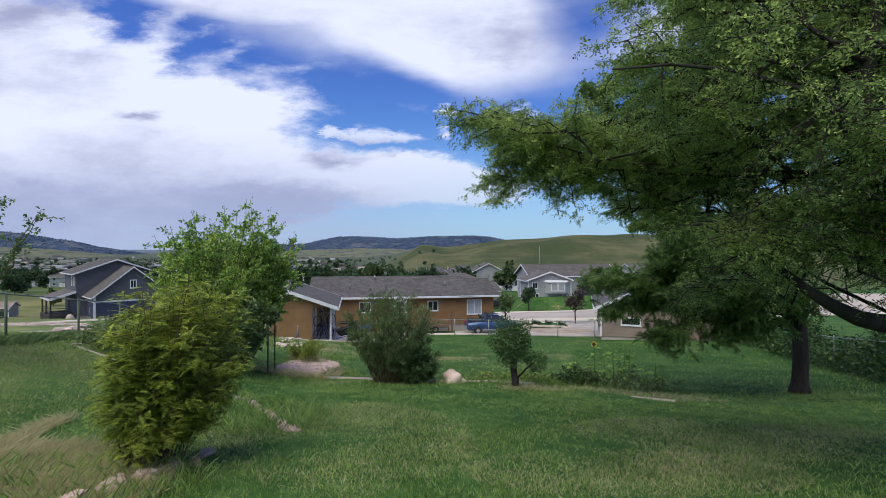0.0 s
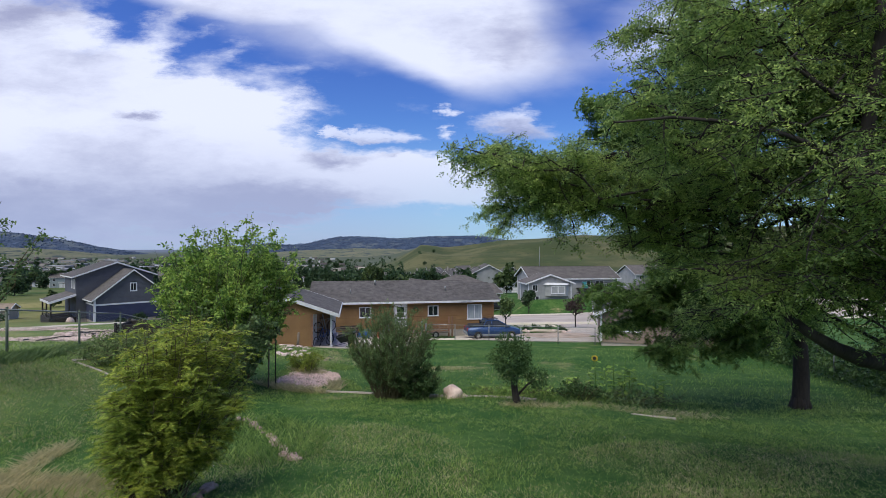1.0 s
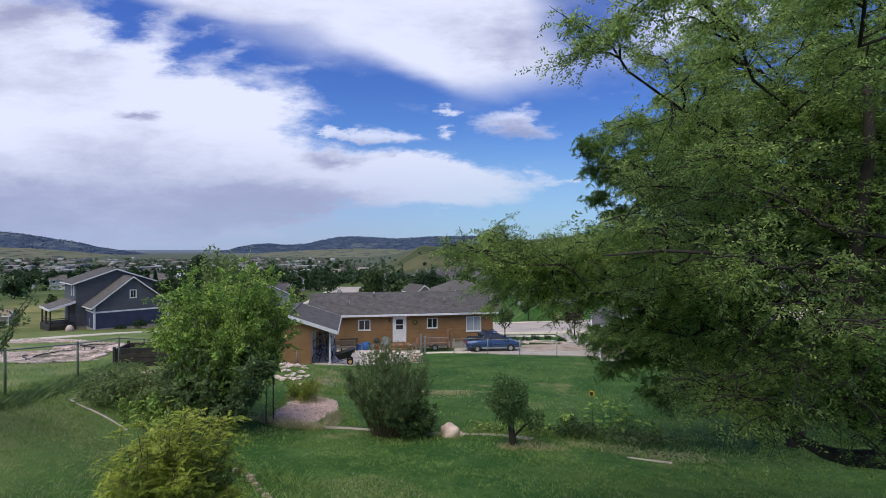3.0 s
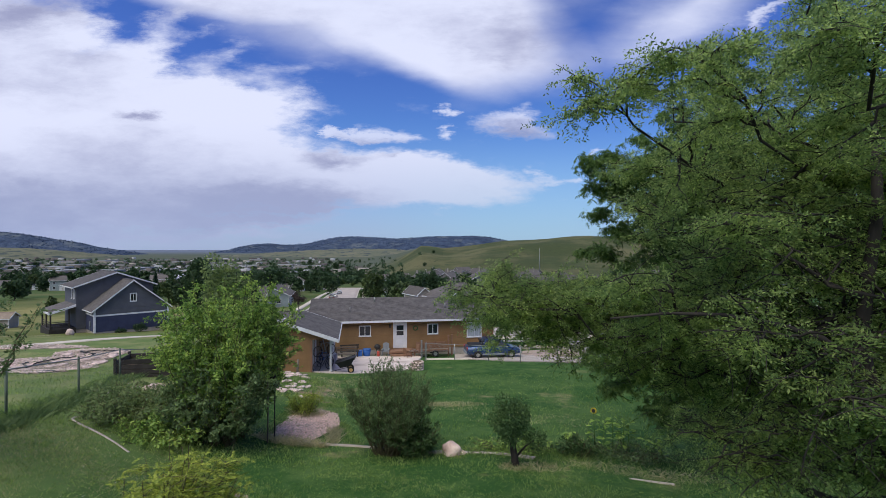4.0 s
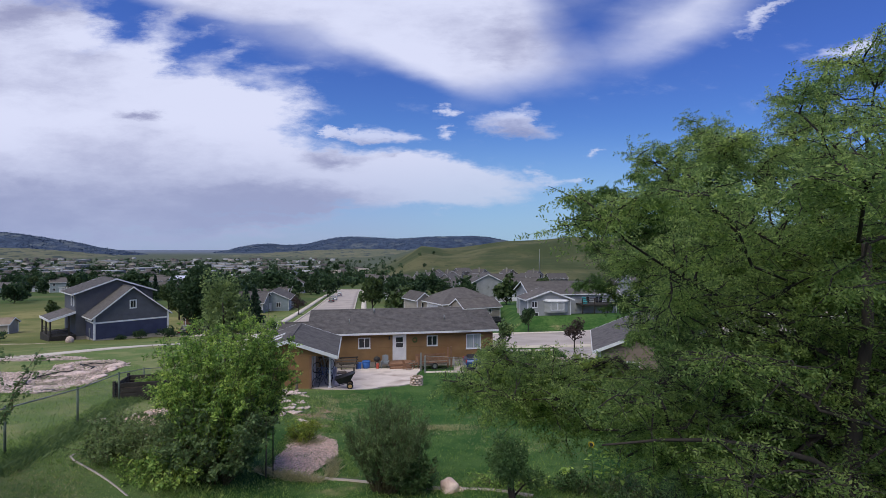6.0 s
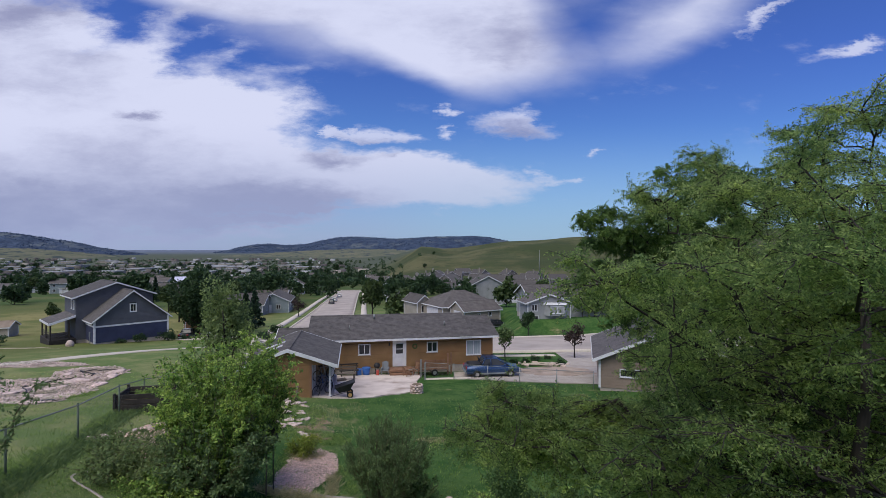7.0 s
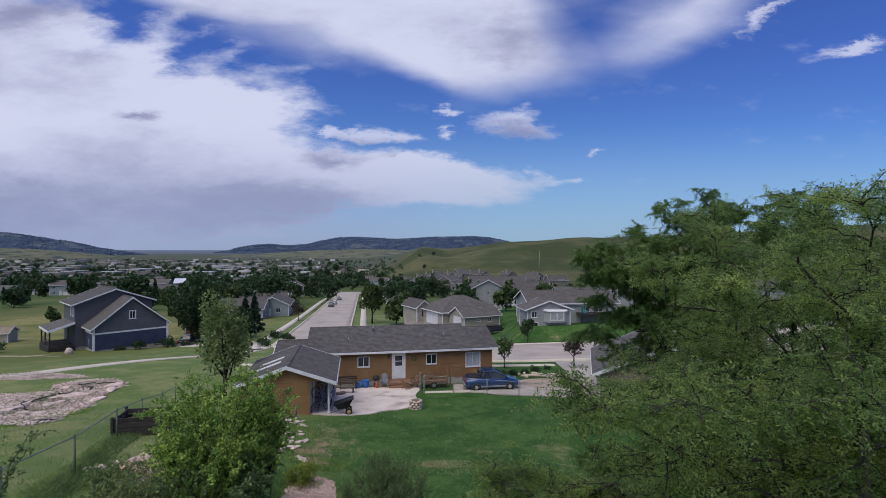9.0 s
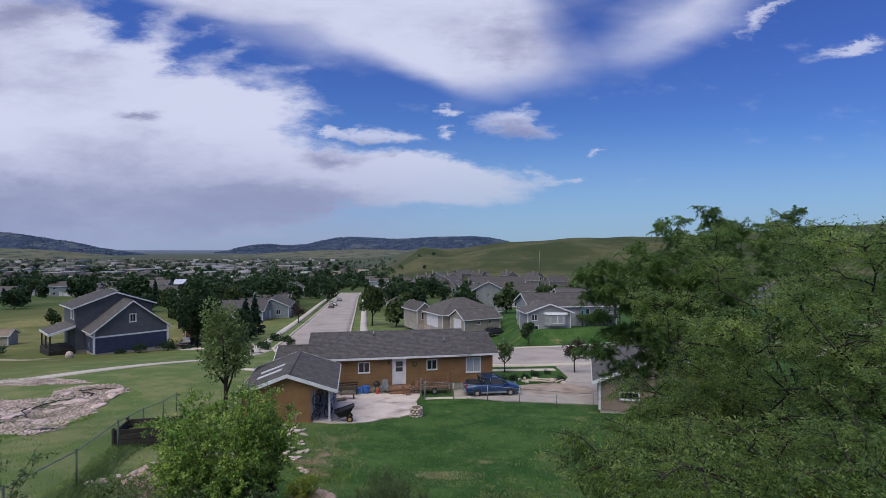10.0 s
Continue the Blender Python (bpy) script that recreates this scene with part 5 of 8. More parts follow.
def turned(dirs, roll):
    """Turns that carry x along dirs and z as far up as may be, rolled about x."""
    d = unit(np.asarray(dirs, float))
    y = np.cross(np.array([0, 0, 1.0]), d)
    y = unit(np.where(np.linalg.norm(y, axis=1, keepdims=True) < 0.05, np.array([[0, 1.0, 0]]), y))
    z = np.cross(d, y)
    c, s = np.cos(roll)[:, None], np.sin(roll)[:, None]
    y2, z2 = c * y + s * z, -s * y + c * z
    return np.stack([d, y2, z2], 2)


def scattered(name, tv, tf, pos, rot, size, mat, parent=None, label=""):
    """Many copies of one small leaf or spray, joined."""
    tv, tf, pos = np.asarray(tv, float), np.asarray(tf), np.asarray(pos, float)
    n = len(pos)
    v = np.einsum("nij,kj->nki", rot, tv) * np.asarray(size, float).reshape(n, 1, 1) + pos[:, None, :]
    f = tf[None] + (np.arange(n) * len(tv))[:, None, None]
    ob = link_mesh(name, mesh_arrays(name, v.reshape(-1, 3), f.reshape(-1, tf.shape[1])), mat, parent, label)
    ob["kind"] = "stuff"
    return ob


def pinnate(n, ll, lw, droop=0.25, lift=-0.12):
    """A feathered leaf one unit long: n pairs of leaflets on a stalk."""
    v, f = [], []
    stalk = lambda t: np.array([t, 0, -droop * t * t])
    v += [stalk(0) + (0, 0.006, 0), stalk(0) - (0, 0.006, 0), stalk(1) - (0, 0.004, 0), stalk(1) + (0, 0.004, 0)]
    f.append((0, 1, 2, 3))
    for i in range(n):
        t = (i + 0.9) / n
        k = ll * (1 - 0.55 * abs(t - 0.45))
        for s in (-1, 1):
            b = stalk(t - 0.5 / n * (s > 0))
            d = np.array([0.42, s * 0.9, lift])
            p = np.array([0.9, -s * 0.42, 0]) * lw
            j = len(v)
            v += [b, b + d * k * 0.45 - p, b + d * k, b + d * k * 0.5 + p]
            f.append((j, j + 1, j + 2, j + 3))
    return np.array(v), np.array(f)


def feather(n, ll, lw, droop=0.25, lift=-0.12):
    """As pinnate, with pointed three-cornered leaflets."""
    v = [(0, 0.005, 0), (0, -0.005, 0), (1, 0, -droop)]
    f = [(0, 1, 2)]
    for i in range(n):
        t = (i + 0.9) / n
        k = ll * (1 - 0.5 * abs(t - 0.45))
        for s in (-1, 1):
            u = t - 0.5 / n * (s > 0)
            z = -droop * u * u
            j = len(v)
            v += [(u - lw, 0, z), (u + lw, 0, z), (u + 0.42 * k, s * 0.9 * k, z + lift * k)]
            f.append((j, j + 1, j + 2) if s > 0 else (j + 1, j, j + 2))
    return np.array(v), np.array(f)


def sprig(n, ll, lw, seed):
    """A short stalk one unit long with n small oval leaflets set unevenly along it."""
    r = np.random.default_rng(seed)
    v = [(0, 0.008, 0), (0, -0.008, 0), (1, 0, -0.25)]
    f = []
    for i in range(n):
        t = (i + 0.6) / n
        b = np.array([t, 0, -0.25 * t * t])
        a = (-1) ** i * r.uniform(0.5, 1.5)
        d = np.array([math.cos(a), math.sin(a), r.normal(-0.15, 0.3)])
        d /= np.linalg.norm(d)
        p = np.cross(d, unit(np.array([r.normal(0, 0.4), r.normal(0, 0.4), 1.0])))
        L, j = ll * r.uniform(0.75, 1.25), len(v)
        v += [tuple(b), tuple(b + d * L * 0.5 - p * lw), tuple(b + d * L), tuple(b + d * L * 0.5 + p * lw)]
        f += [(j, j + 1, j + 2), (j, j + 2, j + 3)]
    return np.array(v), np.array([(0, 1, 2)] + f)


LEAF_V = np.array([(0, 0, 0), (0.45, 0.26, 0.06), (1, 0, -0.12), (0.45, 0, -0.02), (0.45, -0.26, 0.06)])
LEAF_F = np.array([(0, 3, 2, 1), (0, 4, 2, 3)])
NARROW_V = LEAF_V * np.array([1, 0.5, 1])
CLUMP_V = np.array([(-0.5, -0.35, 0.05), (0.1, -0.5, -0.1), (0.55, 0.1, 0.08), (-0.15, 0.5, -0.05)])
CLUMP_F = np.array([(0, 1, 2, 3)])


def bent(p0, p1, rise, n=8, wob=0.06):
    """A limb's line from p0 to p1, bowed upward by rise, with small kinks."""
    p0, p1 = np.array(p0, float), np.array(p1, float)
    t = np.linspace(0, 1, n)[:, None]
    L = np.linalg.norm(p1 - p0)
    line = p0 + (p1 - p0) * t + np.array([0, 0, 1.0]) * rise * L * (4 * t * (1 - t)) * (1 - 0.35 * t)
    k = nr.normal(0, wob * L / 3, (n, 3)) * (4 * t * (1 - t))
    return line + k


def along(line, t):
    s = np.clip(t, 0, 1) * (len(line) - 1)
    i = np.minimum(s.astype(int), len(line) - 2)
    w = (s - i)[:, None]
    return line[i] * (1 - w) + line[i + 1] * w, unit(line[i + 1] - line[i])


def locust(name, label, base, fork_z, trunk_r, targets, leaf_mat, tmpl, leaf_len, secs, twigs, fronds, spread=1.15, group="", low_limbs=(), lush=lambda x, z: 1.0):
    """A spreading thornless locust: trunk, limbs to the given tips, side branches, and feathered leaves."""
    tree = thing(name, pose(*base), label, "tree", group)
    b = np.array(base)
    bm = bmesh.new()
    fork = np.array([0.0, 0.0, fork_z])
    tube(bm, [(-0.05, 0, -0.25), (0, 0, 0.15), (0.04, 0.02, fork_z * 0.5), (0, 0, fork_z), (0.05, 0.1, fork_z + 0.4)], trunk_r * 1.2, trunk_r * 0.8, 12)
    for k in range(6):
        a = k * 1.05 + 0.3
        tube(bm, [(math.cos(a) * trunk_r * 0.7, math.sin(a) * trunk_r * 0.7, 0.35), (math.cos(a) * trunk_r * 1.5, math.sin(a) * trunk_r * 1.5, -0.15)], trunk_r * 0.35, trunk_r * 0.25, 6)
    P, Dr = [], []
    twig_lines = []
    limb_no = 0
    for tx, ty, tz in targets:
        tip = np.array([tx, ty, tz]) - b
        start = fork + np.array([0, 0, nr.uniform(-0.15, 0.45)])
        line = bent(start, tip, 0.10, 13, 0.16)
        limb_no += 1
        tube(bm, line, trunk_r * (0.28 if limb_no % 6 == 0 else 0.13), 0.008, 7)
        L = np.linalg.norm(tip - start)
        for s in range(secs):
            t = 1.0 - 0.56 * nr.uniform(0, 1) ** 1.5
            q, d = along(line, np.array([t]))
            q, d = q[0], d[0]
            out = unit(np.array([nr.normal(), nr.normal(), nr.normal(0.05, 0.35)]))
            d2 = unit(d * np.array([0.8, 0.8, 0.5]) + out * 0.9)
            ln = nr.uniform(0.5, 1.0) * spread * (1.2 - 0.68 * t)
            sec = bent(q, q + d2 * ln + np.array([0, 0, -0.10 * ln]), 0.10, 6, 0.12)
            tube(bm, sec, 0.010 + 0.012 * (1 - t), 0.004, 5, False)
            lines = [(sec[2:], 0.7)]
            for w in range(twigs):
                q2, e = along(sec, np.array([nr.uniform(0.2, 1.0)]))
                d3 = unit(e[0] * 0.5 + unit(nr.normal(0, 1, 3) * np.array([1, 1, 0.35])))
                l3 = nr.uniform(0.14, 0.34) * spread
                tw = bent(q2[0], q2[0] + d3 * l3 + np.array([0, 0, -0.18 * l3]), 0.06, 4, 0.1)
                lines.append((tw, 0.7))
                twig_lines.append(tw)
            for ln_, wgt in lines:
                k = max(3, int(fronds * lush(tx, tz) * wgt * nr.uniform(0.6, 1.3)))
                tt = nr.uniform(0.1, 1.0, k)
                q3, e3 = along(ln_, tt)
                P.append(q3)
                Dr.append(unit(e3 * 0.25 + unit(nr.normal(0, 1, (k, 3)) * np.array([1, 1, 0.5])) + np.array([0, 0, -0.30])))
        q3, e3 = along(line, nr.uniform(0.40, 1.0, 190))
        P.append(q3 + nr.normal(0, 0.07, (190, 3)) + np.array([0, 0, 0.03]))
        Dr.append(unit(e3 * 0.5 + unit(nr.normal(0, 1, (190, 3)))))
    for pts, r0, r1 in low_limbs:
        tube(bm, [tuple(np.array(q) - b) for q in pts], r0, r1, 9)
    trunk = part("trunk", bm, M_BARK, tree)
    P, Dr = np.concatenate(P), np.concatenate(Dr)
    n = len(P)
    scattered("crown", *tmpl, P, turned(Dr, nr.normal(0, 0.8, n)), leaf_len * nr.uniform(0.55, 1.3, n), leaf_mat, tree, "feathery green foliage")
    bm = bmesh.new()
    for tw in twig_lines[::2]:
        tube(bm, tw, 0.005, 0.002, 3, False)
    tq = part("twig_spray", bm, M_BARK, tree)
    tq["kind"] = "stuff"
    return tree


NEAR_TIPS = [
    (0.50, 5.4, 3.2), (1.40, 4.0, 4.95), (0.80, 6.8, 2.8), (1.25, 6.6, 3.05), (1.9, 3.6, 5.1), (2.7, 3.3, 5.2), (2.8, 7.0, 6.0),
    (4.2, 7.9, 6.7), (4.6, 5.3, 6.75), (5.1, 9.4, 6.8), (2.2, 3.6, 3.9), (2.1, 4.8, 3.4), (3.2, 5.5, 5.8),
    (3.6, 7.4, 1.2), (7.8, 3.2, 5.2), (8.6, 7.0, 5.6), (7.0, 9.3, 5.2), (6.2, 5.5, 6.8), (3.2, 8.2, 4.4), (4.4, 3.6, 2.7),
    (5.4, 7.5, 7.05), (2.2, 5.4, 4.6), (2.4, 6.0, 2.3), (3.2, 3.4, 4.4), (2.8, 4.4, 4.9), (4.6, 4.4, 5.9), (3.6, 6.4, 4.6), (2.35, 5.2, 3.9), (3.8, 3.6, 5.6), (4.9, 6.4, 6.85), (5.2, 5.2, 6.3), (5.8, 4.2, 5.8), (4.4, 6.2, 6.2), (3.7, 5.0, 6.1), (6.8, 6.2, 6.4), (5.2, 7.0, 6.0), (2.6, 3.3, 2.7), (3.2, 3.4, 2.45), (2.2, 3.4, 3.1), (4.3, 4.6, 2.35), (4.9, 6.0, 2.3), (0.75, 6.1, 3.35), (1.0, 5.7, 3.0), (1.0, 6.5, 3.1), (1.3, 6.0, 2.8),
    (2.7, 4.2, 1.95), (3.2, 4.2, 1.85), (3.55, 4.2, 1.95), (2.95, 4.2, 2.2), (3.4, 4.3, 2.15), (2.5, 4.5, 2.0),
    (3.4, 4.4, 4.5), (3.0, 4.2, 4.1), (3.8, 4.6, 4.9), (2.6, 4.2, 3.7), (4.3, 4.6, 5.3), (3.6, 6.5, 5.0), (3.2, 6.0, 4.7), (3.9, 7.2, 5.2),
    (1.6, 4.2, 3.4), (0.95, 6.3, 3.2), (1.5, 6.3, 2.95), (1.15, 6.9, 2.95)]
near_tree = locust("locust_tree", "large spreading locust tree with feathery drooping green leaves", (6.1, 5.2, land1(6.1, 5.2) - 0.05), 1.55, 0.24,
                   NEAR_TIPS, M_LOCUST, sprig(7, 0.34, 0.080, 3), 0.098, 18, 11, 8.5, 1.1, lush=lambda x, z: 1.6 if z > 4.4 else (0.9 if z > 3.4 else (0.6 if x > 1.7 else 1.8)),
                   low_limbs=[([(6.1, 5.2, 0.75), (5.4, 5.3, 0.88), (4.7, 5.2, 1.00), (4.2, 5.0, 1.10), (3.8, 4.8, 1.24), (3.45, 4.7, 1.42), (3.2, 4.7, 1.62)], 0.135, 0.03),
                              ([(6.1, 5.2, 1.4), (4.9, 4.5, 1.80), (3.95, 4.1, 2.06), (3.52, 4.0, 2.48), (3.40, 4.0, 2.92), (3.46, 4.0, 3.48), (3.54, 4.0, 4.0), (3.7, 4.2, 4.8)], 0.085, 0.035),
                              ([(3.42, 4.0, 2.76), (3.05, 3.95, 3.00), (2.65, 3.9, 3.12), (2.2, 3.85, 3.20), (1.75, 3.8, 3.22), (1.3, 3.8, 3.18)], 0.030, 0.007),
                              ([(3.45, 4.0, 3.30), (3.1, 3.95, 3.44), (2.8, 3.9, 3.62), (2.45, 3.9, 3.75)], 0.026, 0.007),
                              ([(4.6, 4.9, 1.2), (4.2, 4.6, 1.55), (3.7, 4.4, 1.72), (3.2, 4.3, 1.80)], 0.03, 0.01)])
FAR_TIPS = [(4.0, 12.0, 1.1), (4.4, 12.3, 0.3), (5.4, 12.2, -0.3), (6.8, 12.3, -0.3),
            (4.0, 13.4, 6.0), (4.7, 13.4, 6.2), (5.3, 13.4, 6.7), (6.1, 13.3, 7.3), (7.2, 13.4, 7.6), (8.0, 13.5, 7.3), (9.3, 13.4, 7.1), (5.6, 12.8, 6.3), (7.0, 12.4, 6.9),
            (4.7, 12.0, 1.0), (4.9, 13.8, 5.6), (6.3, 13.4, 6.3), (4.8, 15.0, 3.7), (5.5, 11.2, 2.4), (8.5, 12.8, 7.2), (11.5, 12.0, 6.6), (13.8, 13.5, 4.8),
            (12.5, 16.5, 5.4), (8.0, 17.2, 5.5), (6.2, 16.2, 5.8), (9.0, 10.4, 4.6), (12.6, 10.8, 3.4), (6.2, 12.6, 0.9), (14.0, 11.5, 2.4), (10.4, 14.5, 7.4),
            (5.8, 12.6, 3.2), (7.2, 11.0, 1.4), (11.0, 9.8, 2.2), (6.8, 14.2, 2.2), (8.2, 11.6, 0.7), (4.9, 12.2, 0.9), (5.4, 11.7, 1.7), (5.2, 12.7, 2.4), (5.9, 12.3, 0.5), (6.8, 11.8, 0.6), (5.6, 13.1, 0.3), (4.8, 14.5, 4.8), (5.6, 14.0, 6.0), (5.2, 14.6, 5.3), (6.8, 14.2, 6.5), (7.6, 13.6, 6.9), (5.6, 15.2, 4.2)]
far_tree = locust("locust_tree", "dark-trunked locust tree with hanging foliage on the lawn", (9.45, 13.05, land1(9.45, 13.05) - 0.05), 1.75, 0.19,
                  FAR_TIPS, M_LOCUST_B, feather(4, 0.38, 0.12, 0.35), 0.175, 17, 8, 11, 1.3)


def leafy_shrub(name, label, base, stems, height, reach, leaf, leaf_mat, size, per, twigs, squash=1.0, low=0.15, up=0.3, stem_r=0.012, jitter=0.16, category="shrub", stem_mat=M_STEM, twig=None, tuft=0.1, lean=(0.0, 0.0), flat=1.0):
    """Stems fanning from the ground, with leaves along them and their twigs."""
    sh_ = thing(name, pose(*base), label, category)
    bm = bmesh.new()
    P, Dr = [], []
    for i in range(stems):
        a, r = nr.uniform(0, 2 * math.pi), math.sqrt(nr.uniform(0, 1))
        hgt = height * (nr.uniform(0.72, 1.0) if r < 0.6 else nr.uniform(0.45, 0.85))
        tip = np.array([math.cos(a) * r * reach, math.sin(a) * r * reach * squash, hgt])
        foot = np.array([tip[0] * 0.22, tip[1] * 0.22, -0.08])
        line = bent(foot, tip, 0.0, 8, 0.10)
        line[:, 2] = line[:, 2] * 0.96
        line[:, :2] += np.array(lean) * np.linspace(0, 1, 8)[:, None] ** 1.4
        tube(bm, line, stem_r * nr.uniform(0.7, 1.4), 0.003, 5, False)
        lines = [(line, 1.0, low)]
        for w in range(twigs):
            q, e = along(line, np.array([nr.uniform(low + 0.08, 0.95)]))
            d = unit(e[0] * up + unit(nr.normal(0, 1, 3) * np.array([1, 1, 0.45 * flat])))
            ln = nr.uniform(*twig) if twig else nr.uniform(0.12, 0.34) * reach * 0.8
            tw = bent(q[0], q[0] + d * ln, 0.05, 4, 0.1)
            tube(bm, tw, 0.004, 0.002, 3, False)
            lines.append((tw, 0.8, tuft))
        for ln_, wgt, t0 in lines:
            k = max(2, int(per * wgt * nr.uniform(0.6, 1.3)))
            q3, e3 = along(ln_, nr.uniform(t0, 1.0, k))
            P.append(q3 + nr.normal(0, jitter * 0.15, (k, 3)))
            Dr.append(unit(e3 * up + unit(nr.normal(0, 1, (k, 3)) * np.array([1, 1, flat])) + np.array([0, 0, 1 - flat]) * 0.12))
    st = part("branchwork", bm, stem_mat, sh_)
    st["kind"] = "stuff"
    P, Dr = np.concatenate(P), np.concatenate(Dr)
    n = len(P)
    scattered("foliage", *leaf, P, turned(Dr, nr.normal(0, 0.9 * max(flat, 0.4), n)), size * nr.uniform(0.6, 1.3, n), leaf_mat, sh_)
    return sh_


def on(x, y, dz=0.0):
    return (x, y, land1(x, y) + dz)


OVAL, NARROW = (LEAF_V, LEAF_F), (NARROW_V, LEAF_F)
leafy_shrub("sumac_shrub", "golden-green ferny shrub at the stone edging", on(-3.08, 5.4), 76, 2.45, 0.62, feather(6, 0.30, 0.075, 0.35), M_SUMAC, 0.088, 19, 16, up=0.2, stem_r=0.006, low=0.2, twig=(0.12, 0.32), tuft=0.35, lean=(0.30, 0.0), flat=0.3)
leafy_shrub("sumac_shrub", "low golden-green ferny shrub at the stone edging", on(-3.2, 5.2), 46, 1.6, 0.45, feather(6, 0.30, 0.075, 0.35), M_SUMAC, 0.088, 18, 12, twig=(0.14, 0.32), tuft=0.3, up=0.2, stem_r=0.007, low=0.3, lean=(0.2, 0.0), flat=0.3)
leafy_shrub("box_elder", "tall bushy green shrub behind the gravel bed", on(-6.0, 13.8), 105, 5.0, 1.9, OVAL, M_SHRUB, 0.090, 42, 18, up=0.25, stem_r=0.018)
leafy_shrub("box_elder", "lower skirt of dark green leafy shrub", on(-5.9, 12.9), 80, 2.5, 1.5, OVAL, M_WILLOW, 0.095, 30, 8, up=0.2)
leafy_shrub("leafy_perennial", "low green leafy plants beside the edging", on(-8.4, 13.3), 110, 0.85, 1.5, OVAL, M_ASH, 0.09, 16, 5, up=0.3, category="plants")
leafy_shrub("leafy_perennial", "low dark green leafy plants under the tall shrub", on(-6.9, 12.4), 60, 0.8, 1.25, OVAL, M_SHRUB, 0.09, 16, 5, up=0.3, category="plants")
leafy_shrub("leafy_perennial", "low grey-green leafy plants along the bed", on(-10.0, 15.2), 40, 0.7, 1.0, OVAL, M_ASH, 0.09, 14, 4, up=0.3, category="plants")
leafy_shrub("willow_bush", "grey-green upright bush with narrow leaves", on(-1.45, 13.2), 170, 2.6, 1.28, NARROW, M_WILLOW, 0.068, 42, 5, up=1.3, low=0.28)
leafy_shrub("dark_bush", "low dark green rounded bush beside the tall one", on(-0.75, 13.1), 60, 1.05, 0.75, OVAL, M_DARKLEAF, 0.07, 24, 6, up=0.2)
leafy_shrub("yellow_bush", "small yellow-green bush by the gravel", on(-4.9, 17.6), 40, 0.9, 0.7, NARROW, M_SUMAC, 0.09, 20, 4, up=0.8)
# a small clipped tree with a stout trunk
st_ = thing("topiary_tree", pose(*on(1.75, 12.1)), "small round dark green tree with a stout trunk", "tree")
bm = bmesh.new()
tube(bm, [(0.05, 0, -0.1), (0.02, 0, 0.2), (-0.02, 0, 0.45), (0, 0, 0.75)], 0.10, 0.07, 10)
tube(bm, [(0.05, 0, 0.2), (0.3, 0.05, 0.45), (0.5, 0.05, 0.6)], 0.03, 0.015, 6)
part("trunk", bm, M_BARK, st_)
for nm, c, rad, cnt in (("crown", (-0.08, 0, 1.12), (0.50, 0.48, 0.54), 5200), ("side_shoot", (0.55, 0.05, 0.62), (0.26, 0.24, 0.24), 700)):
    d = unit(nr.normal(0, 1, (cnt, 3)))
    r = nr.uniform(0.25, 1.0, (cnt, 1)) ** 0.5 * (1 + 0.3 * np.sin(6 * d[:, :1] + 3 * d[:, 1:2]) * np.cos(4 * d[:, 2:3]))
    scattered(nm, *OVAL, np.array(c) + d * r * np.array(rad), turned(unit(d + nr.normal(0, 0.8, (cnt, 3))), nr.normal(0, 1, cnt)), 0.062 * nr.uniform(0.6, 1.3, cnt), M_DARKLEAF, st_)
# the apple tree at the fence
leafy_shrub("apple_tree", "slender fruit tree with dark leaves by the fence", on(-9.75, 9.1), 30, 4.0, 1.95, OVAL, M_WILLOW, 0.085, 22, 9, up=0.35, low=0.45, stem_r=0.03, category="tree")


# sunflowers and bed plants
def sunflower(x, y, h, bloom):
    s = thing("sunflower", pose(*on(x, y), 0, 0, nr.uniform(0, 360)), "tall leafy sunflower in bloom" if bloom else "tall leafy sunflower stalk in the bed", "flower", "sunflowers in the bed")
    bm = bmesh.new()
    tube(bm, [(0, 0, -0.05), (0.02, 0.01, h * 0.5), (0.0, 0.03, h)], 0.014, 0.009, 6)
    part("stalk", bm, M_SHRUB, s)
    n = int(26 * h)
    a = nr.uniform(0, 6.28, n)
    d = np.stack([np.cos(a), np.sin(a), nr.uniform(-0.3, 0.4, n)], 1)
    scattered("leaves", *OVAL, np.stack([0.05 * np.cos(a), 0.05 * np.sin(a), nr.uniform(0.1, 0.97, n) * h], 1), turned(d, nr.normal(0, 0.3, n)), nr.uniform(0.13, 0.27, n), M_SHRUB, s)
    if bloom:
        inv = Euler((0, 0, s.matrix_basis.to_euler().z)).to_matrix().inverted()
        f = inv @ Vector((-0.25, -0.95, 0.15)).normalized()
        c = Vector((0, 0.03, h)) + f * 0.05
        bm = bmesh.new()
        disc(bm, c, f, 0.05, 0.03)
        part("flower_head", bm, M_DARKWOOD, s)
        side_ = f.cross(Vector((0, 0, 1))).normalized()
        upw = side_.cross(f)
        k = 22
        ds = np.array([tuple(math.cos(t) * side_ + math.sin(t) * upw) for t in (6.283 * i / k for i in range(k))])
        scattered("petals", *OVAL, np.array(tuple(c)) + ds * 0.045, turned(ds, nr.normal(1.4, 0.3, k)), np.full(k, 0.055), M_YELLOW, s)


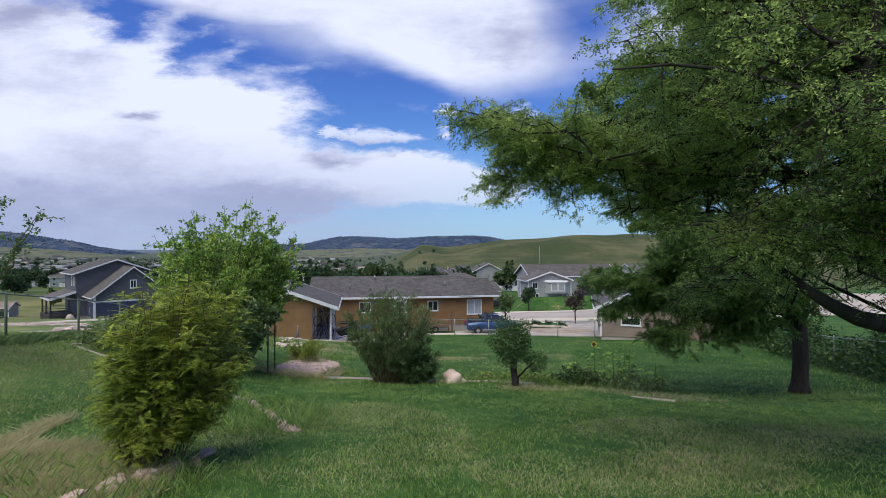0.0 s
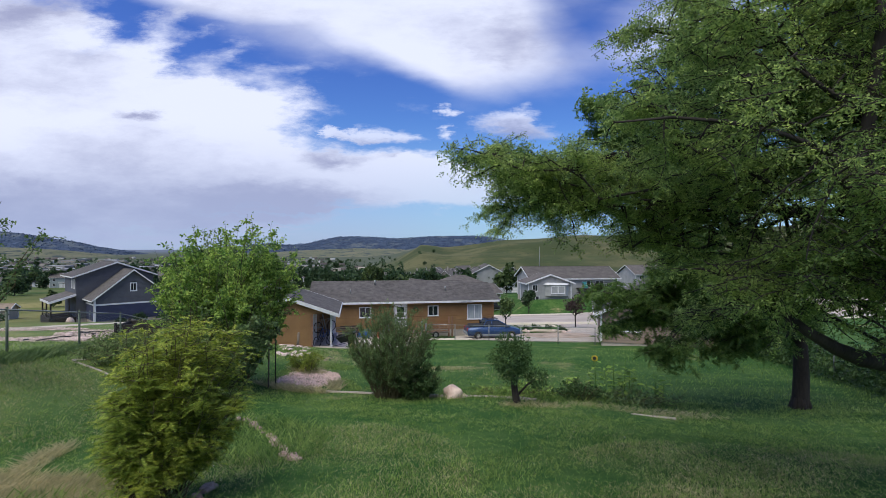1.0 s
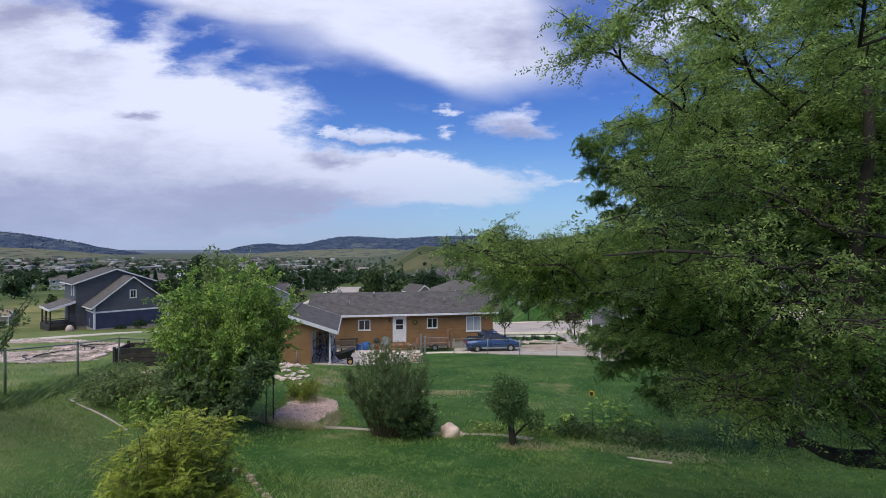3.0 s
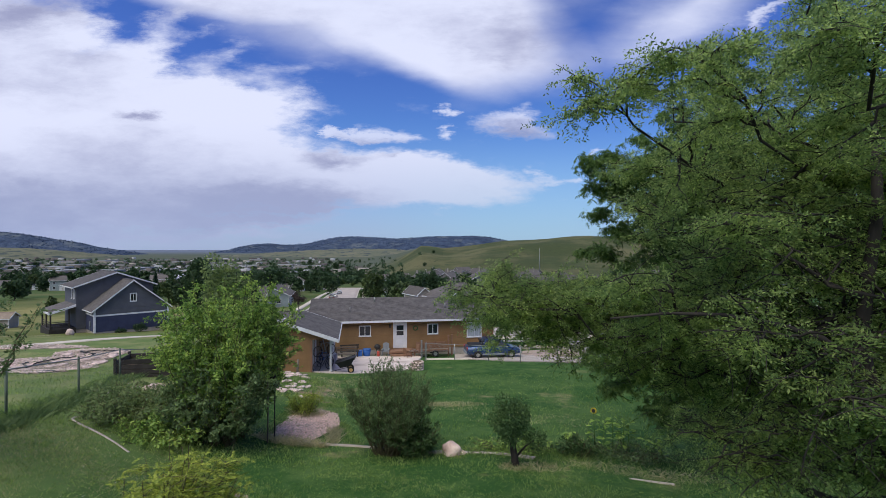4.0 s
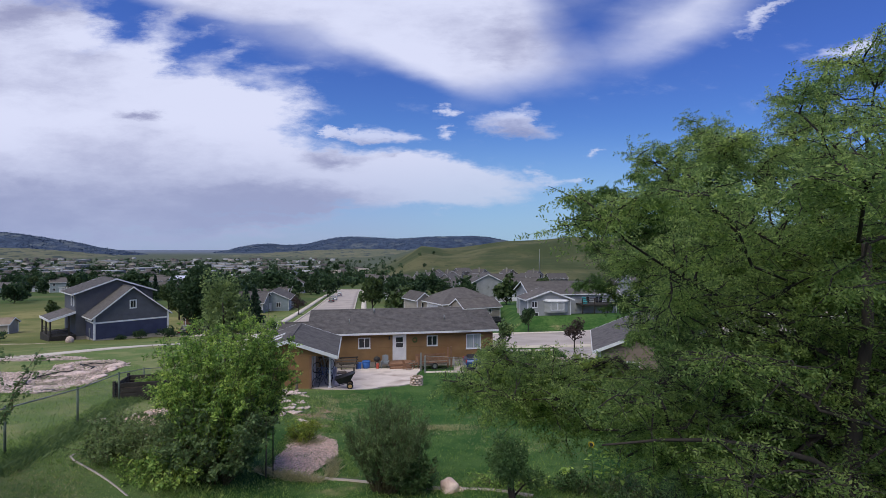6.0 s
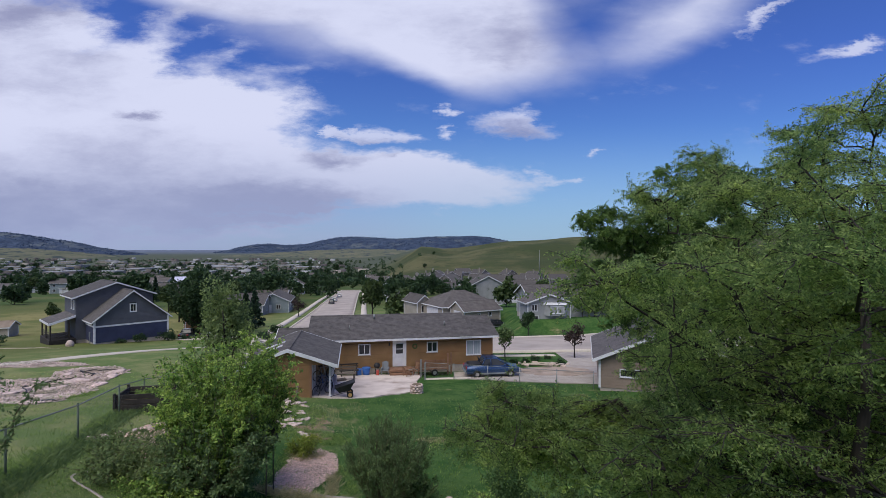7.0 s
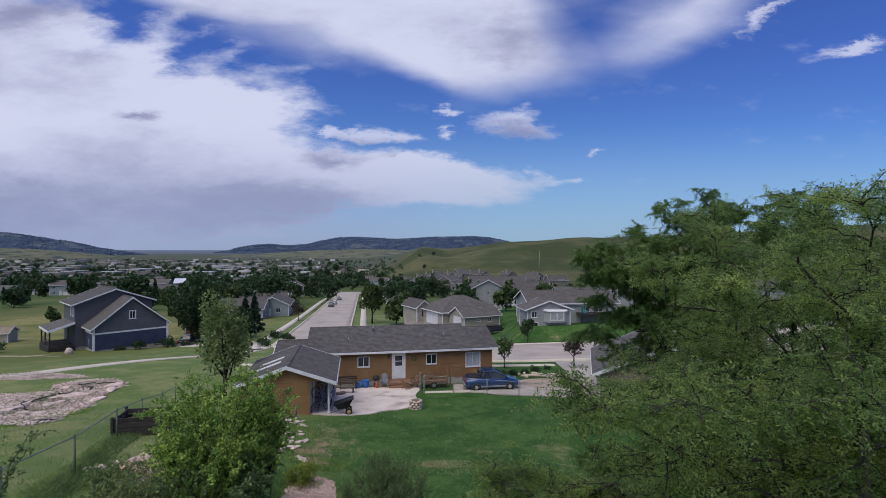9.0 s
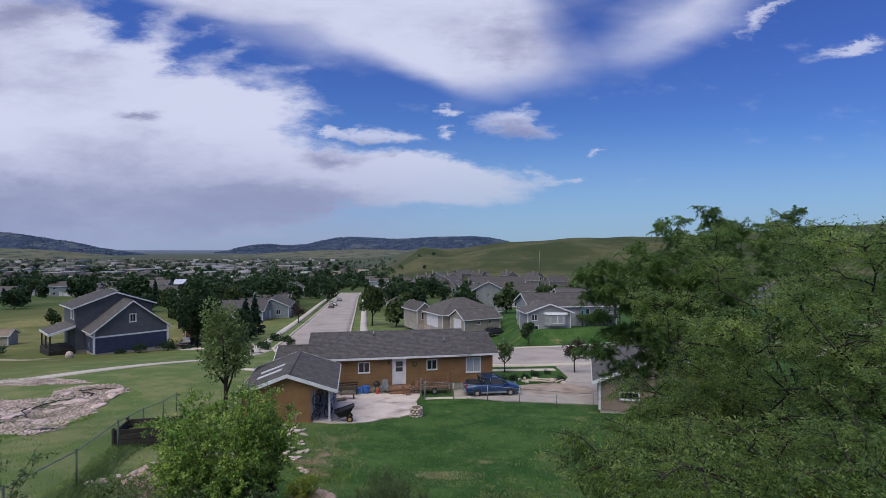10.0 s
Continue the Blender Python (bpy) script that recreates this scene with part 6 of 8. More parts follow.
for x, y, h, bl in ((4.38, 14.2, 1.12, True), (4.6, 14.0, 0.85, False), (4.95, 14.3, 1.05, False), (5.1, 13.9, 1.15, False), (5.35, 14.2, 0.95, False), (5.2, 14.5, 0.8, False), (5.95, 13.8, 0.8, False), (3.55, 13.6, 0.65, False), (6.05, 13.6, 0.6, False), (5.6, 13.6, 0.55, False)):
    sunflower(x, y, h, bl)
leafy_shrub("bed_plants", "low leafy plants growing along the flower bed", on(4.9, 13.4), 34, 0.32, 1.9, OVAL, M_WILLOW, 0.09, 12, 3, 0.45, category="plants")
leafy_shrub("bed_plants", "dark leafy plants growing along the flower bed", on(3.6, 13.3), 40, 0.55, 0.8, OVAL, M_DARKLEAF, 0.08, 14, 3, 0.6, category="plants")
leafy_shrub("bed_plants", "low green ground cover beside the small tree", on(1.9, 13.5), 60, 0.28, 1.5, OVAL, M_SHRUB, 0.08, 10, 2, 0.5, category="plants")


# ivy hedge over the wire fence
def hedge(name, label, line, h, w, n, mat, size):
    hd = thing(name, pose(0, 0, 0), label, "hedge")
    t = nr.uniform(0, 1, n)
    L = np.array(line, float)
    q, d = along(L, t)
    side_ = np.stack([-d[:, 1], d[:, 0]], 1)
    zz = nr.uniform(0, 1, n) ** 0.8
    off = nr.normal(0, w / 2.2, n) * (1.1 - 0.5 * zz)
    x, y = q[:, 0] + side_[:, 0] * off, q[:, 1] + side_[:, 1] * off
    hh = h * (0.75 + 0.35 * np.sin(t * 37) * np.sin(t * 13 + 1))
    z = land(x, y) + zz * hh
    scattered("foliage", *OVAL, np.stack([x, y, z], 1), turned(unit(nr.normal(0, 1, (n, 3)) + np.array([-0.6, -0.6, 0])), nr.normal(0, 1, n)), size * nr.uniform(0.6, 1.4, n), mat, hd)
    return hd


hedge("ivy_hedge", "dark ivy-grown hedge over a wire fence", [(13.2, 12.5), (14.6, 16.5), (16.4, 23.0), (18.0, 28.6)], 1.75, 0.9, 13000, M_DARKLEAF, 0.15)
hedge("ivy_hedge", "dark shrubs behind the wire fence", [(18.3, 29.5), (19.0, 33.0), (24.0, 36.0)], 2.4, 1.8, 7000, M_DARKLEAF, 0.22)


# ---- trees of the town ----
def town_tree(name, label, m, h, w, n, mat, trunk_h=0.22, conifer=False, group="town trees", clump=0.07):
    t = thing(name, m, label, "tree", group)
    bm = bmesh.new()
    tube(bm, [(0, 0, -0.5), (0.05, 0, h * trunk_h), (0, 0.05, h * 0.8)], 0.03 * h * 0.8, 0.006 * h, 7)
    if not conifer:
        for k in range(7):
            a = k * 2.4
            tube(bm, [(0, 0, h * (trunk_h + 0.05 * k)), (math.cos(a) * w * 0.22, math.sin(a) * w * 0.22, h * (trunk_h + 0.16 + 0.05 * k)), (math.cos(a) * w * 0.36, math.sin(a) * w * 0.36, h * (trunk_h + 0.3 + 0.05 * k))], 0.012 * h, 0.003 * h, 5)
    part("trunk", bm, M_BARK, t)
    if conifer:
        u = nr.uniform(0, 1, n) ** 0.7
        a = nr.uniform(0, 6.283, n)
        tier = 0.82 + 0.25 * np.sin(u * 46)
        r = (w / 2) * (u * 0.95 + 0.03) * tier * nr.uniform(0.55, 1.0, n)
        P = np.stack([np.cos(a) * r, np.sin(a) * r, h * (1 - u * 0.93)], 1)
        Dr = np.stack([np.cos(a), np.sin(a), np.full(n, -0.35)], 1)
    else:
        k = 26
        cc = unit(nr.normal(0, 1, (k, 3))) * nr.uniform(0.25, 0.80, (k, 1)) * np.array([w / 2, w / 2, h * (1 - trunk_h) / 2]) + np.array([0, 0, h * (1 + trunk_h) / 2])
        i = nr.integers(0, k, n)
        d = unit(nr.normal(0, 1, (n, 3)))
        rad = np.array([w, w, h * (1 - trunk_h)]) * (0.13 + 0.08 * nr.uniform(0, 1, (k, 1)))[i]
        P = cc[i] + d * nr.uniform(0.5, 1.0, (n, 1)) * rad
        Dr = d + nr.normal(0, 0.5, (n, 3))
    scattered("crown", CLUMP_V, CLUMP_F, P, turned(Dr, nr.uniform(-3, 3, n)), clump * h * nr.uniform(0.6, 1.4, n), mat, t)
    return t


def tree_at(x, y, **kw):
    return pose(x, y, land1(x, y), 0, 0, nr.uniform(0, 360))


town_tree("ash_tree", "slender light green tree beyond the garden", tree_at(-14.7, 33.4), 8.2, 4.1, 5600, M_ASH, 0.12, group="", clump=0.018)
t_near = town_tree("broadleaf_tree", "large dark green broadleaf tree beside the charcoal house", tree_at(-39.5, 79.5), 11.0, 9.0, 11000, M_FARLEAF, 0.10, clump=0.028)
t_dark = town_tree("broadleaf_tree", "dark green broadleaf tree among the town houses", tree_at(-58, 165), 12.0, 11.5, 1150, M_FARLEAF, 0.02, clump=0.078)
t_mid = town_tree("broadleaf_tree", "rounded green street tree on the verge", tree_at(-16.0, 112), 9.8, 6.4, 3200, M_FARLEAF2, 0.22, clump=0.045)
t_tall = town_tree("poplar_tree", "tall dark poplar rising above the roofs", tree_at(-75, 150), 14, 9.0, 1100, M_FARLEAF, 0.03, clump=0.07)
t_con = town_tree("spruce_tree", "dark blue-green spruce beside a house", tree_at(-36, 90), 7.5, 4.2, 800, M_CONIFER, 0.1, True)
t_small = town_tree("small_tree", "small green garden tree", tree_at(-10.2, 108), 7.0, 6.6, 620, M_FARLEAF2, 0.06, clump=0.105)
t_bush = town_tree("garden_shrub", "low rounded dark green shrub by the house", tree_at(-43.4, 70.6), 1.5, 2.2, 700, M_FARLEAF, 0.02, group="", clump=0.09)
t_plum = town_tree("plum_tree", "small purple-leaved tree beside the street", tree_at(13.2, 49.0), 3.6, 2.5, 900, M_PURPLE, 0.3, group="", clump=0.042)
town_tree("young_tree", "small reddish-green tree at the house corner", tree_at(6.3, 49.5), 3.4, 2.1, 1300, M_WILLOW, 0.2, group="", clump=0.05)
town_tree("young_tree", "small dark green tree on the front lawn", tree_at(11.9, 68.5), 3.9, 2.6, 1300, M_FARLEAF, 0.25, group="", clump=0.05)


def plant(model, x, y, s):
    o = copy_thing(model, Matrix.Identity(4))
    o.matrix_basis = pose(x, y, land1(x, y) - 0.2, 0, 0, nr.uniform(0, 360)) @ Matrix.Diagonal((s * nr.uniform(0.85, 1.15), s * nr.uniform(0.85, 1.15), s * nr.uniform(0.85, 1.15), 1))
    return o


for x, y, mdl, s in ((-44, 92, t_near, 0.8), (-36.0, 87, t_near, 0.62), (-37, 97, t_con, 0.95), (-35.5, 121, t_plum, 1.5), (-46, 150, t_small, 0.8),
                     (6, 128, t_dark, 0.72), (14.5, 112, t_small, 1.05), (-5, 128, t_con, 0.9), (9.5, 150, t_dark, 0.7), (24, 118, t_mid, 0.6),
                     (-68, 190, t_tall, 0.75), (-74, 196, t_tall, 0.7), (-82, 176, t_dark, 0.95), (-62, 205, t_tall, 0.65), (-55, 178, t_dark, 0.8), (-48, 205, t_dark, 0.9),
                     (-104, 178, t_con, 1.1), (-60, 140, t_mid, 0.9), (-95, 120, t_small, 0.7), (-60, 112, t_mid, 0.8)):
    plant(mdl, x, y, s)
rt = random.Random(4)
for i in range(330):
    y = 190 + 520 * rt.random() ** 1.3
    x = rt.uniform(-0.95, 0.06 if y < 380 else -0.1) * y
    if abs(x - road_x(min(y, 300))) < 14 and y < 300:
        continue
    if x < -0.62 * y and y < 300:
        continue
    if -172 < x < -128 and 240 < y < 270:
        continue
    plant(rt.choice((t_dark, t_dark, t_tall, t_dark, t_small, t_con, t_small)), x, y, rt.uniform(0.45, 0.8))
for i in range(190):        # the belt of big trees behind the first houses
    y = rt.uniform(128, 300)
    x = rt.uniform(-0.9, -0.04) * y
    if (x < -0.42 * y and i % 2) or -31 < x - road_x(y) < 14 and y < 225 or abs(x - road_x(y)) < 14 or (x < -0.62 * y and y < 165) or (-175 < x < -118 and 236 < y < 275):
        continue
    plant(rt.choice((t_dark, t_dark, t_dark, t_tall, t_mid, t_con)), x, y, rt.uniform(0.55, 0.95))
for i in range(40):
    y = rt.uniform(120, 330)
    plant(rt.choice((t_dark, t_mid, t_small, t_con)), rt.uniform(0.05, 0.32) * y, y, rt.uniform(0.4, 0.7))
for i in range(170):
    y = 330 + 620 * rt.random()
    plant(rt.choice((t_dark, t_small, t_dark)), rt.uniform(-0.93, -0.14) * y, y, rt.uniform(0.5, 0.85))
for i in range(40):        # scattered clumps on the plain and the slope
    y = rt.uniform(700, 1500)
    plant(rt.choice((t_dark, t_small)), rt.uniform(-0.9, -0.16) * y, y, rt.uniform(0.8, 1.4))
for x, y in ((-15, 800), (-24, 640)):
    plant(t_dark, x, y, 0.5)
for x, y, s in ((-62, 68, 1.6), (-27, 74, 1.1), (-41.0, 73.2, 1.3), (-45.6, 69.6, 0.7), (-39.3, 75.3, 0.8), (-25.6, 71.5, 0.9), (-24.0, 78, 0.9), (-29, 79, 0.8), (-26.8, 84.5, 1.2), (-29.5, 87, 1.4)):
    plant(t_bush, x, y, s)


for x, y, s in ((6.6, 45.2, 0.55), (7.8, 46.4, 0.45), (9.0, 47.6, 0.6), (10.4, 48.6, 0.5), (5.4, 44.6, 0.6), (10.9, 45.4, 0.45)):
    plant(t_bush, x, y, s)


# far woods on the valley floor
fw_n, fw_k = 1700, 22
fy = 380 + 1450 * nr.uniform(0, 1, fw_n) ** 1.7
fx = nr.uniform(-0.98, -0.13, fw_n) * fy + nr.normal(0, 25, fw_n)
fs = nr.uniform(3.0, 7.5, fw_n) 
ctr = np.stack([fx, fy, land(fx, fy) + fs * 0.55], 1)
off = unit(nr.normal(0, 1, (fw_n, fw_k, 3))) * nr.uniform(0.5, 1.0, (fw_n, fw_k, 1)) * (fs[:, None, None] * np.array([0.75, 0.75, 0.6]))
fp = (ctr[:, None, :] + off).reshape(-1, 3)
far_woods = scattered("far_woods", CLUMP_V, CLUMP_F, fp, turned(unit(nr.normal(0, 1, (len(fp), 3))), nr.uniform(-3, 3, len(fp))), np.repeat(fs, fw_k) * 0.42, M_FARLEAF)
for ridge, count in ((bpy.data.objects["backdrop_mesa"], 5200), (bpy.data.objects["backdrop_hill"], 4200)):
    rv = np.empty(len(ridge.data.vertices) * 3, np.float32)
    ridge.data.vertices.foreach_get("co", rv)
    rv = rv.reshape(24, 420, 3)[3:13].reshape(-1, 3)
    pick = rv[nr.integers(0, len(rv), count)] + nr.normal(0, 1, (count, 3)) * np.array([9.0, 9.0, 1.5])
    ridge_woods = scattered("ridge_woods", CLUMP_V, CLUMP_F, pick, turned(unit(nr.normal(0, 1, (count, 3))), nr.uniform(-3, 3, count)), nr.uniform(4, 8.5, count), M_RIDGE_HAZE)
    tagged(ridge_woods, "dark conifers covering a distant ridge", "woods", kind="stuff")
tagged(far_woods, "dark tree groups scattered over the valley town", "woods", kind="stuff")


# ---- grass ----
def blades(name, label, n, where, hgt, wid, mat, lean=0.35):
    """Single blades, standing on the ground."""
    x, y = where
    n = len(x)
    a = nr.uniform(0, 6.283, n)
    h = hgt * nr.uniform(0.5, 1.35, n)
    lx, ly = np.cos(a), np.sin(a)
    tip = nr.normal(0, lean, (n, 2)) * h[:, None]
    z = land(x, y) - 0.01
    w = wid * nr.uniform(0.7, 1.3, n)
    v = np.empty((n, 4, 3))
    v[:, 0] = np.stack([x - lx * w, y - ly * w, z], 1)
    v[:, 1] = np.stack([x + lx * w, y + ly * w, z], 1)
    v[:, 2] = np.stack([x + tip[:, 0] * 0.55 + lx * w * 0.6, y + tip[:, 1] * 0.55 + ly * w * 0.6, z + h * 0.65], 1)
    v[:, 3] = np.stack([x + tip[:, 0], y + tip[:, 1], z + h], 1)
    f = np.arange(n * 4).reshape(n, 4)
    ob = link_mesh(name, mesh_arrays(name, v.reshape(-1, 3), f), mat)
    tagged(ob, label, "grass", kind="stuff")
    return ob


def wedge(n, y0, y1, power=1.0, wide=1.0):
    y = y0 + (y1 - y0) * nr.uniform(0, 1, n) ** power
    x = nr.uniform(-1, 1, n) * (0.97 * y + 0.6) * wide
    return x, y


def patchy(xy, scale, cut):
    x, y = xy
    p = np.sin(x * scale + 2.1 * np.sin(y * scale * 0.7)) * np.cos(y * scale * 1.3 + 1.7 * np.sin(x * scale * 0.6)) + nr.normal(0, 0.35, len(x))
    keep = p > cut
    return x[keep], y[keep]


blades("lawn_grass", "short mown green lawn grass", 0, wedge(140000, 2.6, 15.0, 1.15), 0.038, 0.0042, M_BLADE)
blades("lawn_grass", "short mown green lawn grass farther down", 0, wedge(45000, 12.0, 30.0, 1.2, 0.9), 0.075, 0.010, M_BLADE)
blades("dry_grass", "dry straw-coloured grass in the lawn", 0, patchy(wedge(46000, 2.6, 16.0, 1.2), 0.9, 0.35), 0.034, 0.0034, M_DRYBLADE)


def tufts(n, y0, y1, per, spread):
    cx, cy = wedge(n, y0, y1, 1.2)
    return np.repeat(cx, per) + nr.normal(0, spread, n * per), np.repeat(cy, per) + nr.normal(0, spread, n * per)


blades("lawn_tufts", "denser green tufts in the mown lawn", 0, tufts(9000, 2.6, 14.0, 8, 0.035), 0.065, 0.0042, M_BLADE, 0.6)
blades("straw_litter", "loose pale clippings lying in the lawn", 0, tufts(700, 2.8, 15.0, 3, 0.03), 0.03, 0.004, M_DRYBLADE, 2.2)


def patch(n, cx, cy, rx, ry, turn=0.0):
    a, r = nr.uniform(0, 6.283, n), np.sqrt(nr.uniform(0, 1, n))
    u, v = np.cos(a) * r * rx, np.sin(a) * r * ry
    c, s = math.cos(radians(turn)), math.sin(radians(turn))
    return cx + c * u - s * v, cy + s * u + c * v


def join(*xy):
    return np.concatenate([p[0] for p in xy]), np.concatenate([p[1] for p in xy])


blades("tall_dry_grass", "tall straw-coloured dry grass round the shrub", 0, join(patch(9000, -3.7, 4.9, 0.9, 0.6), patch(7000, -4.4, 5.4, 0.9, 0.55), patch(4000, -3.2, 4.5, 0.6, 0.45), patch(1300, -5.2, 6.2, 0.14, 0.9, 10)), 0.11, 0.0024, M_DRYBLADE, 0.8)
blades("tall_grass", "tall green grass and weeds round the shrub", 0, join(patch(2600, -3.6, 4.6, 1.3, 0.9), patch(2200, -3.0, 8.2, 1.0, 1.6, 25), patch(2400, -11.6, 14.5, 0.45, 5.0, 17), patch(2400, -13.6, 21.0, 0.5, 5.0, 17), patch(2600, -7.0, 12.2, 2.4, 0.7, -30), patch(1400, 2.2, 13.2, 2.6, 0.6)), 0.17, 0.0035, M_BLADE, 0.45)
blades("clover_flowers", "scattered small pale flowers in the grass", 0, join(patch(90, -11.2, 18.2, 1.2, 1.6), patch(120, -6.5, 8.5, 3.5, 3.0), wedge(160, 4.0, 20.0)), 0.03, 0.009, M_PINKFLOWER, 0.9)
blades("dry_patch_grass", "dry yellowed grass where the lawn is worn", 0, join(patch(600, -5.8, 24.2, 0.8, 2.8, 12), patch(450, -3.6, 21.9, 2.2, 0.9, -28), patch(1700, 0.4, 20.6, 1.5, 0.5, -3), patch(700, 0.4, 20.2, 3.0, 0.9, -3), patch(600, 3.0, 18.0, 2.4, 1.2), patch(250, -4.6, 26.5, 0.6, 1.8, 10)), 0.06, 0.010, M_DRYBLADE, 0.7)
blades("dry_lawn_grass", "short dry yellowed grass in the upper lawn", 0, join(patch(14000, -5.6, 6.2, 3.4, 2.4, -20), patch(9000, -8.6, 10.4, 4.0, 2.6, -20), patch(9000, -1.2, 7.0, 1.6, 2.6, 10), patch(12000, 4.6, 7.0, 2.8, 1.5), patch(9000, 2.0, 5.2, 1.8, 0.8), patch(6000, -9.0, 9.5, 3.0, 2.0)), 0.042, 0.0036, M_DRYBLADE, 0.6)
blades("bed_edge_grass", "ragged grass creeping over the gravel", 0, join(patch(900, -3.0, 15.6, 0.25, 1.5, 20), patch(900, -5.35, 16.6, 0.25, 2.0, 4), patch(500, -4.2, 14.3, 1.2, 0.2, -8), patch(1200, -9.5, 17.5, 2.2, 2.0), patch(5000, -21.6, 27.0, 0.9, 5.0, 12), patch(4000, -25.0, 23.3, 4.5, 0.8, -8), patch(5000, -27.5, 32.0, 6.5, 8.0)), 0.09, 0.010, M_BLADE, 0.6)
blades("edge_weeds", "yellowing weeds along the gravel edge", 0, join(patch(900, -4.3, 13.95, 1.1, 0.25, -8), patch(500, -3.3, 15.0, 0.2, 1.0, 10), patch(700, -4.9, 17.8, 0.6, 0.8)), 0.18, 0.006, M_DRYBLADE, 0.7)
blades("fence_weeds", "dark green weeds growing along the wire fence", 0, join(patch(2600, -10.9, 14.0, 0.5, 4.2, 17), patch(1900, -12.9, 20.0, 0.5, 4.6, 17), patch(1500, -9.3, 17.0, 0.9, 1.8, 17)), 0.20, 0.008, M_WILLOW, 0.7)
blades("weed_tufts", "rough green weeds between the flagstones", 0, join(patch(2600, -7.0, 23.0, 1.6, 3.2, 10), patch(1500, -5.0, 20.2, 1.3, 1.0)), 0.14, 0.009, M_BLADE, 0.6)
blades("bed_straw", "dry stalks and straw in the flower bed", 0, join(patch(700, 4.9, 12.0, 1.9, 0.5, -14), patch(500, 2.2, 11.9, 0.9, 0.35)), 0.10, 0.006, M_DRYBLADE, 0.9)

# ---- beds, stones and edging ----
re_ = random.Random(21)


def ragged(poly):
    """The outline with uneven, wandering edges."""
    out = []
    for (x0, y0), (x1, y1) in zip(poly, poly[1:] + poly[:1]):
        ln = math.hypot(x1 - x0, y1 - y0)
        k = max(2, int(ln / 0.45))
        for j in range(k):
            t = j / k
            w = min(0.5, 0.09 * ln)
            out.append((x0 + (x1 - x0) * t + re_.uniform(-w, w), y0 + (y1 - y0) * t + re_.uniform(-w, w)))
    return out


RUBBLE = [(-19.6, 23.6), (-20.3, 26.4), (-21.6, 28.6), (-22.4, 30.8), (-23.9, 35.0), (-24.6, 38.9), (-27.2, 40.9), (-29.4, 40.2), (-30.0, 38.0), (-28.8, 36.2), (-31.2, 35.4), (-34.5, 36.6), (-37.0, 33.0), (-33.5, 29.0), (-27.5, 25.6), (-23.0, 24.2)]
RUBBLE_B = [(-40.0, 42.4), (-36.0, 43.6), (-31.0, 42.6), (-29.6, 41.3), (-32.5, 40.6), (-35.5, 40.2), (-39.0, 40.0)]
for nm, outline, lab in (
        ("bare_soil", [(-6.3, 20.8), (-5.4, 19.8), (-4.5, 20.3), (-4.7, 21.6), (-5.2, 22.4), (-5.4, 23.8), (-6.2, 23.6)], "patch of bare reddish soil by the path"),
        ("stony_ground", RUBBLE_B, "narrow band of pink broken stone"),
        ("gravel_bed", [(-4.9, 14.2), (-5.2, 15.5), (-5.2, 17.6), (-4.6, 18.7), (-3.9, 18.3), (-3.45, 16.6), (-3.65, 15.2), (-3.8, 14.1)], "bed of pinkish gravel in the garden"),
        ("gravel_bed", [(-11.0, 18.6), (-10.9, 16.9), (-10.3, 15.4), (-9.2, 14.5), (-7.9, 14.2), (-7.4, 15.2), (-8.3, 16.4), (-9.2, 16.9), (-9.8, 18.0), (-10.2, 19.0)], "bed of pinkish gravel behind the shrub"),
        ("stony_ground", RUBBLE, "wide patch of pink broken stone")):
    tagged(draped(nm, ragged(outline), 0.018, {"stony_ground": M_RUBBLEBED, "bare_soil": M_REDSOIL}.get(nm, M_GRAVEL), thick=0.08, step=0.5), lab, "ground", kind="structure")
tagged(draped("gravel_strip", ragged([(5.8, 41.9), (7.4, 43.2), (10.4, 43.6), (12.4, 42.6), (12.6, 39.9), (10.2, 38.9), (7.6, 39.5)]), 0.062, M_TANGRAVEL, thick=0.12, step=0.5), "tan gravel and dirt on the drive", "ground", kind="structure")
rk = random.Random(8)


def inside(px, py, poly):
    hit = False
    for (x0, y0), (x1, y1) in zip(poly, poly[1:] + poly[:1]):
        if (y0 > py) != (y1 > py) and px < x0 + (x1 - x0) * (py - y0) / (y1 - y0):
            hit = not hit
    return hit


def pebbles(name, label, poly, n, s0, s1, mat):
    """Loose stones strewn over an outline."""
    base_v = np.array([(1, 0, 0), (0, 1, 0), (-1, 0, 0), (0, -1, 0), (0, 0, 0.8), (0, 0, -0.8)], float)
    base_f = np.array([(0, 1, 4), (1, 2, 4), (2, 3, 4), (3, 0, 4), (1, 0, 5), (2, 1, 5), (3, 2, 5), (0, 3, 5)])
    xs, ys = [p[0] for p in poly], [p[1] for p in poly]
    pos = []
    while len(pos) < n:
        x, y = rk.uniform(min(xs), max(xs)), rk.uniform(min(ys), max(ys))
        if inside(x, y, poly):
            pos.append((x, y, land1(x, y) + 0.045))
    d = unit(nr.normal(0, 1, (n, 3)))
    ob = scattered(name, base_v * np.array([1, 0.8, 0.55]), base_f, pos, turned(d * np.array([1, 1, 0.25]), nr.normal(0, 0.4, n)), nr.uniform(s0, s1, n) ** 1.0, mat)
    return tagged(ob, label, "stones", kind="stuff")


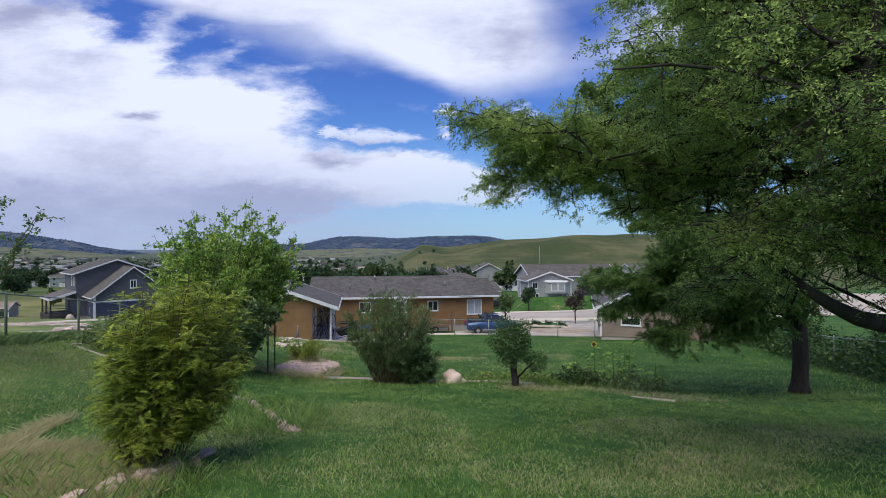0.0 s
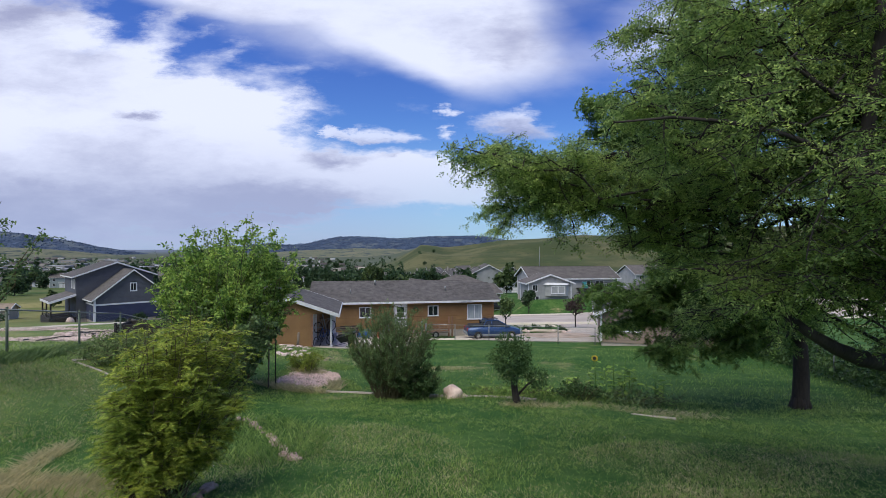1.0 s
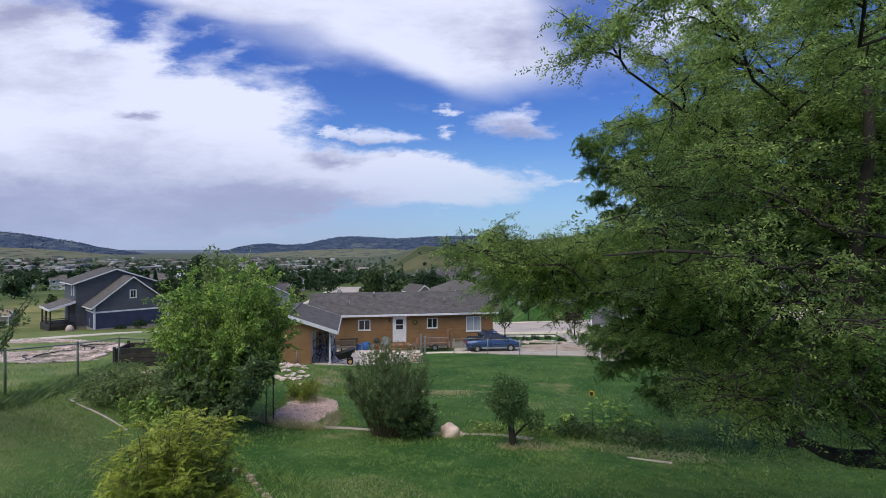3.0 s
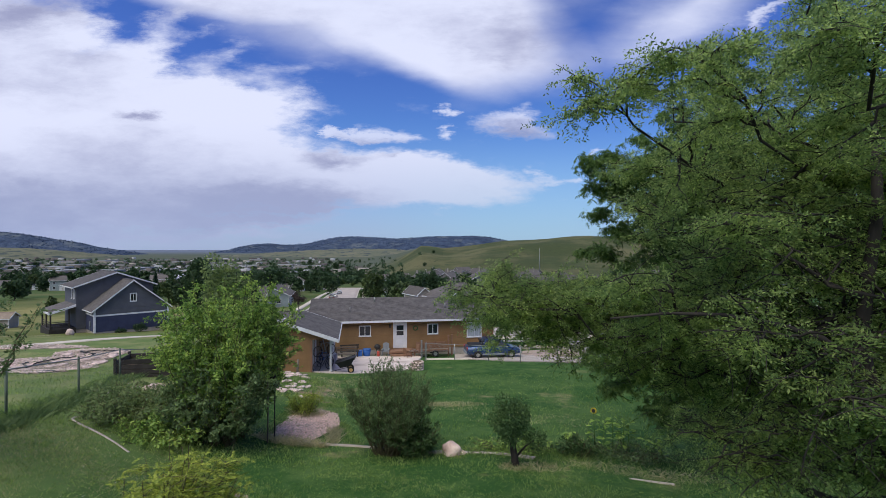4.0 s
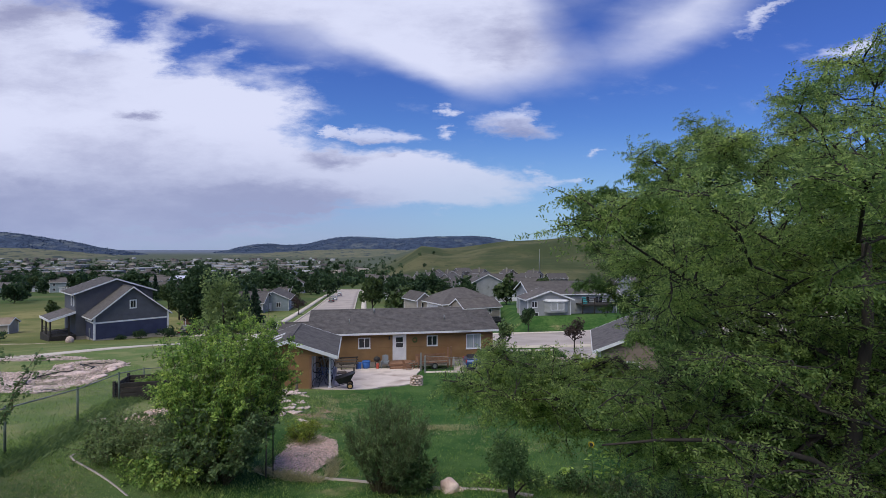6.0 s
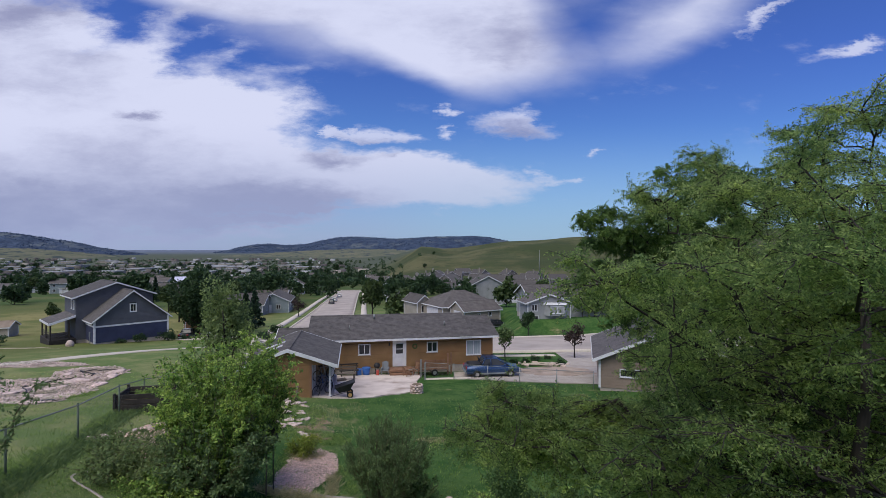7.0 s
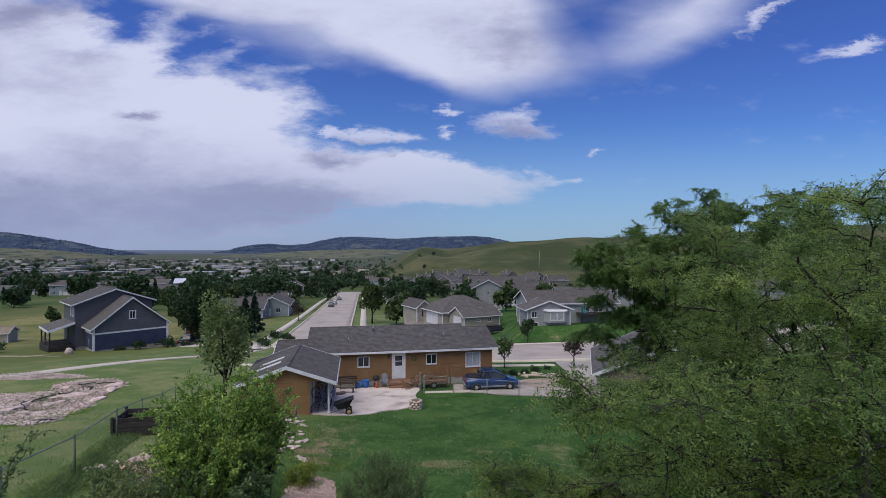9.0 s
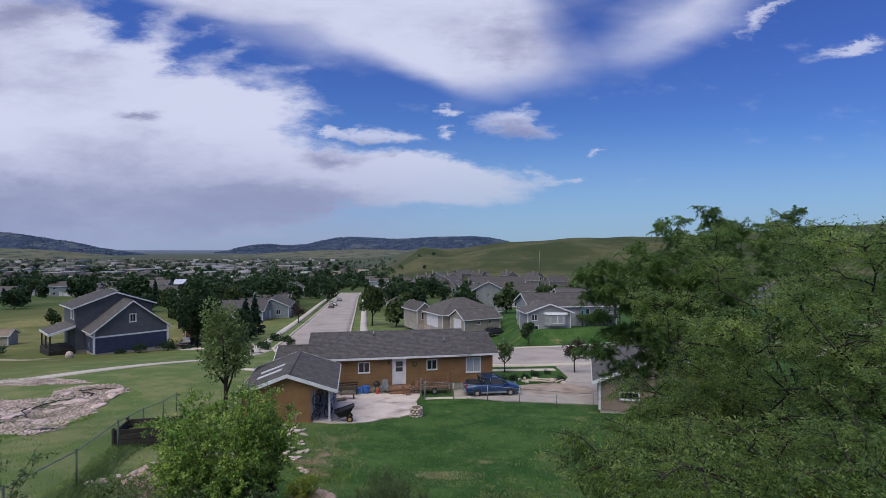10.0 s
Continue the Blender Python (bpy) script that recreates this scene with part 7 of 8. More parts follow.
pebbles("gravel_stones", "loose pinkish gravel stones", [(-4.9, 14.2), (-5.2, 15.5), (-5.2, 17.6), (-4.6, 18.7), (-3.9, 18.3), (-3.45, 16.6), (-3.65, 15.2), (-3.8, 14.1)], 3000, 0.02, 0.045, M_PEBBLE)
pebbles("gravel_stones", "loose pinkish gravel stones in the far bed", [(-11.0, 18.6), (-10.9, 16.9), (-10.3, 15.4), (-9.2, 14.5), (-7.9, 14.2), (-7.4, 15.2), (-8.3, 16.4), (-9.2, 16.9), (-9.8, 18.0), (-10.2, 19.0)], 3600, 0.015, 0.04, M_PEBBLE)
pebbles("broken_stone", "broken pink stone strewn over the ground", RUBBLE, 6000, 0.04, 0.14, M_RUBBLE)
pebbles("broken_stone", "broken pink stone along the grass edge", RUBBLE_B, 1300, 0.04, 0.12, M_RUBBLE)


def rock(x, y, a, b, h, label, mat=M_STONE, group="", seed=0, turn=0.0, dz=0.0, name="rock", detail=2):
    bm = bmesh.new()
    stone(bm, (0, 0, 0), a, b, h, seed + 1, None, detail)
    ob = part(name, bm, mat)
    ob.matrix_basis = pose(x, y, land1(x, y) + dz, rk.uniform(-6, 6), rk.uniform(-6, 6), turn)
    return tagged(ob, label, "stone", group)


boulder = rock(0.25, 13.1, 0.25, 0.23, 0.25, "pale pinkish round boulder on the lawn", M_BOULDER, seed=3, dz=0.09, name="boulder", detail=3)
rock(0.53, 13.05, 0.09, 0.08, 0.09, "small pale stone beside the boulder", M_BOULDER, seed=5, dz=0.04)
def sandstone(x, y, a, b, h, label, group, seed, turn):
    """A broken, layered slab with sharp uneven edges."""
    r = random.Random(seed * 17 + 3)
    bm = bmesh.new()
    n = 10
    rim = [r.uniform(0.72, 1.15) for k in range(n)]
    rows = []
    for z, k in ((-0.4, 1.02), (0.25, 1.0), (0.30, 0.90), (0.62, 0.86), (0.68, 0.72), (1.0, 0.66)):
        rows.append([bm.verts.new((math.cos(6.283 * j / n) * a * k * rim[j] * r.uniform(0.94, 1.06), math.sin(6.283 * j / n) * b * k * rim[j] * r.uniform(0.94, 1.06), h * (z + r.uniform(-0.06, 0.06)))) for j in range(n)])
    for p, q in zip(rows, rows[1:]):
        for j in range(n):
            bm.faces.new((p[j], p[(j + 1) % n], q[(j + 1) % n], q[j]))
    bm.faces.new(rows[0][::-1])
    top = bm.verts.new((0, 0, h * 1.02))
    for j in range(n):
        bm.faces.new((rows[-1][j], rows[-1][(j + 1) % n], top))
    ob = part("edging_stone", bm, M_SANDSTONE)
    ob.matrix_basis = pose(x, y, land1(x, y) + 0.012, r.uniform(-9, 9), r.uniform(-9, 9), turn)
    return tagged(ob, label, "stone", group)


EDGE = [(-3.15, 4.2), (-2.95, 4.75), (-2.75, 5.35), (-2.68, 6.0), (-2.2, 7.05), (-2.35, 7.35), (-2.75, 8.0), (-3.15, 8.65), (-3.7, 9.5), (-4.6, 9.9), (-5.7, 10.2)]
i = 0
for a, b in ((0, 0.0), (0, 0.6), (1, 0.1), (1, 0.5), (2, 0.05), (2, 0.55), (4, 0.0), (4, 0.4), (4, 0.8), (5, 0.05), (5, 0.35), (5, 0.65), (6, 0.0), (6, 0.3), (6, 0.6), (7, 0.0), (7, 0.3), (7, 0.6), (7, 0.9), (8, 0.15), (8, 0.4), (8, 0.7)):
    x = EDGE[a][0] + (EDGE[a + 1][0] - EDGE[a][0]) * b
    y = EDGE[a][1] + (EDGE[a + 1][1] - EDGE[a][1]) * b
    big = {0: 1.0, 1: 0.85, 2: 0.6}.get(a, 0.44)
    sandstone(x + rk.uniform(-0.06, 0.06), y, 0.24 * big * rk.uniform(0.7, 1.15), 0.15 * big * rk.uniform(0.7, 1.2), 0.10 * big * rk.uniform(0.8, 1.4),
              "broken reddish sandstone laid as garden edging", "edging stones", i, rk.uniform(0, 180))
    i += 1
kerb1 = ribbon("garden_edging", [(-8.2, 14.1), (-9.2, 13.35), (-9.6, 12.85), (-9.3, 12.45), (-8.5, 12.0), (-7.7, 11.5), (-7.0, 11.0)], 0.05, 0.03, M_CONCRETE, 0.2, 0.5, lanes=1)
tagged(kerb1, "pale weathered garden edging in the grass", "edging", kind="structure")
kerb2 = ribbon("garden_edging", [(-5.1, 14.4), (-2.6, 13.9), (-0.7, 13.35), (1.4, 13.1), (2.4, 12.7)], 0.10, 0.06, M_CONCRETE, 0.2, 0.5, lanes=1)
tagged(kerb2, "pale concrete edging along the gravel bed", "edging", kind="structure")
kerb3 = ribbon("garden_edging", [(4.35, 11.45), (4.8, 11.35), (5.3, 11.25)], 0.045, 0.03, M_CONCRETE, 0.2, 0.5, lanes=1)
tagged(kerb3, "pale timber edging of the flower bed", "edging", kind="structure")
for k in range(30):        # flagstones to the shed and along the bed
    t = k / 29
    x, y = -6.3 - 2.1 * t + rk.uniform(-0.75, 0.75), 20.2 + 7.6 * t
    rock(x, y, rk.uniform(0.10, 0.34), rk.uniform(0.09, 0.22), rk.uniform(0.03, 0.07), "flat pale flagstone on the path to the shed", M_STONE, "flagstones", 40 + k, rk.uniform(0, 180), 0.03, "flagstone")
for k in range(14):
    t = k / 13
    x, y = -8.0 - 3.6 * t, 20.2 + 0.8 * math.sin(t * 5) - 3.2 * t
    rock(x, y, rk.uniform(0.12, 0.24), rk.uniform(0.10, 0.18), rk.uniform(0.07, 0.13), "pale rounded stone edging the gravel bed", M_STONE, "bed stones", 70 + k, rk.uniform(0, 180), 0.05, "bed_stone")
for k in range(48):
    x, y = rk.uniform(-33, -22.5), rk.uniform(25, 39)
    if not inside(x, y, RUBBLE):
        continue
    rock(x, y, rk.uniform(0.3, 1.0), rk.uniform(0.2, 0.5), rk.uniform(0.05, 0.11), "flat slab of pink stone in the rubble", M_STONE, "stone slabs", 90 + k, rk.uniform(0, 180), 0.05, "stone_slab")
tarp = rock(-20.6, 25.3, 0.55, 0.28, 0.06, "black plastic sheet lying on the grass", M_BLACK, seed=7, turn=15, dz=0.04, name="plastic_sheet")
tagged(tarp, category="sheet")
for k, (x, y) in enumerate(((-27.5, 33.0), (-28.0, 38.0), (-25.4, 30.2), (-26.0, 36.4), (-32.0, 32.0))):
    bm = bmesh.new()
    pts = [(0, 0, 0.1)]
    for j in range(7):
        pts.append((pts[-1][0] + rk.uniform(0.2, 0.5), pts[-1][1] + rk.uniform(-0.35, 0.35), 0.1 + rk.uniform(0, 0.08)))
    tube(bm, pts, 0.045, 0.03, 5)
    ob = part("drain_pipe", bm, M_BLACK)
    ob.matrix_basis = pose(x, y, land1(x, y), 0, 0, rk.uniform(0, 180))
    tagged(ob, "black flexible drain pipe lying among stones", "pipe", "drain pipes")


# ---- fences ----
def wire_fence(name, label, posts, h, mat_post, mesh_step=0.10, rail=True):
    """Posts, a top rail and a woven wire mesh between them."""
    fn = thing(name, pose(0, 0, 0), label, "fence")
    for x, y in posts:
        bm = bmesh.new()
        z = land1(x, y)
        tube(bm, [(x, y, z - 0.3), (x, y, z + h + 0.05)], 0.032, 0.032, 8)
        tube(bm, [(x, y, z + h + 0.05), (x, y, z + h + 0.08)], 0.036, 0.012, 8)
        part("post", bm, mat_post, fn)
    for (x0, y0), (x1, y1) in zip(posts, posts[1:]):
        p, q = Vector((x0, y0, land1(x0, y0))), Vector((x1, y1, land1(x1, y1)))
        L = (q - p).length
        if rail:
            bm = bmesh.new()
            tube(bm, [p + Vector((0, 0, h)), q + Vector((0, 0, h))], 0.021, 0.021, 6)
            part("rail", bm, M_STEEL, fn)
        v, f = [], []
        d = (q - p) / L
        n = int((L + h) / mesh_step)
        for sgn in (1, -1):
            for k in range(n):
                s = k * mesh_step - (h if sgn > 0 else 0)
                a, b = (s, 0.03), (s + h, h - 0.02)
                if sgn < 0:
                    a, b = (s, h - 0.02), (s + h, 0.03)
                (s0, z0), (s1, z1) = a, b
                if s0 < 0:
                    z0 += (z1 - z0) * (-s0) / (s1 - s0)
                    s0 = 0
                if s1 > L:
                    z1 = z0 + (z1 - z0) * (L - s0) / (s1 - s0)
                    s1 = L
                if s1 - s0 < 0.02:
                    continue
                A, B = p + d * s0 + Vector((0, 0, z0)), p + d * s1 + Vector((0, 0, z1))
                up_ = Vector((0, 0, 0.0022))
                j = len(v)
                v += [A - up_, B - up_, B + up_, A + up_]
                f.append((j, j + 1, j + 2, j + 3))
        w = link_mesh("wire_mesh", mesh_arrays("wire_mesh", [tuple(c) for c in v], f), M_STEEL, fn)
        w["kind"] = "stuff"
    return fn


wire_fence("wire_fence", "green-posted chain-link fence along the garden", [(-10.4, 8.9), (-11.0, 12.4), (-11.8, 15.95), (-13.45, 20.5), (-14.9, 24.6), (-16.3, 28.8), (-17.8, 33.0)], 1.2, M_GREENPOST)
wire_fence("wire_fence", "grey chain-link fence beside the ivy", [(13.9, 15.4), (15.0, 18.9), (16.1, 22.3), (17.2, 25.7), (18.2, 29.0)], 1.25, M_STEEL)
wire_fence("wire_fence", "grey chain-link fence beside the driveway", [(-1.3, 38.6), (0.9, 37.6), (3.4, 36.6), (5.6, 35.5), (8.0, 34.3), (10.3, 33.4)], 1.15, M_STEEL, 0.12)
wire_fence("wire_fence", "grey chain-link fence across the yard end", [(18.2, 29.0), (19.4, 33.5)], 1.3, M_STEEL)
pb = thing("planter_box", pose(*on(-13.0, 21.9, 0.0), 0, 0, 12), "dark weathered raised timber planter box", "planter")
for nm, q in (("side_board", (-1.1, 1.1, -0.7, -0.64)), ("side_board", (-1.1, 1.1, 0.64, 0.7)), ("end_board", (-1.1, -1.04, -0.64, 0.64)), ("end_board", (1.04, 1.1, -0.64, 0.64))):
    for z in (0.05, 0.27, 0.49, 0.71):
        bm = bmesh.new()
        slab(bm, *q, z, z + 0.2, 0.008)
        part(nm, bm, M_DARKWOOD, pb)
for x in (-1.13, 1.13):
    for y in (-0.73, 0.73):
        bm = bmesh.new()
        slab(bm, x - 0.05, x + 0.05, y - 0.05, y + 0.05, -0.2, 1.0, 0.01)
        part("post", bm, M_DARKWOOD, pb)
bm = bmesh.new()
slab(bm, -1.03, 1.03, -0.63, 0.63, 0.0, 0.55, 0.03)
part("soil", bm, M_DIRT, pb)
leafy_shrub("planter_plants", "green plants growing in the planter box", on(-12.9, 21.8, 0.5), 34, 0.55, 0.8, OVAL, M_SHRUB, 0.09, 12, 3, 0.6, category="plants")
bm = bmesh.new()
tube(bm, [(0, 0, -0.2), (0.02, 0, 0.9), (0, 0.02, 1.95)], 0.022, 0.018, 8)
sk = thing("stake", pose(*on(-4.9, 13.75)), "weathered wooden stake with a dark nest box", "stake")
part("pole", bm, M_WOOD, sk)
bm = bmesh.new()
slab(bm, 0.03, 0.24, 0.1, 0.32, 1.5, 1.85, 0.015)
part("nest_box", bm, M_DARKWOOD, sk)
bm = bmesh.new()
tube(bm, [(0.13, 0.22, -0.2), (0.13, 0.22, 1.5)], 0.018, 0.018, 6)
part("box_post", bm, M_DARKWOOD, sk)
lg = thing("log_post", pose(*on(-8.15, 27.55)), "short upright weathered log by the shed", "log")
bm = bmesh.new()
tube(bm, [(0, 0, -0.1), (0.02, 0, 0.35), (0.05, 0, 0.8)], 0.085, 0.06, 9)
part("log", bm, M_WOOD, lg)

for k, (x, y, ln, tn) in enumerate(((8.0, 44.6, 1.7, 8), (8.9, 44.2, 2.1, -14), (9.9, 44.9, 1.5, 24), (9.2, 45.2, 1.9, -4), (10.6, 44.4, 1.2, 40))):
    bm = bmesh.new()
    tube(bm, [(-ln / 2, 0, 0.09), (0, 0.05, 0.11), (ln / 2, -0.03, 0.09)], 0.10, 0.07, 8)
    ob = part("log", bm, M_PALELOG)
    ob.matrix_basis = pose(x, y, land1(x, y), 0, 0, tn)
    tagged(ob, "pale weathered log lying beside the drive", "log", "logs by the drive")
for k in range(14):
    rock(rk.uniform(6.6, 12.0), rk.uniform(43.6, 46.2), rk.uniform(0.12, 0.3), rk.uniform(0.1, 0.22), rk.uniform(0.08, 0.18), "pale rock among the plants by the drive", M_STONE, "rocks by the drive", 200 + k, rk.uniform(0, 180), 0.05)

# ---- round stone planter at the patio corner ----
rp = thing("stone_planter", pose(*on(-1.65, 31.9)), "round planter of stacked pale stones", "planter")
for lay in range(4):
    for k in range(9):
        a = 2 * math.pi * (k + 0.5 * (lay % 2)) / 9
        bm = bmesh.new()
        stone(bm, (math.cos(a) * 0.34, math.sin(a) * 0.34, 0.06 + 0.15 * lay), 0.13, 0.12, 0.085, lay * 9 + k, None, 1)
        part("stone", bm, M_STONE, rp)
bm = bmesh.new()
disc(bm, (0, 0, 0.3), (0, 0, 1), 0.3, 0.55)
part("soil", bm, M_DIRT, rp)


# ---- patio things ----
HM = oh.matrix_basis


def house_at(u, v, dz=0.0, rz=0.0):
    p = HM @ Vector((u, v, 0))
    return pose(p.x, p.y, land1(p.x, p.y) + 0.065 + dz, 0, 0, H_ROT + rz)


def wheel(parent, c, axis, r, w, tyre_mat=M_RUBBER, hub_mat=M_CHROME, spokes=0):
    bm = bmesh.new()
    ring(bm, c, axis, r - w * 0.5, w * 0.5, 20, 8)
    t = part("wheel", bm, tyre_mat, parent)
    bm = bmesh.new()
    ax = Vector(axis).normalized()
    if spokes:
        a = ax.cross(Vector((0.2, 0.3, 0.93))).normalized()
        b = ax.cross(a)
        for k in range(spokes):
            an = 2 * math.pi * k / spokes
            tube(bm, [Vector(c), Vector(c) + (math.cos(an) * a + math.sin(an) * b) * (r - w)], 0.004, 0.004, 3)
        disc(bm, c, axis, 0.03, 0.06, 8)
    else:
        disc(bm, c, axis, r - w * 0.9, w * 0.7, 14)
        disc(bm, Vector(c), axis, r * 0.2, w * 0.95, 10)
    part("rim", bm, hub_mat, t)


ct = thing("garden_cart", pose(-5.85, 29.9, land1(-5.85, 29.9) + 0.06, 0, 0, 12), "black garden dump cart with tan wheel hubs", "cart")
bm = bmesh.new()
hexa(bm, [(-0.38, -0.26, 0.32), (0.22, -0.26, 0.42), (0.22, 0.26, 0.42), (-0.38, 0.26, 0.32), (-0.62, -0.36, 0.62), (0.5, -0.36, 0.95), (0.5, 0.36, 0.95), (-0.62, 0.36, 0.62)])
tub = part("tub", bm, M_BLACK, ct)
bm = bmesh.new()
for p, q in (((-0.64, -0.37, 0.62), (0.52, -0.37, 0.95)), ((-0.64, 0.37, 0.62), (0.52, 0.37, 0.95)), ((-0.64, -0.37, 0.62), (-0.64, 0.37, 0.62)), ((0.52, -0.37, 0.95), (0.52, 0.37, 0.95))):
    tube(bm, [p, q], 0.025, 0.025, 6)
part("rim_lip", bm, M_BLACK, tub)
for y in (-0.33, 0.33):
    wheel(ct, (0.25, y, 0.2), (0, 1, 0), 0.20, 0.10, M_RUBBER, M_TANWHEEL)
bm = bmesh.new()
tube(bm, [(0.25, -0.33, 0.2), (0.25, 0.33, 0.2)], 0.015, 0.015, 6)
tube(bm, [(0.1, 0, 0.3), (-0.7, 0, 0.12), (-0.95, 0, 0.05)], 0.018, 0.018, 6)
part("axle", bm, M_BLACK, ct)


def bicycle(m, label, col):
    b = thing("bicycle", m, label, "bicycle", "stored bicycles")
    for x in (-0.52, 0.52):
        wheel(b, (x, 0, 0.34), (0, 1, 0), 0.34, 0.045, M_RUBBER, M_STEEL, 14)
    bm = bmesh.new()
    for p, q in (((-0.52, 0, 0.34), (-0.1, 0, 0.3)), ((-0.1, 0, 0.3), (-0.25, 0, 0.85)), ((-0.25, 0, 0.8), (-0.52, 0, 0.34)), ((-0.1, 0, 0.3), (0.36, 0, 0.8)), ((-0.23, 0, 0.78), (0.36, 0, 0.82)), ((0.36, 0, 0.82), (0.52, 0, 0.34))):
        tube(bm, [p, q], 0.018, 0.018, 6)
    part("bicycle_frame", bm, col, b)
    bm = bmesh.new()
    tube(bm, [(0.36, 0, 0.82), (0.33, 0, 0.98), (0.34, -0.28, 1.0)], 0.013, 0.013, 6)
    tube(bm, [(0.33, 0, 0.98), (0.34, 0.28, 1.0)], 0.013, 0.013, 6)
    part("handlebar", bm, M_BLACK, b)
    bm = bmesh.new()
    slab(bm, -0.38, -0.14, -0.07, 0.07, 0.88, 0.94, 0.02)
    part("saddle", bm, M_BLACK, b)


SM = sh.matrix_basis
bicycle(SM @ pose(1.92, 0.95, 0.0, 0, 0, 48), "dark bicycle leaning in the shed bay", M_BLACK)
bicycle(SM @ pose(1.92, 2.5, 0.0, 0, 0, -46), "blue bicycle leaning in the shed bay", M_BLUEPLASTIC)
bicycle(SM @ pose(1.95, 1.7, 0.75, 0, 0, 40), "old bicycle hung up in the shed bay", M_STEEL)
fw = thing("ladder", SM @ pose(1.6, 4.6, 0.0, 0, 0, 0), "grey metal ladder leaning in the shed bay", "ladder")
for y in (0.0, 0.4):
    bm = bmesh.new()
    tube(bm, [(0.35, y, 0), (-0.1, y, 1.9)], 0.025, 0.025, 6)
    part("stile", bm, M_STEEL, fw)
for k in range(6):
    bm = bmesh.new()
    z = 0.25 + 0.28 * k
    tube(bm, [(0.35 - 0.45 * z / 1.9, 0, z), (0.35 - 0.45 * z / 1.9, 0.4, z)], 0.014, 0.014, 6)
    part("rung", bm, M_STEEL, fw)
# barrel, kettle grill, chairs, bench
br = thing("barrel", house_at(-2.25, -0.65), "blue plastic tub standing by the wall", "tub")
bm = bmesh.new()
tube(bm, [(0, 0, 0), (0, 0, 0.25), (0, 0, 0.55)], 0.26, 0.32, 14)
bb = part("body", bm, M_BLUEPLASTIC, br)
bm = bmesh.new()
ring(bm, (0, 0, 0.55), (0, 0, 1), 0.32, 0.025)
part("rim", bm, M_BLUEPLASTIC, bb)
br2 = thing("storage_box", house_at(-2.85, -0.7), "blue plastic box by the house wall", "box")
bm = bmesh.new()
slab(bm, -0.22, 0.22, -0.2, 0.2, 0, 0.42, 0.03)
bx = part("body", bm, M_BLUEPLASTIC, br2)
bm = bmesh.new()
slab(bm, -0.24, 0.24, -0.22, 0.22, 0.42, 0.47, 0.015)
part("lid", bm, M_BLUEPLASTIC, bx)
gr = thing("kettle_grill", house_at(-1.4, -0.7), "black kettle grill with a red gas bottle", "grill")
bm = bmesh.new()
bmesh.ops.create_uvsphere(bm, u_segments=16, v_segments=10, radius=0.27)
for v in bm.verts:
    v.co.z = v.co.z * 0.8 + 0.72
part("bowl", bm, M_BLACK, gr)
for k in range(3):
    bm = bmesh.new()
    a = 2.1 * k
    tube(bm, [(math.cos(a) * 0.15, math.sin(a) * 0.15, 0.55), (math.cos(a) * 0.3, math.sin(a) * 0.3, 0)], 0.014, 0.014, 6)
    part("leg", bm, M_BLACK, gr)
bm = bmesh.new()
tube(bm, [(0.05, -0.3, 0), (0.05, -0.3, 0.05), (0.05, -0.3, 0.3), (0.05, -0.3, 0.42)], 0.13, 0.11, 12)
part("gas_bottle", bm, M_RED, gr)


def slat_chair(m, label, mat, group, name="garden_chair", s=1.0):
    c = thing(name, m, label, "chair", group)
    S = Matrix.Scale(s, 4)
    for x in (-0.27, 0.27):
        for q in ((x - 0.025, x + 0.025, -0.3, -0.24, 0, 0.52), (x - 0.025, x + 0.025, 0.2, 0.26, 0, 0.36)):
            bm = bmesh.new()
            slab(bm, *q, 0.006, S)
            part("leg", bm, mat, c)
        bm = bmesh.new()
        slab(bm, x - 0.06, x + 0.06, -0.36, 0.26, 0.52, 0.55, 0.006, S)
        part("armrest", bm, mat, c)
    for k in range(5):
        bm = bmesh.new()
        slab(bm, -0.25, 0.25, -0.32 + 0.12 * k, -0.22 + 0.12 * k, 0.36 - 0.025 * k, 0.385 - 0.025 * k, 0.005, S)
        part("seat_slat", bm, mat, c)
    for k in range(5):
        bm = bmesh.new()
        slab(bm, -0.25 + 0.10 * k, -0.16 + 0.10 * k, 0.0, 0.025, 0.0, 0.72 - 0.03 * abs(k - 2), 0.005, S @ pose(0, 0.24, 0.3, -16, 0, 0))
        part("back_slat", bm, mat, c)


slat_chair(house_at(-0.75, -0.8, 0, -8), "grey slatted garden chair by the door", M_GREYPLASTIC, "garden chairs")
slat_chair(house_at(0.9, -2.0, 0, 120), "small reddish wooden chair on the patio", M_REDWOOD, "garden chairs", s=0.8)
slat_chair(house_at(1.55, -1.3, 0, -60), "reddish wooden garden chair beside the steps", M_REDWOOD, "garden chairs", s=0.95)


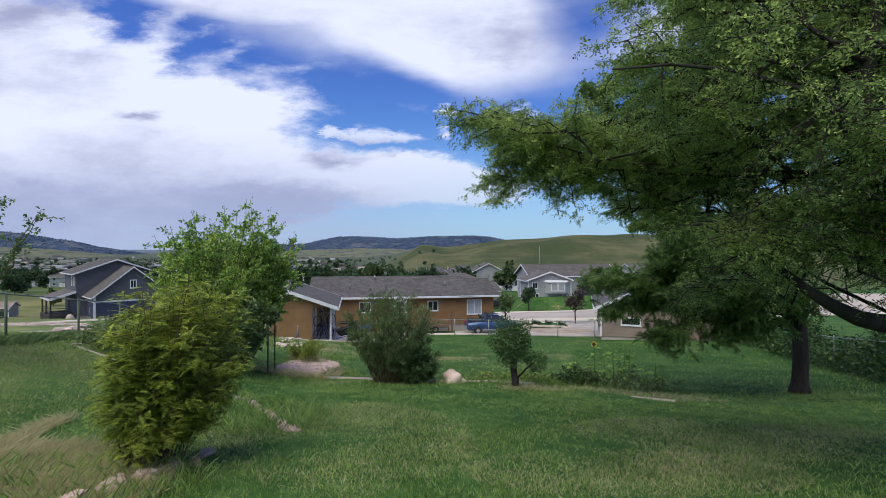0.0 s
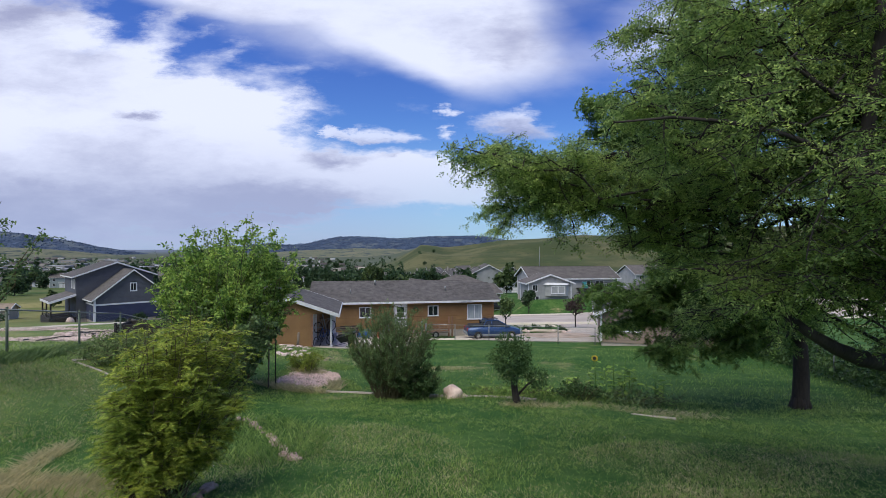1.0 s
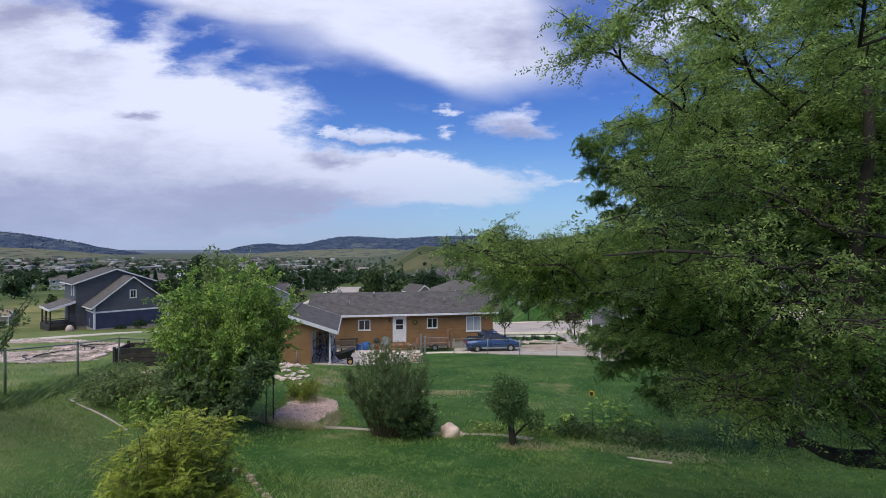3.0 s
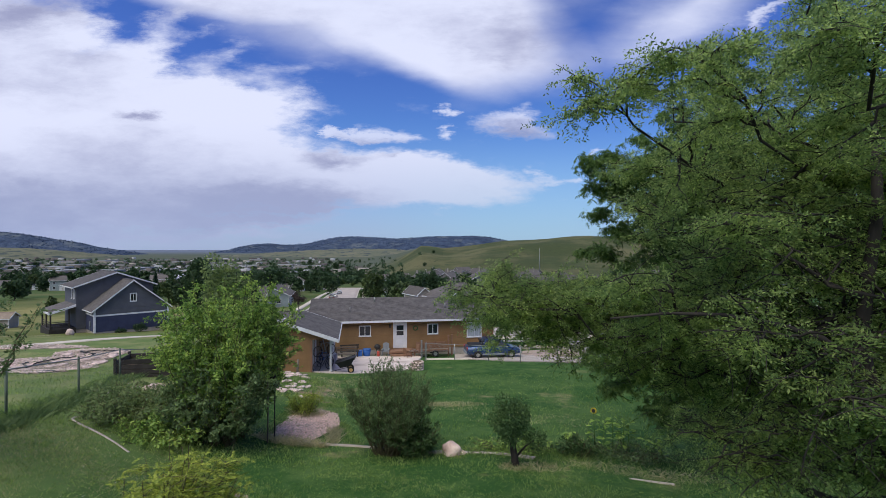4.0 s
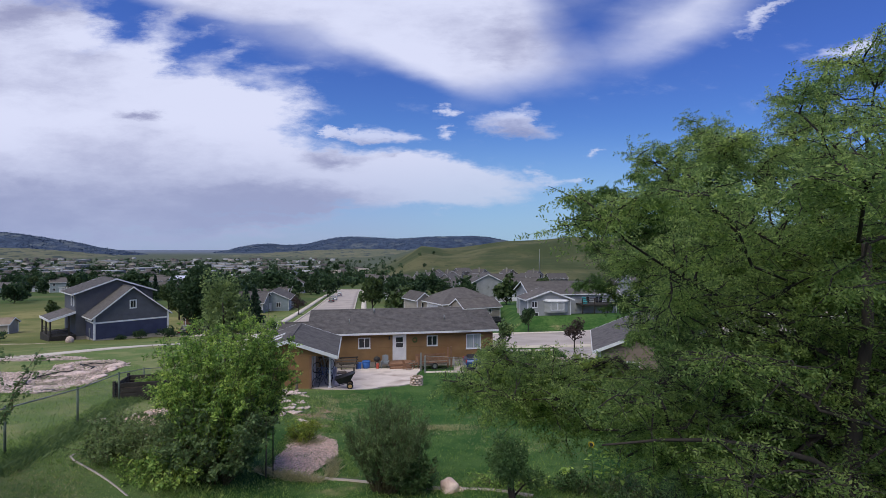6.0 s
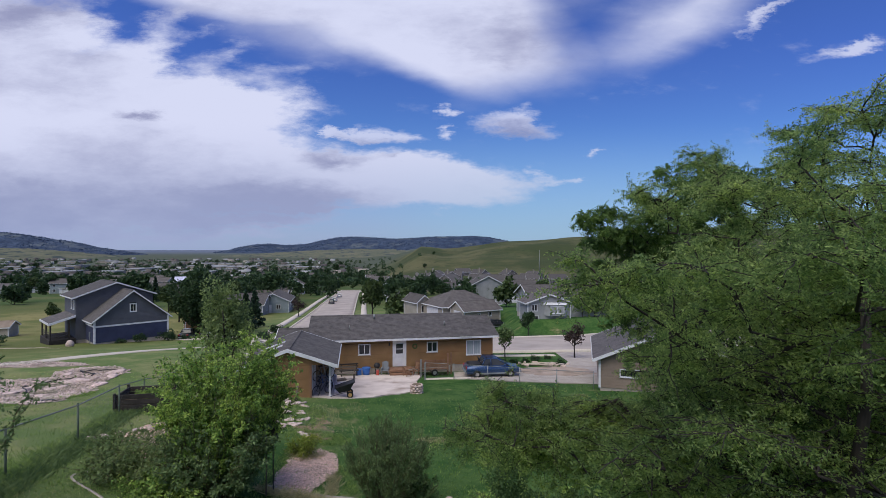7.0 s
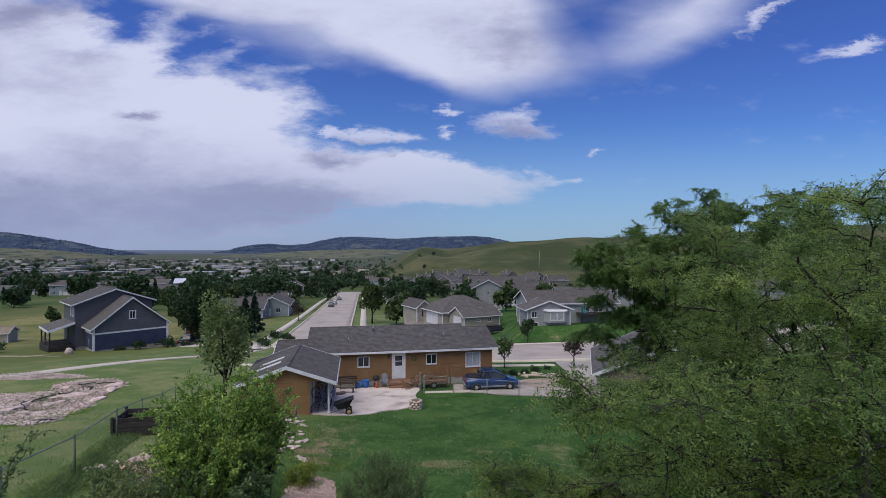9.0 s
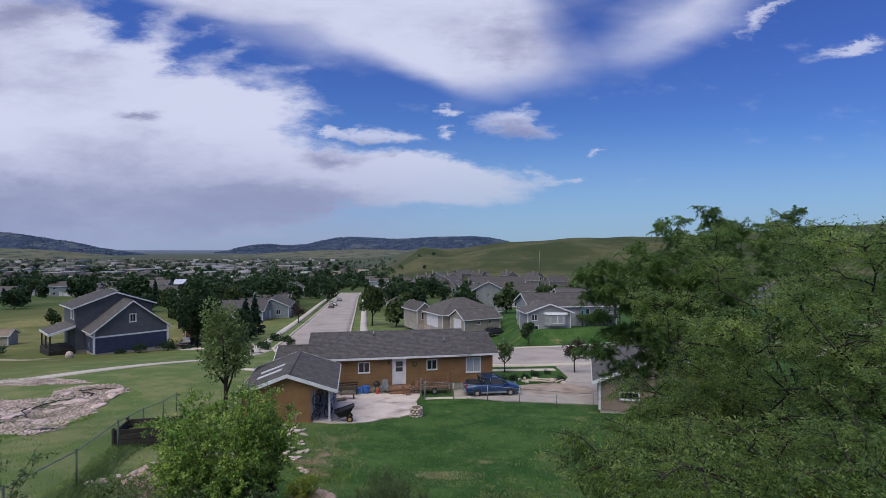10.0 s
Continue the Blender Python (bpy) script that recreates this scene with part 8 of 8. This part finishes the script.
def bench(m, label, L, mat):
    b = thing("bench", m, label, "bench")
    for x in (-L / 2 + 0.15, L / 2 - 0.15):
        for y in (-0.2, 0.2):
            bm = bmesh.new()
            slab(bm, x - 0.04, x + 0.04, y - 0.04, y + 0.04, 0, 0.42, 0.006)
            part("leg", bm, mat, b)
    for k in range(4):
        bm = bmesh.new()
        slab(bm, -L / 2, L / 2, -0.26 + 0.13 * k, -0.15 + 0.13 * k, 0.42, 0.455, 0.006)
        part("seat_slat", bm, mat, b)
    for z in (0.62, 0.80):
        bm = bmesh.new()
        slab(bm, -L / 2, L / 2, 0.27, 0.30, z, z + 0.11, 0.006)
        part("back_slat", bm, mat, b)
    for x in (-L / 2 + 0.15, L / 2 - 0.15):
        bm = bmesh.new()
        slab(bm, x - 0.035, x + 0.035, 0.225, 0.265, 0.4, 0.92, 0.006)
        part("back_post", bm, mat, b)


bench(house_at(-3.9, -2.6, 0, -6), "weathered wooden bench on the patio", 1.7, M_WOOD)
bench(house_at(-3.6, -1.0, 0, 4), "dark wooden bench against the wall", 1.5, M_DARKWOOD)
wp = thing("wood_pile", house_at(-4.6, -3.4, 0, 20), "stack of weathered boards on the patio", "boards")
for k in range(6):
    bm = bmesh.new()
    slab(bm, -0.8 + 0.05 * (k % 3), 0.8 + 0.07 * (k % 2), -0.25 + 0.17 * (k % 3), -0.1 + 0.17 * (k % 3), 0.06 * (k // 3), 0.055 + 0.06 * (k // 3), 0.006)
    part("board", bm, M_WOOD, wp)
# utility trailer with slatted sides against the wall
tl = thing("trailer", house_at(3.0, -1.2, 0, 2), "small trailer with reddish slatted wooden sides", "trailer")
bm = bmesh.new()
slab(bm, -1.25, 1.25, -0.6, 0.6, 0.38, 0.46, 0.01)
part("bed", bm, M_WOOD, tl)
for y in (-0.62, 0.62):
    for z in (0.5, 0.68, 0.86):
        bm = bmesh.new()
        slab(bm, -1.25, 1.25, y - 0.015, y + 0.015, z, z + 0.11, 0.005)
        part("side_slat", bm, M_REDWOOD, tl)
    for x in (-1.2, -0.4, 0.4, 1.2):
        bm = bmesh.new()
        slab(bm, x - 0.035, x + 0.035, y - 0.05, y + 0.05, 0.4, 1.02, 0.005)
        part("stake", bm, M_REDWOOD, tl)
    wheel(tl, (0.1, y * 1.12, 0.27), (0, 1, 0), 0.27, 0.13, M_RUBBER, M_STEEL)
bm = bmesh.new()
tube(bm, [(-1.2, 0, 0.4), (-2.0, 0, 0.42)], 0.035, 0.035, 6)
part("drawbar", bm, M_STEEL, tl)
for u, v, h, mt in ((4.35, -1.0, 1.55, M_REDWOOD), (4.65, -0.9, 1.6, M_REDWOOD), (1.95, -2.4, 1.3, M_STEEL), (2.1, -3.6, 1.2, M_STEEL)):
    ps = thing("fence_post", house_at(u, v), "upright post standing beside the patio", "post", "patio posts")
    bm = bmesh.new()
    slab(bm, -0.06, 0.06, -0.06, 0.06, -0.2, h, 0.01)
    slab(bm, -0.075, 0.075, -0.075, 0.075, h, h + 0.04, 0.01)
    part("post", bm, mt, ps)
ws = ribbon("garden_edging", [(-1.3, 37.4), (0.6, 37.7), (2.2, 37.9)], 0.25, 0.12, M_CURB, 0.25, 0.5, lanes=1)
tagged(ws, "pale concrete strip at the lawn edge", "edging", kind="structure")


# ---- cars ----
def car(m, label, paint, kind="wagon", s=1.0, rack=False):
    c = thing("car", m, label, "car", "parked cars")
    # stations: x, low z, belt z, half width
    st = [(-2.2, 0.42, 0.78, 0.72), (-2.1, 0.30, 0.92, 0.82), (-1.3, 0.26, 0.98, 0.87), (0.0, 0.25, 0.96, 0.88), (0.75, 0.26, 0.95, 0.87), (1.5, 0.28, 0.86, 0.84), (2.05, 0.33, 0.72, 0.76), (2.2, 0.42, 0.60, 0.66)]
    bm = bmesh.new()
    rows = []
    for x, zl, zb, w in st:
        prof = [(-w * 0.86, zl), (-w, zl + 0.12), (-w, (zl + zb) / 2), (-w * 0.95, zb - 0.04), (-w * 0.82, zb), (w * 0.82, zb), (w * 0.95, zb - 0.04), (w, (zl + zb) / 2), (w, zl + 0.12), (w * 0.86, zl)]
        rows.append([bm.verts.new((x, y, z)) for y, z in prof])
    for a, b in zip(rows, rows[1:]):
        for k in range(10):
            f = bm.faces.new((a[k], b[k], b[(k + 1) % 10], a[(k + 1) % 10]))
            f.smooth = True
    bm.faces.new(rows[0][::-1])
    bm.faces.new(rows[-1])
    bmesh.ops.recalc_face_normals(bm, faces=bm.faces[:])
    body = part("body", bm, paint, c)
    cab = {"wagon": ((-2.0, -1.55, 0.35, 1.05), 0.93), "pickup": ((-0.98, -0.66, 0.30, 1.22), 0.93)}[kind]
    (xb, xrb, xrf, xf), zb = cab
    bm = bmesh.new()
    hexa(bm, [(xb, -0.76, zb), (xf, -0.76, zb), (xf, 0.76, zb), (xb, 0.76, zb), (xrb, -0.6, 1.43), (xrf, -0.6, 1.43), (xrf, 0.6, 1.43), (xrb, 0.6, 1.43)])
    part("window_glass", bm, M_GLASS, c)
    bm = bmesh.new()
    slab(bm, xrb - 0.04, xrf + 0.04, -0.64, 0.64, 1.42, 1.49, 0.025)
    part("car_roof", bm, paint, c)
    bm = bmesh.new()
    mids = [xrb + (xrf - xrb) * t for t in ((0.33, 0.72) if kind == "wagon" else (0.45,))]
    for sgn in (-1, 1):
        for (x0, x1) in [(xb, xrb), (xf, xrf)] + [(q, q) for q in mids]:
            tube(bm, [(x0, sgn * 0.775, zb), (x1, sgn * 0.615, 1.44)], 0.045, 0.04, 6)
    part("cab_frame", bm, paint, c)["kind"] = "stuff"
    for x in (-1.35, 1.32):
        for y in (-0.82, 0.82):
            wheel(c, (x, y, 0.32), (0, 1, 0), 0.33, 0.2, M_RUBBER, M_CHROME)
    for y in (-0.6, 0.6):
        bm = bmesh.new()
        slab(bm, 2.02, 2.19, y - 0.14, y + 0.14, 0.56, 0.70, 0.02)
        part("headlight", bm, M_CHROME, c)
        bm = bmesh.new()
        slab(bm, -2.2, -2.08, y - 0.14, y + 0.14, 0.66, 0.9, 0.02)
        part("tail_light", bm, M_LAMPRED, c)
        bm = bmesh.new()
        slab(bm, 0.75, 0.92, y * 1.55 - 0.08, y * 1.55 + 0.08, 0.93, 1.06, 0.02)
        part("wing_mirror", bm, paint, c)
    bm = bmesh.new()
    slab(bm, 2.1, 2.26, -0.7, 0.7, 0.34, 0.5, 0.03)
    part("bumper", bm, M_GREYPLASTIC, c)
    bm = bmesh.new()
    slab(bm, -2.27, -2.12, -0.7, 0.7, 0.36, 0.54, 0.03)
    part("bumper", bm, M_GREYPLASTIC, c)
    for sgn in (-1, 1):
        bm = bmesh.new()
        slab(bm, -1.0, 1.0, sgn * 0.885 - 0.02, sgn * 0.885 + 0.02, 0.3, 0.42, 0.01)
        part("sill_trim", bm, M_GREYPLASTIC, c)
    if rack:
        for y in (-0.5, 0.5):
            bm = bmesh.new()
            tube(bm, [(xrb, y, 1.56), (xrf, y, 1.56)], 0.022, 0.022, 6)
            part("roof_bar", bm, M_BLACK, c)
        for x in (xrb + 0.1, xrf - 0.15):
            bm = bmesh.new()
            tube(bm, [(x, -0.62, 1.5), (x, -0.6, 1.6), (x, 0.6, 1.6), (x, 0.62, 1.5)], 0.022, 0.022, 6)
            part("roof_bar", bm, M_BLACK, c)
        bm = bmesh.new()
        tube(bm, [(-0.85, -0.7, 0.95), (-1.0, -0.62, 1.38), (-1.0, 0.62, 1.38), (-0.85, 0.7, 0.95)], 0.035, 0.035, 8)
        part("sport_bar", bm, M_BLACK, c)
        bm = bmesh.new()
        slab(bm, -1.95, -0.95, -0.6, 0.6, 0.93, 1.08, 0.04)
        part("bed_load", bm, M_BLACK, c)
    return c


car(pose(3.95, 39.3, land1(3.95, 39.3) + 0.05, 0, 0, 8), "blue four-door pickup with roof bars on the drive", M_CARBLUE, "pickup", rack=True)
for x, y, rz, pm, lb in ((-37.3, 80.2, 30, M_CARDARK, "dark car parked beside the charcoal house"), (-38, 168, 99, M_CARDARK, "dark car parked along the street"), (-39.6, 180, 99, M_CARWHITE, "pale car parked along the street"),
                         (-48, 148, 20, M_CARWHITE, "pale car parked on a house drive"), (9.6, 88.6, 28, M_CARDARK, "dark car parked beside the beige garage"), (-45, 214, 99, M_CARWHITE, "pale car parked far along the street")):
    car(pose(x, y, land1(x, y) + (0.12 if abs(x - road_x(y)) < 6 else 0.02), 0, 0, rz), lb, pm)
car(pose(-40.2, 77.6, land1(-40.2, 77.6) + 0.05, 0, 0, 100), "dark pickup parked beside the charcoal house", M_CARDARK, "pickup")
tagged(draped("driveway", [(-44.5, 78.5), (-42.0, 75.0), (-40.5, 75.5), (-36.5, 79.5), (-32, 83), (-30.5, 80), (-34.5, 74.5), (-38.5, 73.0)], 0.05, M_PATIO, thick=0.1, step=1.0), "pinkish gravel driveway beside the charcoal house", "driveway", kind="structure")
tagged(draped("driveway", [(-0.4, 91.6), (-4.4, 99.4), (-8.5, 95.5), (-13.8, 86.5), (-13.2, 80.5), (-8.0, 84.0), (2.6, 87.4), (1.4, 91.0)], 0.08, M_CONCRETE, thick=0.15, step=2.0), "pale concrete driveway to the beige house", "driveway", kind="structure")
# a low white rail, a tan outbuilding and worn tracks beyond the charcoal house
wr = thing("rail_fence", pose(-36.5, 76.2, land1(-36.5, 76.2), 0, 0, 12), "low white two-rail fence beside the gravel drive", "fence")
for x in (0.0, 1.4, 2.8):
    bm = bmesh.new()
    slab(bm, x - 0.06, x + 0.06, -0.06, 0.06, -0.3, 1.0, 0.01)
    part("post", bm, M_WHITE, wr)
for z in (0.5, 0.88):
    bm = bmesh.new()
    slab(bm, -0.1, 2.9, -0.09, -0.062, z - 0.07, z + 0.07, 0.008)
    part("rail", bm, M_WHITE, wr)
rock(-49.4, 65.2, 0.5, 0.45, 0.55, "tan boulder beside the porch steps", M_STONE, seed=61, dz=0.3, name="boulder")
for k, line in enumerate(([(-74, 62), (-64, 63.5), (-56, 63.2), (-51, 63.8)], [(-74, 58.5), (-62, 60.2), (-54, 61.2), (-47, 60.8)])):
    tr_ = ribbon("worn_track", line, 1.3 - 0.5 * k, 0.02, M_DRYSOIL, 0.2, 1.2, lanes=1)
    tagged(tr_, "worn pale track across the meadow", "track", kind="structure")
house("hut", "small tan timber hut at the meadow edge", pose(-79.4, 84.0, land1(-75, 85), 0, 0, 20), 4.2, 3.6, 1.7, 0.8, M_BEIGE, M_BROWNROOF, "x", 0.3, base=1.0, category="hut")
# table and umbrella colour on the deck behind
tb = thing("deck_chair", dk.matrix_basis @ pose(0.9, 1.2, 1.725), "teal covered chair on the timber deck", "chair")
bm = bmesh.new()
slab(bm, -0.35, 0.35, -0.35, 0.35, 0.0, 0.45, 0.05)
part("seat", bm, M_TEAL, tb)
bm = bmesh.new()
slab(bm, -0.35, 0.35, 0.25, 0.37, 0.45, 1.0, 0.05)
part("backrest", bm, M_TEAL, tb)
